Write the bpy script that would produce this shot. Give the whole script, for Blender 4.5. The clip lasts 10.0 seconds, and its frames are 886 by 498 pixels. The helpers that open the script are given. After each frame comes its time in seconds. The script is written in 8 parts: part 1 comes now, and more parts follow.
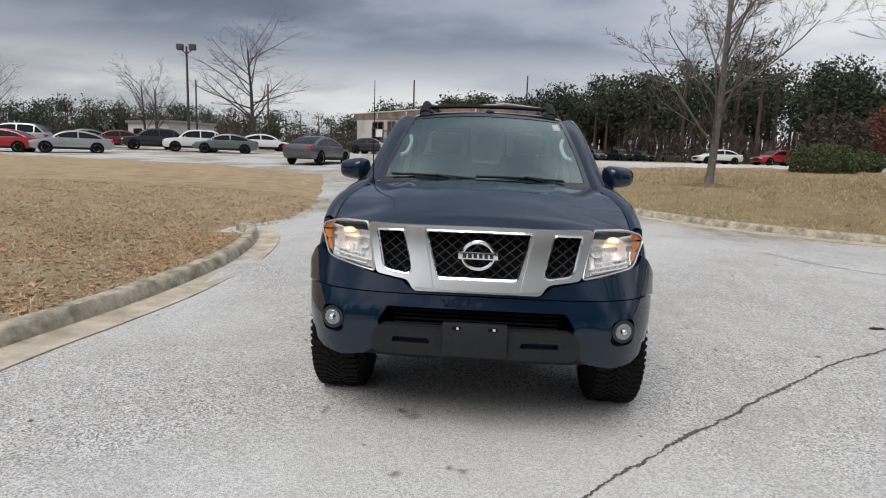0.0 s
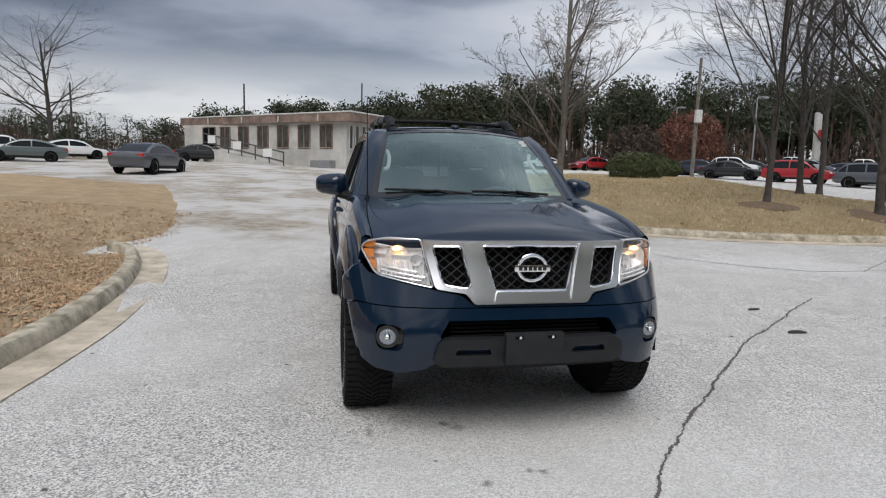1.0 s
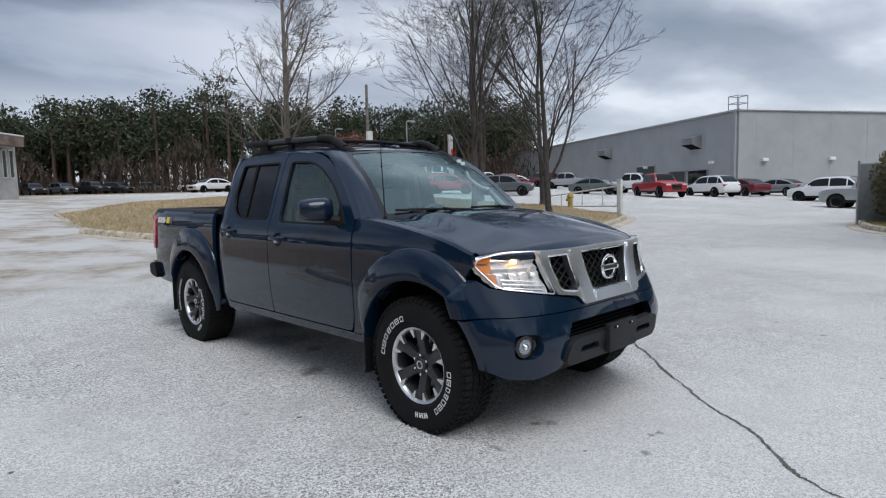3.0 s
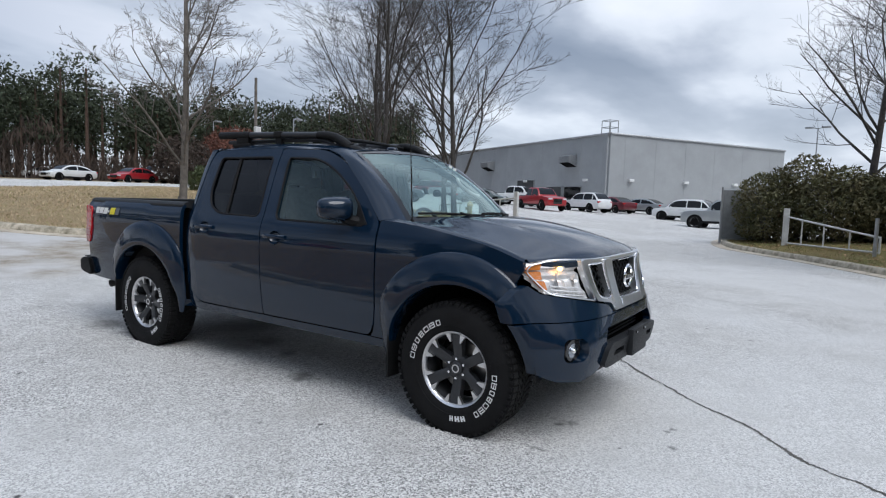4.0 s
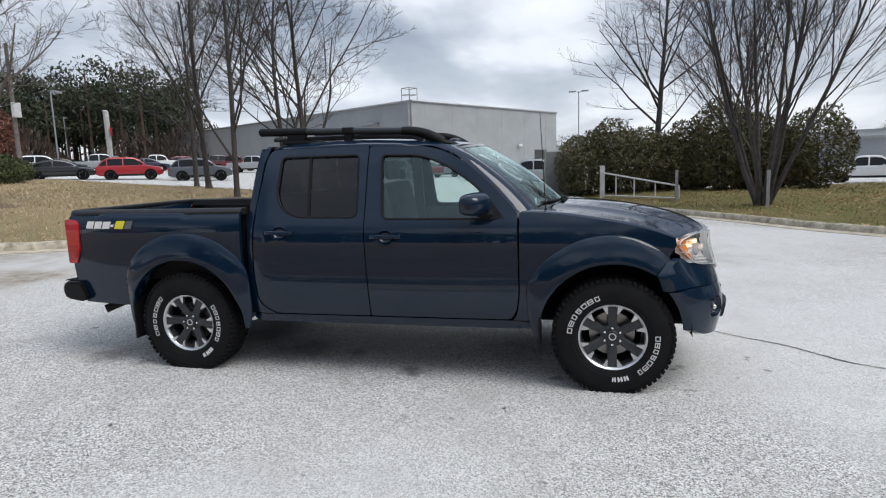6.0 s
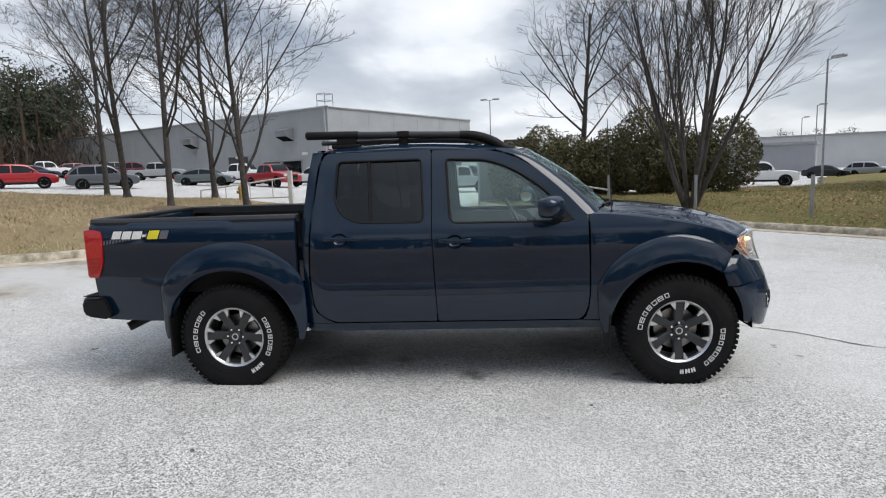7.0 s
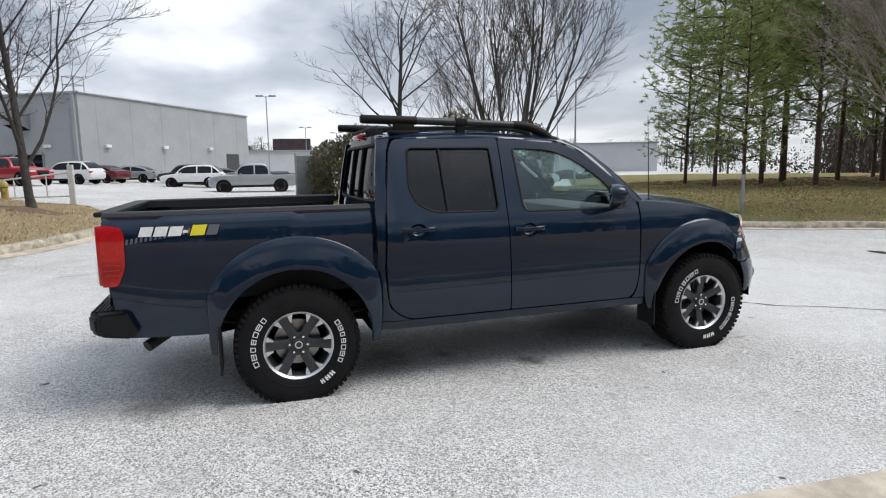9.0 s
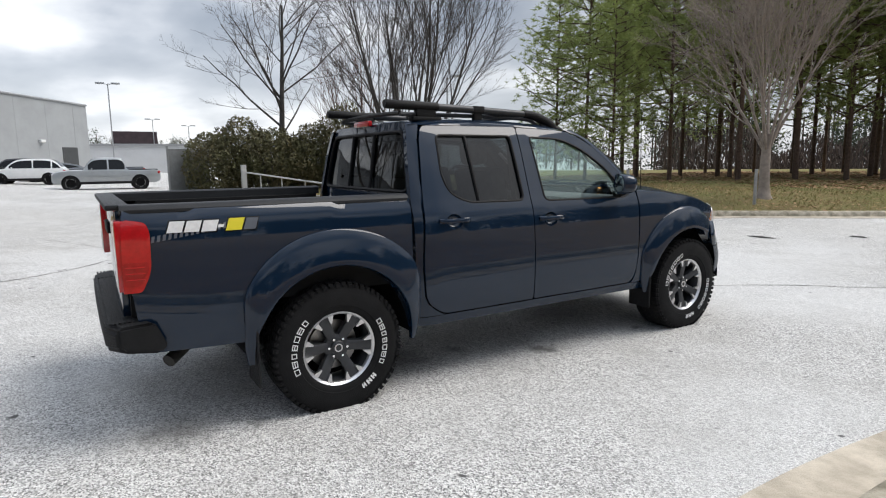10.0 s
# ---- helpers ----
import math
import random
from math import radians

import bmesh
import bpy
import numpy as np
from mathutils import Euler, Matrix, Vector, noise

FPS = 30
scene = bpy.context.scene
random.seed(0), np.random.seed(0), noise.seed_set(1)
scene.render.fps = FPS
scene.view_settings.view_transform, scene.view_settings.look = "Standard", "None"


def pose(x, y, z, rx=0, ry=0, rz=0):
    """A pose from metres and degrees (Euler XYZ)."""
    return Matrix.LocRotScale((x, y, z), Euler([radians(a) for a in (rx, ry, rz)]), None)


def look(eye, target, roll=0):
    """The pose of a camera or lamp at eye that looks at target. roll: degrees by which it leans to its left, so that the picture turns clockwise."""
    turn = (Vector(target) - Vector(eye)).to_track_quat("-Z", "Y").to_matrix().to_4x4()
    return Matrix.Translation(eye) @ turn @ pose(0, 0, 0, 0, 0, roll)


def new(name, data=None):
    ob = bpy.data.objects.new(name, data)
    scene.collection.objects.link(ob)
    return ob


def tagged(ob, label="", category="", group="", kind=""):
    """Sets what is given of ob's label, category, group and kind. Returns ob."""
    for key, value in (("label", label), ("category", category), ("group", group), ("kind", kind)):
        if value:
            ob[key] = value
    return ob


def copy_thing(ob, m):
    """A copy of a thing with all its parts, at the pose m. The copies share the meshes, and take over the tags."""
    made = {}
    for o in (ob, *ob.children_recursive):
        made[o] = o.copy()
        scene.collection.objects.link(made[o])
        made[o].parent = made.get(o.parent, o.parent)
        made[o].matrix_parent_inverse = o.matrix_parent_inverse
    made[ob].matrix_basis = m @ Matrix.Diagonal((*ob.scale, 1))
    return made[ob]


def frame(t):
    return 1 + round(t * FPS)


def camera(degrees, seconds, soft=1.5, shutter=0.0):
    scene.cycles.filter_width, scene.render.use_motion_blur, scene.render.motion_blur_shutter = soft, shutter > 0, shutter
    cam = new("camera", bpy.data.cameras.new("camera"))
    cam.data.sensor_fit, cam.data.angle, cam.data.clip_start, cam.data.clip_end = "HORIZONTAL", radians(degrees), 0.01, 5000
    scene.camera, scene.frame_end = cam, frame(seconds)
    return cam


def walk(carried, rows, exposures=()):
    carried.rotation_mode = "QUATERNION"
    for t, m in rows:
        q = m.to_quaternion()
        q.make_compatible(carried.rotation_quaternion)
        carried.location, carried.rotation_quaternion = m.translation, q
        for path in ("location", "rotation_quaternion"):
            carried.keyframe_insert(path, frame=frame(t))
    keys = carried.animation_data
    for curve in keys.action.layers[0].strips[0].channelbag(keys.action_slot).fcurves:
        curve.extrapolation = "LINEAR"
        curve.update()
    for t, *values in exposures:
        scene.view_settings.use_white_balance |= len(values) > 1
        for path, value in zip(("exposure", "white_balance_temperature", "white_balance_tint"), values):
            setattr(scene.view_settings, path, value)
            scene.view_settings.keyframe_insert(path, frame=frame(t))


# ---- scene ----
cam = camera(73.7, 10.0, 1.15)
PATH = [
    (0, (0.036, -3.483, 1.351), (-0.109, -1.511, 1.056), 1.9),
    (0.5, (-0.499, -3.541, 1.36), (-0.362, -1.566, 1.079), 1.5),
    (1, (-1.056, -3.501, 1.38), (-0.642, -1.561, 1.122), 1.5),
    (1.5, (-1.62, -3.38, 1.39), (-0.904, -1.527, 1.154), 1.7),
    (1.8, (-1.949, -3.244, 1.38), (-1.064, -1.464, 1.158), 2.3),
    (2, (-2.162, -3.13, 1.373), (-1.184, -1.4, 1.147), 0.8),
    (2.5, (-2.672, -2.837, 1.352), (-1.48, -1.245, 1.14), -0.5),
    (2.7, (-2.869, -2.711, 1.367), (-1.59, -1.185, 1.175), -1.0),
    (3.8, (-3.596, -1.892, 1.351), (-1.973, -0.74, 1.153), 1.1),
    (4, (-3.732, -1.776, 1.359), (-2.068, -0.678, 1.188), 1.8),
    (4.5, (-4.047, -1.31, 1.42), (-2.282, -0.39, 1.223), 1.4),
    (5, (-4.341, -0.812, 1.464), (-2.469, -0.129, 1.285), 0.2),
    (5.5, (-4.632, -0.327, 1.504), (-2.715, 0.194, 1.275), -1.3),
    (5.7, (-4.722, -0.117, 1.527), (-2.802, 0.383, 1.272), -1.6),
    (6.8, (-4.983, 1.115, 1.535), (-3.013, 1.331, 1.261), -1.8),
    (7, (-5.0, 1.338, 1.545), (-3.023, 1.482, 1.28), -1.9),
    (7.5, (-5.009, 1.897, 1.537), (-3.028, 1.863, 1.265), -1.2),
    (8, (-4.942, 2.42, 1.52), (-2.975, 2.194, 1.234), -1.2),
    (8.2, (-4.907, 2.638, 1.517), (-2.947, 2.354, 1.238), -1.3),
    (8.5, (-4.833, 2.948, 1.513), (-2.896, 2.54, 1.226), -1.1),
    (9, (-4.67, 3.474, 1.506), (-2.792, 2.849, 1.226), -0.9),
    (9.5, (-4.421, 3.974, 1.495), (-2.622, 3.154, 1.194), -1.6),
    (10, (-4.063, 4.448, 1.464), (-2.382, 3.405, 1.167), -0.6),
]
walk(cam, [(t, look(eye, target, roll)) for t, eye, target, roll in PATH],
     [(0.0, 0.20, 6780, 11), (2.0, 0.13, 6430, 11), (4.5, 0.26, 6080, 10), (5.5, 0.34, 6250, 10), (7.5, 0.44, 6570, 10), (9.0, 0.52, 6520, 10), (10.0, 0.58, 6640, 10)])

# ---- light ----
world = bpy.data.worlds.new("overcast_sky")
scene.world = world
world.use_nodes = True
SUN_EL, SUN_AZ = 55.0, 200.0


def build_sky():
    nt = world.node_tree
    nt.nodes.clear()
    N = nt.nodes.new
    L = nt.links.new
    out = N("ShaderNodeOutputWorld")
    bg = N("ShaderNodeBackground")
    tc = N("ShaderNodeTexCoord")
    sky = N("ShaderNodeTexSky")
    sky.sky_type = "NISHITA"
    sky.sun_disc = False
    sky.sun_elevation = radians(SUN_EL)
    sky.sun_rotation = radians(SUN_AZ)
    skyk = N("ShaderNodeVectorMath")
    skyk.operation = "SCALE"
    skyk.inputs["Scale"].default_value = 0.11
    L(sky.outputs[0], skyk.inputs[0])
    # flat cloud deck: direction divided by its height
    sep = N("ShaderNodeSeparateXYZ")
    L(tc.outputs["Generated"], sep.inputs[0])
    zc = N("ShaderNodeMath")
    zc.operation = "MAXIMUM"
    zc.inputs[1].default_value = 0.0
    L(sep.outputs["Z"], zc.inputs[0])
    za = N("ShaderNodeMath")
    za.operation = "ADD"
    za.inputs[1].default_value = 0.16
    L(zc.outputs[0], za.inputs[0])
    deck = N("ShaderNodeVectorMath")
    deck.operation = "DIVIDE"
    comb = N("ShaderNodeCombineXYZ")
    for k in range(3):
        L(za.outputs[0], comb.inputs[k])
    L(tc.outputs["Generated"], deck.inputs[0])
    L(comb.outputs[0], deck.inputs[1])
    mp = N("ShaderNodeMapping")
    mp.inputs["Scale"].default_value = (0.75, 1.0, 0.35)
    mp.inputs["Location"].default_value = (3.1, 1.7, 0.0)
    L(deck.outputs[0], mp.inputs[0])
    n1 = N("ShaderNodeTexNoise")
    n1.inputs["Scale"].default_value = 1.35
    n1.inputs["Detail"].default_value = 9
    n1.inputs["Roughness"].default_value = 0.47
    n1.inputs["Distortion"].default_value = 0.1
    L(mp.outputs[0], n1.inputs["Vector"])
    ramp = N("ShaderNodeValToRGB")
    e = ramp.color_ramp.elements
    e[0].position, e[0].color = 0.34, (0.27, 0.31, 0.375, 1)
    e[1].position, e[1].color = 0.68, (0.89, 0.90, 0.93, 1)
    for p, c in ((0.44, (0.38, 0.42, 0.485, 1)), (0.51, (0.54, 0.575, 0.635, 1)), (0.585, (0.76, 0.79, 0.83, 1))):
        m = e.new(p)
        m.color = c
    L(n1.outputs["Fac"], ramp.inputs[0])
    # brighter band low over the horizon
    hz = N("ShaderNodeMapRange")
    hz.inputs["From Min"].default_value = 0.0
    hz.inputs["From Max"].default_value = 0.24
    hz.inputs["To Min"].default_value = 0.6
    hz.inputs["To Max"].default_value = 0.0
    L(zc.outputs[0], hz.inputs["Value"])
    mixh = N("ShaderNodeMix")
    mixh.data_type = "RGBA"
    L(hz.outputs[0], mixh.inputs["Factor"])
    L(ramp.outputs[0], mixh.inputs["A"])
    mixh.inputs["B"].default_value = (0.82, 0.85, 0.90, 1)
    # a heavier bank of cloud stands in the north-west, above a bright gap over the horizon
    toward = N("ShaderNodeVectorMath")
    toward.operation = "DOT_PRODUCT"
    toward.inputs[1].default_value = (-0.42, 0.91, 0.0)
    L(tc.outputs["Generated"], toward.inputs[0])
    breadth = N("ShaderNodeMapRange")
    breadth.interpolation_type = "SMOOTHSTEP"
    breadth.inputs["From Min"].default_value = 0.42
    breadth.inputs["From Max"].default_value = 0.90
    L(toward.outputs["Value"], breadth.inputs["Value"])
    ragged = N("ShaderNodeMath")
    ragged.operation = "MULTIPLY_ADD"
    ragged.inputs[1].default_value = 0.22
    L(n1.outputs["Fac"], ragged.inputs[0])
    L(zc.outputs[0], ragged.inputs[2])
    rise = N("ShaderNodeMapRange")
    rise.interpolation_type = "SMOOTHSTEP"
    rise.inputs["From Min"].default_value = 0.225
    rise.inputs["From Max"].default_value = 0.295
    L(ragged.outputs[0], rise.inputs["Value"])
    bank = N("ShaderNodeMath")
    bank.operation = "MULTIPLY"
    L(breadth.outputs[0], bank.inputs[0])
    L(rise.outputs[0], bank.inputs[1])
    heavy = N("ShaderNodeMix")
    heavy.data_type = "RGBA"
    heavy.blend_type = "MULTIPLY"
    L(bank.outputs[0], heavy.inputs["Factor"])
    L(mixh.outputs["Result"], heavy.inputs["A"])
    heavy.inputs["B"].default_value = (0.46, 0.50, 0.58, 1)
    mix = N("ShaderNodeMix")
    mix.data_type = "RGBA"
    mix.inputs["Factor"].default_value = 0.88
    L(skyk.outputs[0], mix.inputs["A"])
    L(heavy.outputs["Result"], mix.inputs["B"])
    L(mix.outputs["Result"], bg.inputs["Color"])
    # an overcast sky is about three times as bright overhead as at the horizon
    zen = N("ShaderNodeMapRange")
    zen.interpolation_type = "SMOOTHSTEP"
    zen.inputs["From Min"].default_value = 0.22
    zen.inputs["From Max"].default_value = 0.9
    zen.inputs["To Min"].default_value = 1.0
    zen.inputs["To Max"].default_value = 2.1
    L(zc.outputs[0], zen.inputs["Value"])
    # the deck is thinner in the east
    thin = N("ShaderNodeVectorMath")
    thin.operation = "DOT_PRODUCT"
    thin.inputs[1].default_value = (0.82, 0.57, 0.0)
    L(tc.outputs["Generated"], thin.inputs[0])
    east = N("ShaderNodeMapRange")
    east.interpolation_type = "SMOOTHSTEP"
    east.inputs["From Min"].default_value = 0.0
    east.inputs["From Max"].default_value = 0.95
    east.inputs["To Min"].default_value = 0.72
    east.inputs["To Max"].default_value = 0.95
    L(thin.outputs["Value"], east.inputs["Value"])
    both = N("ShaderNodeMath")
    both.operation = "MULTIPLY"
    L(zen.outputs[0], both.inputs[0])
    L(east.outputs[0], both.inputs[1])
    L(both.outputs[0], bg.inputs["Strength"])
    L(bg.outputs[0], out.inputs[0])


build_sky()
sun_data = bpy.data.lights.new("sun", "SUN")
sun_data.energy = 1.8
sun_data.angle = radians(40)
sun_data.color = (1.0, 0.965, 0.92)
sun = new("sun", sun_data)
sun.matrix_world = pose(0, 0, 30, 90 - SUN_EL, 0, 180 - SUN_AZ)


# ---- materials ----
def mat(name, col, rough=0.6, metal=0.0, var=0.0, scale=8.0, bump=0.0, bscale=60.0, spec=0.5, col2=None, coat=0.0, island=False, rvar=0.0):
    """A procedural surface: base colour with large and fine variation and a fine relief."""
    m = bpy.data.materials.new(name)
    m.use_nodes = True
    nt = m.node_tree
    N = nt.nodes.new
    L = nt.links.new
    b = nt.nodes["Principled BSDF"]
    b.inputs["Base Color"].default_value = (*col, 1)
    b.inputs["Roughness"].default_value = rough
    b.inputs["Metallic"].default_value = metal
    b.inputs["Specular IOR Level"].default_value = spec
    b.inputs["Coat Weight"].default_value = coat
    b.inputs["Coat Roughness"].default_value = 0.03
    tc = N("ShaderNodeTexCoord")
    if var or col2:
        c2 = col2 or tuple(max(0.0, c * (1 - var)) for c in col)
        n = N("ShaderNodeTexNoise")
        n.inputs["Scale"].default_value = scale
        n.inputs["Detail"].default_value = 6
        n.inputs["Roughness"].default_value = 0.65
        L(tc.outputs["Object"], n.inputs["Vector"])
        r = N("ShaderNodeMapRange")
        r.inputs["From Min"].default_value = 0.35
        r.inputs["From Max"].default_value = 0.65
        L(n.outputs["Fac"], r.inputs["Value"])
        mx = N("ShaderNodeMix")
        mx.data_type = "RGBA"
        mx.inputs["A"].default_value = (*col, 1)
        mx.inputs["B"].default_value = (*c2, 1)
        L(r.outputs[0], mx.inputs["Factor"])
        last = mx.outputs["Result"]
        if island:
            g = N("ShaderNodeNewGeometry")
            hv = N("ShaderNodeHueSaturation")
            mr = N("ShaderNodeMapRange")
            mr.inputs["To Min"].default_value = 0.65
            mr.inputs["To Max"].default_value = 1.35
            L(g.outputs["Random Per Island"], mr.inputs["Value"])
            L(mr.outputs[0], hv.inputs["Value"])
            L(last, hv.inputs["Color"])
            last = hv.outputs[0]
        L(last, b.inputs["Base Color"])
        if rvar:
            rr = N("ShaderNodeMapRange")
            rr.inputs["To Min"].default_value = max(0, rough - rvar)
            rr.inputs["To Max"].default_value = min(1, rough + rvar)
            L(n.outputs["Fac"], rr.inputs["Value"])
            L(rr.outputs[0], b.inputs["Roughness"])
    if bump:
        nb = N("ShaderNodeTexNoise")
        nb.inputs["Scale"].default_value = bscale
        nb.inputs["Detail"].default_value = 4
        L(tc.outputs["Object"], nb.inputs["Vector"])
        bp = N("ShaderNodeBump")
        bp.inputs["Strength"].default_value = bump
        bp.inputs["Distance"].default_value = 0.01
        L(nb.outputs["Fac"], bp.inputs["Height"])
        L(bp.outputs[0], b.inputs["Normal"])
    return m


def road_material():
    """Pale worn pavement with exposed aggregate, turning to gravel and dirt up the track."""
    m = bpy.data.materials.new("worn_pavement")
    m.use_nodes = True
    nt = m.node_tree
    N = nt.nodes.new
    L = nt.links.new
    b = nt.nodes["Principled BSDF"]
    b.inputs["Roughness"].default_value = 0.85
    b.inputs["Specular IOR Level"].default_value = 0.3
    tc = N("ShaderNodeTexCoord")
    P = tc.outputs["Object"]

    def noise_tex(scale, detail=5, rough=0.6):
        n = N("ShaderNodeTexNoise")
        n.inputs["Scale"].default_value = scale
        n.inputs["Detail"].default_value = detail
        n.inputs["Roughness"].default_value = rough
        L(P, n.inputs["Vector"])
        return n.outputs["Fac"]

    def remap(v, a, c, lo=0.0, hi=1.0):
        r = N("ShaderNodeMapRange")
        r.inputs["From Min"].default_value, r.inputs["From Max"].default_value = a, c
        r.inputs["To Min"].default_value, r.inputs["To Max"].default_value = lo, hi
        L(v, r.inputs["Value"])
        return r.outputs[0]

    def mix(f, a, c, mode="MIX"):
        x = N("ShaderNodeMix")
        x.data_type = "RGBA"
        x.blend_type = mode
        if isinstance(f, float):
            x.inputs["Factor"].default_value = f
        else:
            L(f, x.inputs["Factor"])
        for v, k in ((a, "A"), (c, "B")):
            if isinstance(v, tuple):
                x.inputs[k].default_value = (*v, 1)
            else:
                L(v, x.inputs[k])
        return x.outputs["Result"]

    vor = N("ShaderNodeTexVoronoi")
    vor.inputs["Scale"].default_value = 138
    L(P, vor.inputs["Vector"])
    stones = N("ShaderNodeSeparateColor")
    L(vor.outputs["Color"], stones.inputs[0])
    agg = mix(remap(stones.outputs[0], 0.05, 0.8), (0.10, 0.098, 0.094), (0.80, 0.79, 0.765))
    vor2 = N("ShaderNodeTexVoronoi")
    vor2.inputs["Scale"].default_value = 62
    L(P, vor2.inputs["Vector"])
    st2 = N("ShaderNodeSeparateColor")
    L(vor2.outputs["Color"], st2.inputs[0])
    agg = mix(remap(st2.outputs[1], 0.84, 0.97, 0.0, 0.5), agg, (0.20, 0.19, 0.175))
    agg = mix(remap(st2.outputs[2], 0.84, 0.97, 0.0, 0.4), agg, (0.78, 0.765, 0.73))
    agg = mix(remap(noise_tex(0.45, 4), 0.36, 0.66, 0.0, 0.45), agg, (0.58, 0.57, 0.545))
    agg = mix(remap(noise_tex(1.9, 6, 0.7), 0.46, 0.75, 0.0, 0.5), agg, (0.31, 0.30, 0.28))
    agg = mix(remap(noise_tex(0.17, 3, 0.5), 0.50, 0.60, 0.0, 0.42), agg, (0.68, 0.68, 0.67))
    spots = remap(noise_tex(6.5, 2, 0.5), 0.735, 0.77)
    agg = mix(spots, agg, (0.10, 0.098, 0.095))
    # old oil stains under and behind the truck
    warp = N("ShaderNodeTexNoise")
    warp.inputs["Scale"].default_value = 7.0
    warp.inputs["Detail"].default_value = 5
    L(P, warp.inputs["Vector"])
    wv = N("ShaderNodeVectorMath")
    wv.operation = "MULTIPLY_ADD"
    wv.inputs[1].default_value = (0.30, 0.30, 0.0)
    L(warp.outputs["Color"], wv.inputs[0])
    L(P, wv.inputs[2])
    for sx, sy, r, a in ((-0.74, 4.07, 0.20, 0.55), (-0.85, 3.67, 0.08, 0.6), (-0.70, 1.45, 0.10, 0.75), (-0.32, 2.55, 0.30, 0.55), (-0.33, 2.02, 0.10, 0.5), (-1.52, 1.0, 0.03, 0.5), (-0.70, 0.40, 0.06, 0.6), (-0.35, -1.13, 0.04, 0.7), (-0.34, -0.48, 0.05, 0.7), (-0.07, -1.03, 0.03, 0.7), (-0.78, -0.49, 0.04, 0.6), (0.1, 0.6, 0.4, 0.45), (0.05, 3.1, 0.3, 0.5), (-1.49, 1.25, 0.03, 0.5)):
        dn = N("ShaderNodeVectorMath")
        dn.operation = "DISTANCE"
        dn.inputs[1].default_value = (sx + 0.15, sy + 0.15, 0.0)
        L(wv.outputs[0], dn.inputs[0])
        agg = mix(remap(dn.outputs["Value"], r * 0.35, r * 1.3, a, 0.0), agg, (0.085, 0.083, 0.08))
    # gravel and dried mud beyond the end of the paving
    gravel = mix(remap(noise_tex(3.2, 8, 0.75), 0.4, 0.62), (0.43, 0.395, 0.345), (0.25, 0.215, 0.165))
    gravel = mix(remap(noise_tex(0.5, 4), 0.42, 0.58, 0, 0.85), gravel, (0.56, 0.555, 0.545))
    sep = N("ShaderNodeSeparateXYZ")
    L(P, sep.inputs[0])
    wob = N("ShaderNodeMath")
    wob.operation = "MULTIPLY_ADD"
    wob.inputs[1].default_value = 1.6
    L(noise_tex(0.9, 5), wob.inputs[0])
    L(sep.outputs["Y"], wob.inputs[2])
    edge = remap(wob.outputs[0], 7.6, 8.1)
    east = remap(sep.outputs["X"], 5.0, 9.0, 1.0, 0.0)
    far = N("ShaderNodeMath")
    far.operation = "MULTIPLY"
    L(edge, far.inputs[0])
    L(east, far.inputs[1])
    base = mix(far.outputs[0], agg, gravel)
    # brown winter grass far up the slope
    up = remap(wob.outputs[0], 44.0, 48.0)
    base = mix(up, base, (0.24, 0.19, 0.115))
    L(base, b.inputs["Base Color"])
    bp = N("ShaderNodeBump")
    bp.inputs["Strength"].default_value = 0.7
    bp.inputs["Distance"].default_value = 0.007
    L(vor.outputs["Distance"], bp.inputs["Height"])
    L(bp.outputs[0], b.inputs["Normal"])
    return m


def lawn_material(name, dry, green, bare, gfac):
    m = bpy.data.materials.new(name)
    m.use_nodes = True
    nt = m.node_tree
    N = nt.nodes.new
    L = nt.links.new
    b = nt.nodes["Principled BSDF"]
    b.inputs["Roughness"].default_value = 0.95
    b.inputs["Specular IOR Level"].default_value = 0.1
    tc = N("ShaderNodeTexCoord")
    last = None
    for sc, lo, hi, c in ((2.2, 0.4, 0.65, bare), (0.8, 0.5, 0.72, tuple(v * 0.6 for v in dry)), (0.33, 0.62 - gfac, 0.86 - gfac, green), (38.0, 0.42, 0.7, tuple(v * 0.45 for v in dry)), (140.0, 0.55, 0.7, tuple(min(1, v * 1.5) for v in dry))):
        n = N("ShaderNodeTexNoise")
        n.inputs["Scale"].default_value = sc
        n.inputs["Detail"].default_value = 7
        n.inputs["Roughness"].default_value = 0.7
        L(tc.outputs["Object"], n.inputs["Vector"])
        r = N("ShaderNodeMapRange")
        r.inputs["From Min"].default_value, r.inputs["From Max"].default_value = lo, hi
        r.inputs["To Max"].default_value = 0.8
        L(n.outputs["Fac"], r.inputs["Value"])
        x = N("ShaderNodeMix")
        x.data_type = "RGBA"
        L(r.outputs[0], x.inputs["Factor"])
        if last is None:
            x.inputs["A"].default_value = (*dry, 1)
        else:
            L(last, x.inputs["A"])
        x.inputs["B"].default_value = (*c, 1)
        last = x.outputs["Result"]
    L(last, b.inputs["Base Color"])
    bp = N("ShaderNodeBump")
    bp.inputs["Strength"].default_value = 0.9
    bp.inputs["Distance"].default_value = 0.03
    L(n.outputs["Fac"], bp.inputs["Height"])
    L(bp.outputs[0], b.inputs["Normal"])
    return m


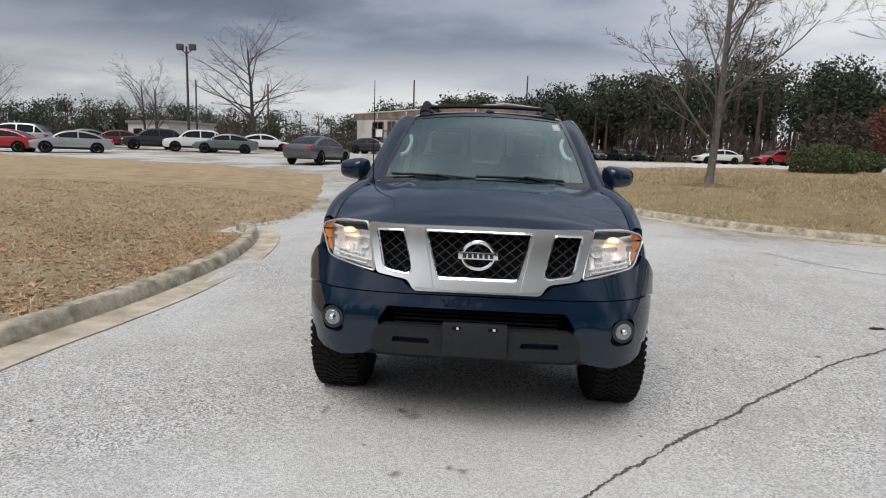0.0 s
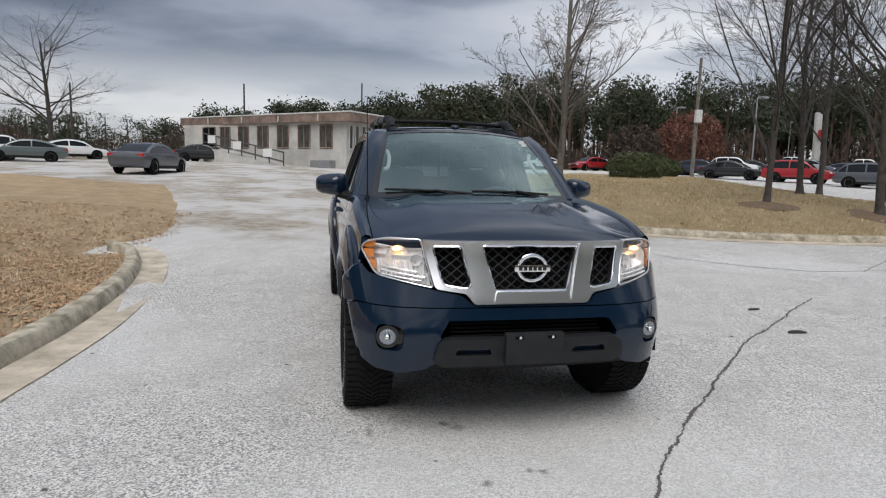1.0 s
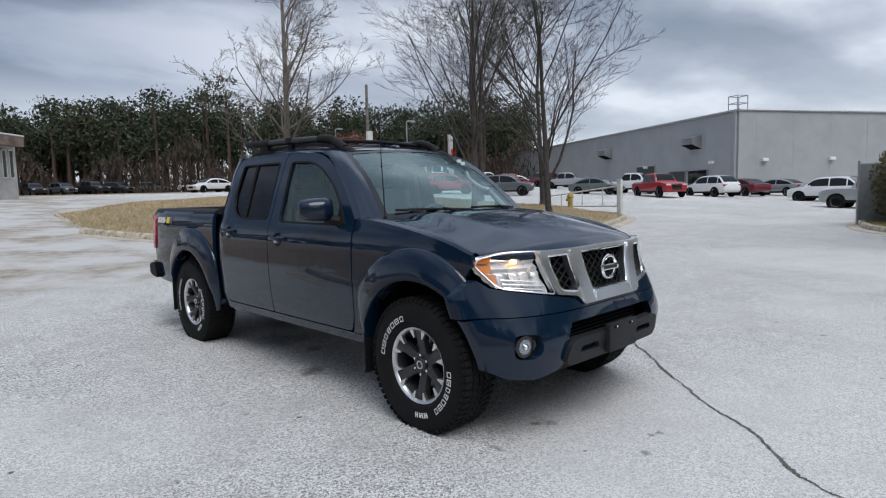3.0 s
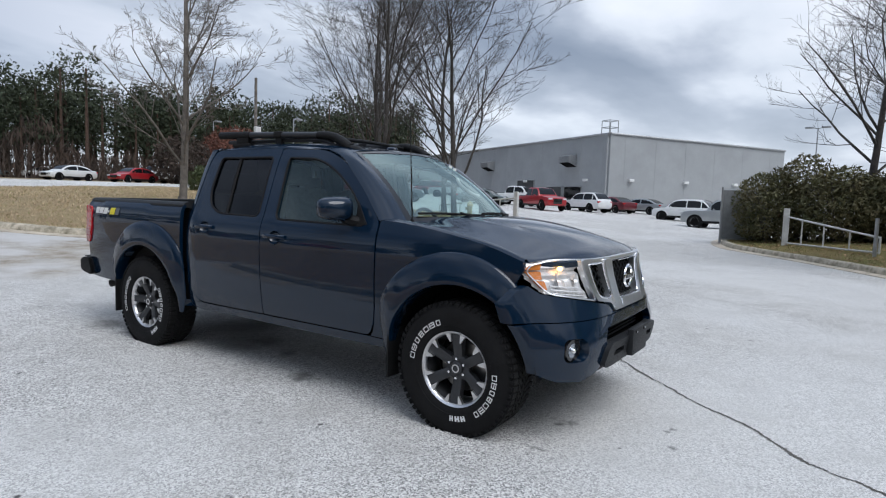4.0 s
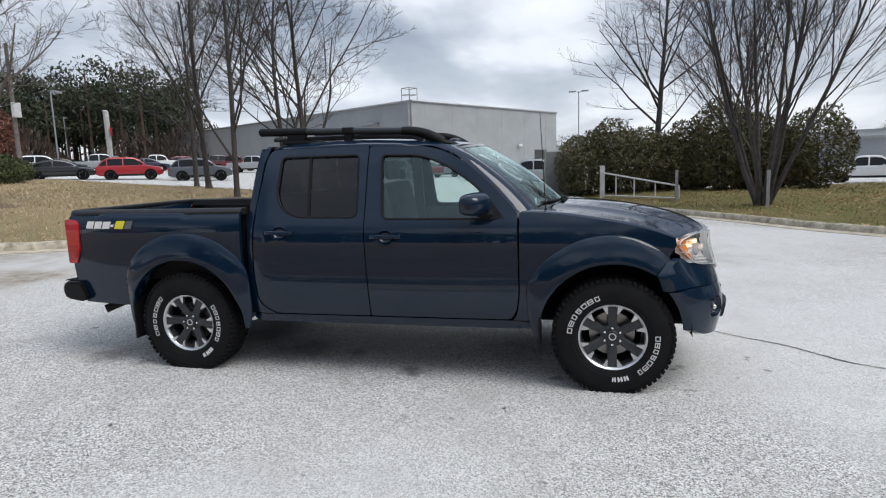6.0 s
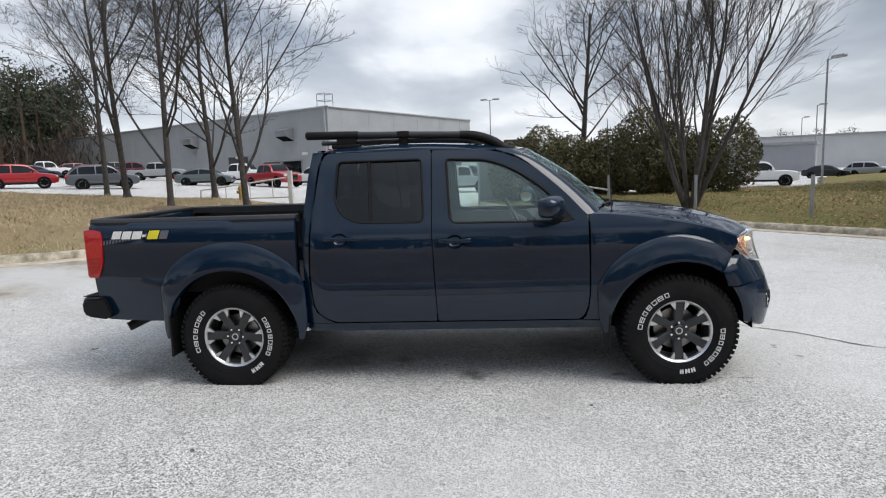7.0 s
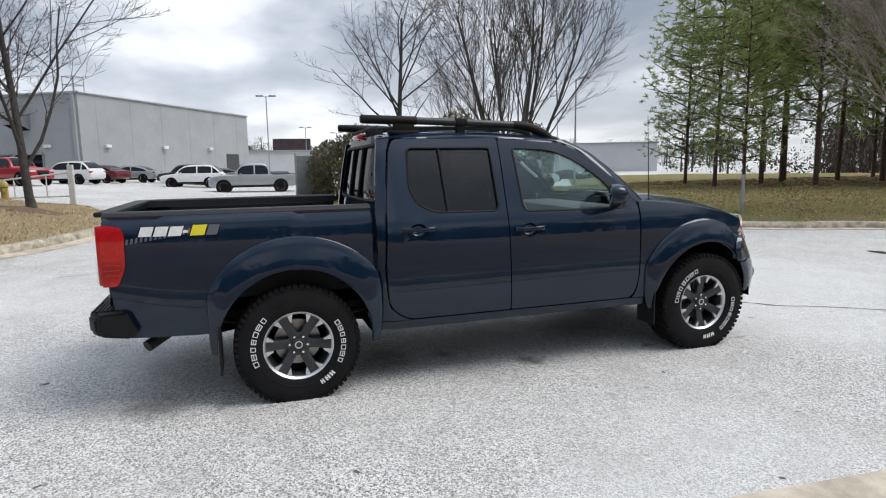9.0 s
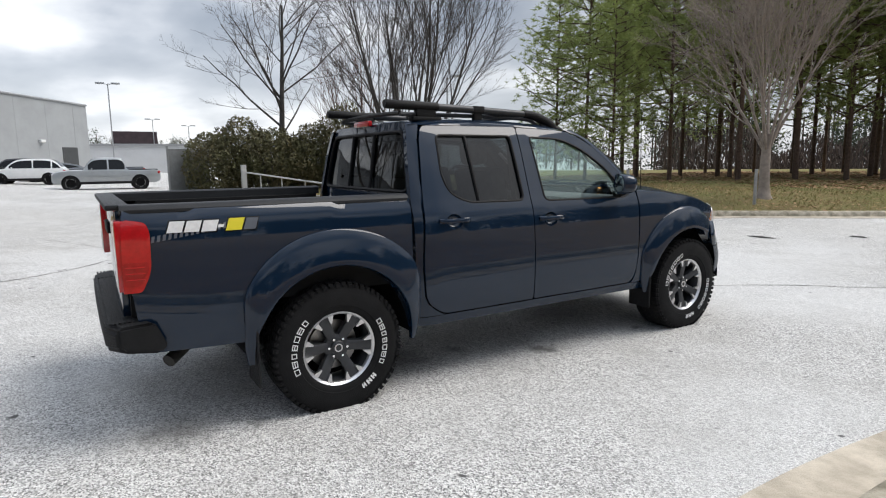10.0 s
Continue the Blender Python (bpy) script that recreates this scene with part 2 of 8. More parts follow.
M_ROAD = road_material()
M_LAWN_DRY = lawn_material("dormant_lawn", (0.56, 0.43, 0.28), (0.27, 0.235, 0.12), (0.37, 0.25, 0.15), 0.03)
M_LAWN_MIX = lawn_material("winter_lawn", (0.27, 0.225, 0.105), (0.13, 0.165, 0.05), (0.23, 0.16, 0.08), 0.2)
M_LAWN_ISLE = lawn_material("straw_lawn", (0.43, 0.345, 0.205), (0.20, 0.215, 0.085), (0.30, 0.21, 0.12), 0.09)
M_KERB = mat("kerb_concrete", (0.56, 0.50, 0.40), 0.9, col2=(0.21, 0.19, 0.135), scale=6.0, bump=0.9, bscale=70)
M_GUTTER = mat("gutter_concrete", (0.60, 0.53, 0.43), 0.9, col2=(0.33, 0.285, 0.22), scale=3.4, bump=0.5, bscale=120)
M_CRACK = mat("crack_fill", (0.13, 0.122, 0.11), 0.95, var=0.4, scale=30)
M_BARK = mat("grey_bark", (0.082, 0.074, 0.068), 0.95, var=0.5, scale=7, bump=0.8, bscale=40)
M_BARK_PALE = mat("pale_bark", (0.19, 0.17, 0.15), 0.95, var=0.45, scale=6, bump=0.7, bscale=40)
M_BARK_PINE = mat("pine_bark", (0.115, 0.075, 0.055), 0.95, var=0.5, scale=9, bump=1.0, bscale=30)


# ---- mesh helpers ----
def mesh_object(name, verts, faces, material, smooth=False, parent=None, label=""):
    me = bpy.data.meshes.new(name)
    me.from_pydata([tuple(v) for v in verts], [], [tuple(f) for f in faces])
    if material:
        me.materials.append(material)
    if smooth:
        me.polygons.foreach_set("use_smooth", [True] * len(me.polygons))
    me.update()
    ob = new(name, me)
    if parent:
        ob.parent = parent
    if label:
        ob["label"] = label
    return ob


def part(name, bm, material, parent, label="", smooth=False):
    me = bpy.data.meshes.new(name)
    bm.normal_update()
    bm.to_mesh(me)
    bm.free()
    me.materials.append(material)
    if smooth:
        me.polygons.foreach_set("use_smooth", [True] * len(me.polygons))
        me.set_sharp_from_angle(angle=radians(38))
    ob = new(name, me)
    if parent:
        ob.parent = parent
    if label:
        ob["label"] = label
    return ob


def box(bm, x0, x1, y0, y1, z0, z1, bevel=0.0, m=None):
    mm = (m or Matrix()) @ Matrix.Translation(((x0 + x1) / 2, (y0 + y1) / 2, (z0 + z1) / 2)) @ Matrix.Diagonal((x1 - x0, y1 - y0, z1 - z0, 1))
    r = bmesh.ops.create_cube(bm, size=1, matrix=mm)
    if bevel:
        es = {e for v in r["verts"] for e in v.link_edges}
        bmesh.ops.bevel(bm, geom=list(es), offset=bevel, segments=2, affect="EDGES", profile=0.6)


def rod(bm, a, b, r0, r1=None, seg=8):
    a, b = Vector(a), Vector(b)
    d = b - a
    q = d.to_track_quat("Z", "Y").to_matrix().to_4x4()
    bmesh.ops.create_cone(bm, cap_ends=True, segments=seg, radius1=r0, radius2=r0 if r1 is None else r1, depth=d.length, matrix=Matrix.Translation((a + b) / 2) @ q)


def tube(bm, pts, r, seg=8, flat=1.0, closed=False):
    """A round bar along points; flat squeezes it upright."""
    pts = [Vector(p) for p in pts]
    rr = r if isinstance(r, (list, tuple)) else [r] * len(pts)
    rings = []
    for i, p in enumerate(pts):
        if closed:
            d = pts[(i + 1) % len(pts)] - pts[i - 1]
        else:
            d = pts[min(i + 1, len(pts) - 1)] - pts[max(i - 1, 0)]
        d.normalize()
        s = d.cross(Vector((0, 0, 1)))
        if s.length < 1e-3:
            s = Vector((1, 0, 0))
        s.normalize()
        u = s.cross(d)
        rings.append([bm.verts.new(p + (s * math.cos(k * 2 * math.pi / seg) + u * flat * math.sin(k * 2 * math.pi / seg)) * rr[i]) for k in range(seg)])
    n = len(rings)
    for i in range(n if closed else n - 1):
        a, b = rings[i], rings[(i + 1) % n]
        for k in range(seg):
            bm.faces.new((a[k], a[(k + 1) % seg], b[(k + 1) % seg], b[k]))
    if not closed:
        bm.faces.new(rings[0][::-1])
        bm.faces.new(rings[-1])


def smooth_line(pts, n=8, closed=False):
    """Catmull-Rom through the points."""
    P = [np.array(p, float) for p in pts]
    out = []
    m = len(P)
    for i in range(m if closed else m - 1):
        if closed:
            p0, p1, p2, p3 = P[i - 1], P[i], P[(i + 1) % m], P[(i + 2) % m]
        else:
            p0, p1, p2, p3 = P[max(i - 1, 0)], P[i], P[i + 1], P[min(i + 2, m - 1)]
        for k in range(n):
            t = k / n
            out.append(tuple(0.5 * (2 * p1 + (p2 - p0) * t + (2 * p0 - 5 * p1 + 4 * p2 - p3) * t * t + (3 * p1 - p0 - 3 * p2 + p3) * t ** 3)))
    if not closed:
        out.append(tuple(P[-1]))
    return out


# ---- ground ----
def zg(x, y):
    """Height of the paving: level round the truck, rising up the track and a little to the lot."""
    yy = max(0.0, y - 3.5)
    east = min(max(0.0, x - 14.0), 45.0) * min(max(0.0, (-y - 3.0) / 9.0), 1.0)
    return 0.044 * min(yy, 38.0) + 0.01 * min(max(0.0, yy - 38.0), 120.0) + 0.006 * min(max(0.0, x - 4.0), 60.0) - 0.018 * east


def axis(near, fine, far, grow=1.25):
    a = list(np.arange(near[0], near[1] + 1e-6, fine))
    s, v = fine, near[1]
    while v < far:
        s *= grow
        v += s
        a.append(v)
    s, v = fine, near[0]
    while v > -far:
        s *= grow
        v -= s
        a.insert(0, v)
    return a


def build_ground():
    xs, ys = axis((-30, 60), 2.0, 1800), axis((-30, 60), 2.0, 1800)
    vs = [(x, y, zg(x, y)) for y in ys for x in xs]
    w = len(xs)
    fs = [(j * w + i, j * w + i + 1, (j + 1) * w + i + 1, (j + 1) * w + i) for j in range(len(ys) - 1) for i in range(w - 1)]
    g = mesh_object("ground", vs, fs, M_ROAD, True)
    tagged(g, "pale worn pavement with exposed aggregate turning to gravel", "ground", kind="structure")


build_ground()

# gutter edges, seen from above
GUT_LEFT = smooth_line([(-2.2, -40), (-2.75, -12), (-2.88, -3), (-2.86, -0.2), (-2.78, 0.8), (-2.72, 1.8), (-2.76, 3.0), (-2.88, 4.2), (-3.1, 5.2), (-3.4, 5.95), (-3.75, 6.3)], 6)
GUT_ISLAND = smooth_line([(0.6, 15.0), (1.4, 12.4), (2.6, 10.4), (4.05, 8.6), (5.2, 7.65), (6.7, 6.8), (8.7, 6.25), (10.6, 6.05), (13.0, 6.5), (15.2, 7.15), (16.9, 7.85), (17.9, 8.9), (18.2, 10.4), (18.6, 13.0), (21.0, 22.0)], 6)
GUT_SOUTH = smooth_line([(22.5, 1.9), (19.5, 1.9), (16.8, 1.3), (15.0, 0.2), (13.6, -0.9), (11.8, -2.1), (9.6, -3.5), (8.4, -4.2), (7.2, -5.2), (5.75, -6.5), (4.85, -7.9), (4.2, -9.3), (2.2, -11.8), (-0.5, -16), (-3, -30)], 6)
KERB_H, KERB_W, GUT_W = 0.14, 0.17, 0.32


def offset_line(line, d):
    """The line moved d to its left."""
    out = []
    for i, p in enumerate(line):
        a, b = line[max(i - 1, 0)], line[min(i + 1, len(line) - 1)]
        tx, ty = b[0] - a[0], b[1] - a[1]
        n = math.hypot(tx, ty) or 1
        out.append((p[0] - ty / n * d, p[1] + tx / n * d))
    return out


def sweep(name, line, prof, material, label, category, side):
    """Sweeps a profile of (offset, height) along a line on the ground."""
    rows = [offset_line(line, side * d) for d, h in prof]
    vs, fs = [], []
    k = len(prof)
    rng = random.Random(5)
    for i in range(len(line)):
        for j, (d, h) in enumerate(prof):
            x, y = rows[j][i]
            vs.append((x, y, zg(x, y) + h + (rng.uniform(-0.006, 0.006) if h > 0.05 else 0)))
    for i in range(len(line) - 1):
        for j in range(k - 1):
            q = (i * k + j, (i + 1) * k + j, (i + 1) * k + j + 1, i * k + j + 1)
            fs.append(q if side < 0 else q[::-1])
    ob = mesh_object(name, vs, fs, material, True)
    ob.data.set_sharp_from_angle(angle=radians(35))
    return tagged(ob, label, category, kind="structure")


KERB_PROF = [(GUT_W - 0.005, -0.1), (GUT_W, 0.02), (GUT_W + 0.03, KERB_H - 0.03), (GUT_W + 0.055, KERB_H - 0.005), (GUT_W + 0.08, KERB_H), (GUT_W + KERB_W, KERB_H), (GUT_W + KERB_W + 0.015, KERB_H - 0.02), (GUT_W + KERB_W + 0.02, -0.1)]
GUT_PROF = [(0.0, -0.05), (0.0, 0.012), (GUT_W * 0.5, 0.004), (GUT_W + 0.01, 0.016)]
for tag, line, side in (("left", GUT_LEFT, 1), ("island", GUT_ISLAND, 1), ("south", GUT_SOUTH, 1)):
    sweep("kerb_" + tag, line, KERB_PROF, M_KERB, "weathered concrete kerb stained with dirt along a lawn", "kerb", side)
    sweep("gutter_" + tag, line, GUT_PROF, M_GUTTER, "tan concrete gutter strip beside the kerb", "gutter", side)


def inside(poly, x, y):
    c = False
    j = len(poly) - 1
    for i in range(len(poly)):
        xi, yi, xj, yj = poly[i][0], poly[i][1], poly[j][0], poly[j][1]
        if (yi > y) != (yj > y) and x < (xj - xi) * (y - yi) / (yj - yi) + xi:
            c = not c
        j = i
    return c


def edge_distance(line, x, y):
    L = np.array(line)
    a, b = L[:-1], L[1:]
    d = b - a
    t = np.clip(((x - a[:, 0]) * d[:, 0] + (y - a[:, 1]) * d[:, 1]) / np.maximum(1e-9, (d ** 2).sum(1)), 0, 1)
    return float(np.sqrt(((a + d * t[:, None] - (x, y)) ** 2).sum(1)).min())


LAWNS = {}


def lawn(name, line, rest, material, label, mound, reach, lift=KERB_H - 0.025):
    """A lawn bounded by the back of a kerb and by further corners, mounded away from the kerb."""
    from mathutils.geometry import delaunay_2d_cdt
    back = offset_line(line, GUT_W + KERB_W - 0.01)
    poly = back + rest
    xs, ys = [p[0] for p in poly], [p[1] for p in poly]

    def height(x, y):
        d = edge_distance(poly + poly[:1], x, y)
        k = min(1.0, d / reach)
        fade = min(1.0, edge_distance([back[-1]] + rest + [back[0]], x, y) / 1.6)
        return zg(x, y) - 0.03 + fade * (lift + 0.03) + fade * mound * k * k * (3 - 2 * k) + 0.05 * min(1.0, d) * noise.noise((x * 0.35, y * 0.35, 3.0)) + 0.012 * min(1.0, d * 2) * noise.noise((x * 2.5, y * 2.5, 7.0))

    pts = [Vector((p[0], p[1])) for p in poly]
    n = len(pts)
    step = 0.55
    y = min(ys)
    while y < max(ys):
        x = min(xs)
        near = -14 < y < 26
        while x < max(xs):
            near_x = near and -16 < x < 26
            if inside(poly, x, y) and edge_distance(poly + poly[:1], x, y) > 0.3:
                pts.append(Vector((x + noise.noise((x, y, 0)) * 0.1, y)))
            x += step if near_x else 4.0
        y += step if near else 3.0
    r = delaunay_2d_cdt(pts, [(i, (i + 1) % n) for i in range(n)], [], 1, 1e-4)
    vs = [(v.x, v.y, height(v.x, v.y)) for v in r[0]]
    ob = mesh_object(name, vs, r[2], material, True)
    for p in ob.data.polygons:
        if p.normal.z < 0:
            ob.data.flip_normals()
            break
    LAWNS[name] = (poly, height)
    return tagged(ob, label, "lawn", kind="structure")


lawn("lawn_field", GUT_LEFT, [(-3.62, 6.75), (-3.4, 7.5), (-3.5, 9.0), (-4.3, 13), (-6.0, 19), (-12, 23), (-60, 30), (-120, 20), (-120, -40)], M_LAWN_DRY, "dormant brown lawn strewn with dead leaves", 0.10, 6.0)
lawn("lawn_island", GUT_ISLAND, [(22, 27), (12, 30), (2.0, 24)], M_LAWN_ISLE, "mounded winter lawn with brown and green patches", 0.33, 3.2)
lawn("lawn_south", GUT_SOUTH, [(10, -60), (64, -60), (66, -38), (34, -19.5), (25, -10.5), (22.5, -4), (22.3, 0.8)], M_LAWN_MIX, "patchy green and brown lawn littered with leaves", 0.25, 4.0)

# ---- the pickup truck ----
def pane_material(name, tint, ior=1.5, rough=0.0, gloss=(1.0, 1.0, 1.0)):
    """Thin window glass: a tinted see-through sheet under a clear reflection."""
    m = bpy.data.materials.new(name)
    m.use_nodes = True
    nt = m.node_tree
    nt.nodes.remove(nt.nodes["Principled BSDF"])
    N = nt.nodes.new
    out = nt.nodes["Material Output"]
    tr = N("ShaderNodeBsdfTransparent")
    tr.inputs[0].default_value = (*tint, 1)
    gl = N("ShaderNodeBsdfGlossy")
    gl.inputs["Roughness"].default_value = rough
    gl.inputs["Color"].default_value = (*gloss, 1)
    # a thin sheet reflects alike from both sides
    f0 = ((ior - 1) / (ior + 1)) ** 2
    lw = N("ShaderNodeLayerWeight")
    lw.inputs["Blend"].default_value = 0.5
    steep = N("ShaderNodeMath")
    steep.operation = "POWER"
    steep.inputs[1].default_value = 5.0
    nt.links.new(lw.outputs["Facing"], steep.inputs[0])
    fr = N("ShaderNodeMath")
    fr.operation = "MULTIPLY_ADD"
    fr.inputs[1].default_value = 1 - f0
    fr.inputs[2].default_value = f0
    nt.links.new(steep.outputs[0], fr.inputs[0])
    mx = N("ShaderNodeMixShader")
    nt.links.new(fr.outputs[0], mx.inputs[0])
    nt.links.new(tr.outputs[0], mx.inputs[1])
    nt.links.new(gl.outputs[0], mx.inputs[2])
    nt.links.new(mx.outputs[0], out.inputs[0])
    return m


def glow(name, col, strength):
    m = bpy.data.materials.new(name)
    m.use_nodes = True
    b = m.node_tree.nodes["Principled BSDF"]
    b.inputs["Base Color"].default_value = (*col, 1)
    b.inputs["Emission Color"].default_value = (*col, 1)
    b.inputs["Emission Strength"].default_value = strength
    return m


M_PAINT = mat("navy_metallic_paint", (0.0016, 0.0098, 0.0250), 0.5, 0.0, col2=(0.0026, 0.0140, 0.0345), scale=900, coat=1.0, spec=0.05)
M_PAINT.node_tree.nodes["Principled BSDF"].inputs["Coat Roughness"].default_value = 0.012
M_PLASTIC = mat("black_textured_plastic", (0.0085, 0.0088, 0.0095), 0.6, var=0.3, scale=20, bump=0.25, bscale=500, spec=0.25)
M_TRIM = mat("charcoal_trim", (0.018, 0.0195, 0.022), 0.55, var=0.25, scale=15, bump=0.2, bscale=400, spec=0.3)
M_RACKTUBE = mat("rack_grey_paint", (0.034, 0.037, 0.042), 0.42, 0.2, var=0.25, scale=12, spec=0.5)
M_GLOSSBLACK = mat("gloss_black", (0.008, 0.008, 0.009), 0.14, spec=0.5, coat=0.3)
M_SEAL = mat("window_rubber", (0.010, 0.010, 0.011), 0.6, spec=0.2)
# near-black for liners and backings, with the shade of hollows put into the colour
M_VOID = mat("lining_and_cavity_shade", (0.006, 0.006, 0.0065), 0.95, spec=0.1)
M_CHROME = mat("satin_chrome", (0.80, 0.81, 0.83), 0.30, 1.0, var=0.08, scale=4)
M_BRIGHT = mat("bright_chrome", (0.86, 0.87, 0.88), 0.06, 1.0)
M_MIRROR = mat("mirror_glass", (0.35, 0.38, 0.42), 0.03, 1.0)
M_MACHINED = mat("machined_alloy", (0.74, 0.74, 0.75), 0.36, 1.0, var=0.1, scale=30)
M_ALLOY = mat("dark_grey_alloy", (0.052, 0.054, 0.058), 0.45, 0.4, var=0.2, scale=15)
M_RUBBER = mat("tyre_rubber", (0.011, 0.011, 0.0115), 0.82, var=0.4, scale=9, bump=0.3, bscale=150, spec=0.2)
M_WHITE = mat("white_lettering", (0.78, 0.78, 0.77), 0.6, var=0.15, scale=40)
M_YELLOW = mat("yellow_decal", (0.72, 0.62, 0.03), 0.5)
M_DECALGREY = mat("grey_decal", (0.10, 0.11, 0.13), 0.5)
M_STEEL = mat("chassis_steel", (0.06, 0.058, 0.055), 0.7, 0.5, var=0.5, scale=12)
M_DISC = mat("brake_steel", (0.35, 0.34, 0.33), 0.35, 0.9, var=0.2, scale=20)
M_SEAT = mat("grey_cloth_seat", (0.14, 0.145, 0.15), 0.9, var=0.3, scale=30, bump=0.3, bscale=300)
M_DASH = mat("grey_dashboard", (0.085, 0.088, 0.090), 0.7, var=0.2, scale=20, bump=0.2, bscale=400)
M_HEADLINER = mat("headliner", (0.46, 0.46, 0.45), 0.9, var=0.1, scale=40)
M_PANE = pane_material("clear_window", (0.84, 0.95, 0.92), 1.95, gloss=(0.82, 1.0, 0.97))
M_WIND = pane_material("windscreen_glass", (0.74, 0.88, 0.86), 2.5, gloss=(0.80, 1.0, 0.98))
M_TINT = pane_material("privacy_window", (0.10, 0.115, 0.12), 1.55)
M_LENS = pane_material("clear_lens", (0.98, 0.98, 0.98), 1.4)
M_AMBER = mat("amber_lens", (0.72, 0.24, 0.05), 0.2, var=0.3, scale=40, coat=0.6)
M_RED = mat("red_lens", (0.50, 0.008, 0.012), 0.15, var=0.25, scale=30, coat=0.8)
M_REDD = mat("dark_red_lens", (0.40, 0.006, 0.01), 0.15, var=0.3, scale=40, coat=0.8)
M_LENSWHITE = mat("frosted_lens", (0.74, 0.73, 0.71), 0.25, var=0.15, scale=40, coat=0.7)
M_BULB = glow("warm_bulb", (1.0, 0.50, 0.16), 6.0)
M_REFLECTOR = mat("lamp_reflector", (0.86, 0.86, 0.86), 0.25, 0.3, var=0.22, scale=60)

truck = new("pickup_truck")
tagged(truck, "navy blue crew cab pickup truck with roof rack parked on pavement", "pickup truck")


def fillet(pts, r, n=5):
    """Rounds a polygon's corners; r is one radius or one for each corner."""
    out = []
    m = len(pts)
    for i in range(m):
        p, a, b = (np.array(pts[k % m], float) for k in (i, i - 1, i + 1))
        q = r[i] if isinstance(r, (list, tuple)) else r
        if q <= 0:
            out.append(tuple(p))
            continue
        u, v = a - p, b - p
        lu, lv = np.linalg.norm(u), np.linalg.norm(v)
        q = min(q, lu * 0.45, lv * 0.45)
        a, b = p + u / lu * q, p + v / lv * q
        for k in range(n + 1):
            t = k / n
            out.append(tuple((1 - t) ** 2 * a + 2 * t * (1 - t) * p + t * t * b))
    return out


def densify(poly, step):
    out = []
    for i, p in enumerate(poly):
        q = poly[(i + 1) % len(poly)]
        d = math.hypot(q[0] - p[0], q[1] - p[1])
        n = max(1, int(math.ceil(d / step)))
        for k in range(n):
            out.append((p[0] + (q[0] - p[0]) * k / n, p[1] + (q[1] - p[1]) * k / n))
    return out


def panel_bm(outline, holes, fmap, step=0.06, depth=0.02, inward=None):
    """A curved sheet cut to an outline with holes, its edges turned inward by depth."""
    from mathutils.geometry import delaunay_2d_cdt
    loops = [densify(outline, step)] + [densify(h, step) for h in holes]
    pts, edges = [], []
    for lp in loops:
        k = len(pts)
        pts += [Vector(p) for p in lp]
        edges += [(k + i, k + (i + 1) % len(lp)) for i in range(len(lp))]
    xs, ys = [p[0] for p in outline], [p[1] for p in outline]
    y = min(ys) + step / 2
    flat = [np.array(lp + lp[:1]) for lp in loops]
    while y < max(ys):
        x = min(xs) + step / 2
        while x < max(xs):
            if inside(loops[0], x, y) and not any(inside(h, x, y) for h in loops[1:]) and min(np.hypot(f[:, 0] - x, f[:, 1] - y).min() for f in flat) > step * 0.5:
                pts.append(Vector((x, y)))
            x += step
        y += step
    r = delaunay_2d_cdt(pts, edges, [], 1, 1e-6)
    bm = bmesh.new()
    vs = [bm.verts.new(fmap(v.x, v.y)) for v in r[0]]
    for f in r[2]:
        cx = sum(r[0][i].x for i in f) / len(f)
        cy = sum(r[0][i].y for i in f) / len(f)
        if inside(loops[0], cx, cy) and not any(inside(h, cx, cy) for h in loops[1:]):
            try:
                bm.faces.new([vs[i] for i in f])
            except ValueError:
                pass
    loose = [v for v in bm.verts if not v.link_faces]
    for v in loose:
        bm.verts.remove(v)
    bm.normal_update()
    if depth and inward:
        bound = [e for e in bm.edges if e.is_boundary]
        ret = bmesh.ops.extrude_edge_only(bm, edges=bound)
        for v in ret["geom"]:
            if isinstance(v, bmesh.types.BMVert):
                v.co += Vector(inward(v.co)) * depth
    bmesh.ops.recalc_face_normals(bm, faces=bm.faces[:])
    return bm


def interp(t, xs, ys):
    return float(np.interp(t, xs, ys))


def curve(t, xs, ys):
    """Smooth interpolation with cosine steps softened by a cubic."""
    i = int(np.clip(np.searchsorted(xs, t) - 1, 0, len(xs) - 2))
    x0, x1 = xs[i], xs[i + 1]
    s = np.clip((t - x0) / (x1 - x0), 0, 1)
    m = [0.0] * len(xs)
    for k in range(len(xs)):
        a, b = max(k - 1, 0), min(k + 1, len(xs) - 1)
        m[k] = (ys[b] - ys[a]) / (xs[b] - xs[a])
    h = x1 - x0
    return float((2 * s ** 3 - 3 * s ** 2 + 1) * ys[i] + (s ** 3 - 2 * s ** 2 + s) * h * m[i] + (-2 * s ** 3 + 3 * s ** 2) * ys[i + 1] + (s ** 3 - s ** 2) * h * m[i + 1])


HW_Z = [0.40, 0.52, 0.72, 0.88, 1.02, 1.12, 1.17, 1.30, 1.45, 1.60, 1.72]
HW_X = [0.838, 0.866, 0.883, 0.886, 0.882, 0.868, 0.848, 0.803, 0.752, 0.697, 0.640]
BED_Z = [0.40, 0.52, 0.72, 0.9, 1.1, 1.2, 1.235, 1.26]
BED_X = [0.845, 0.868, 0.882, 0.886, 0.881, 0.868, 0.848, 0.80]


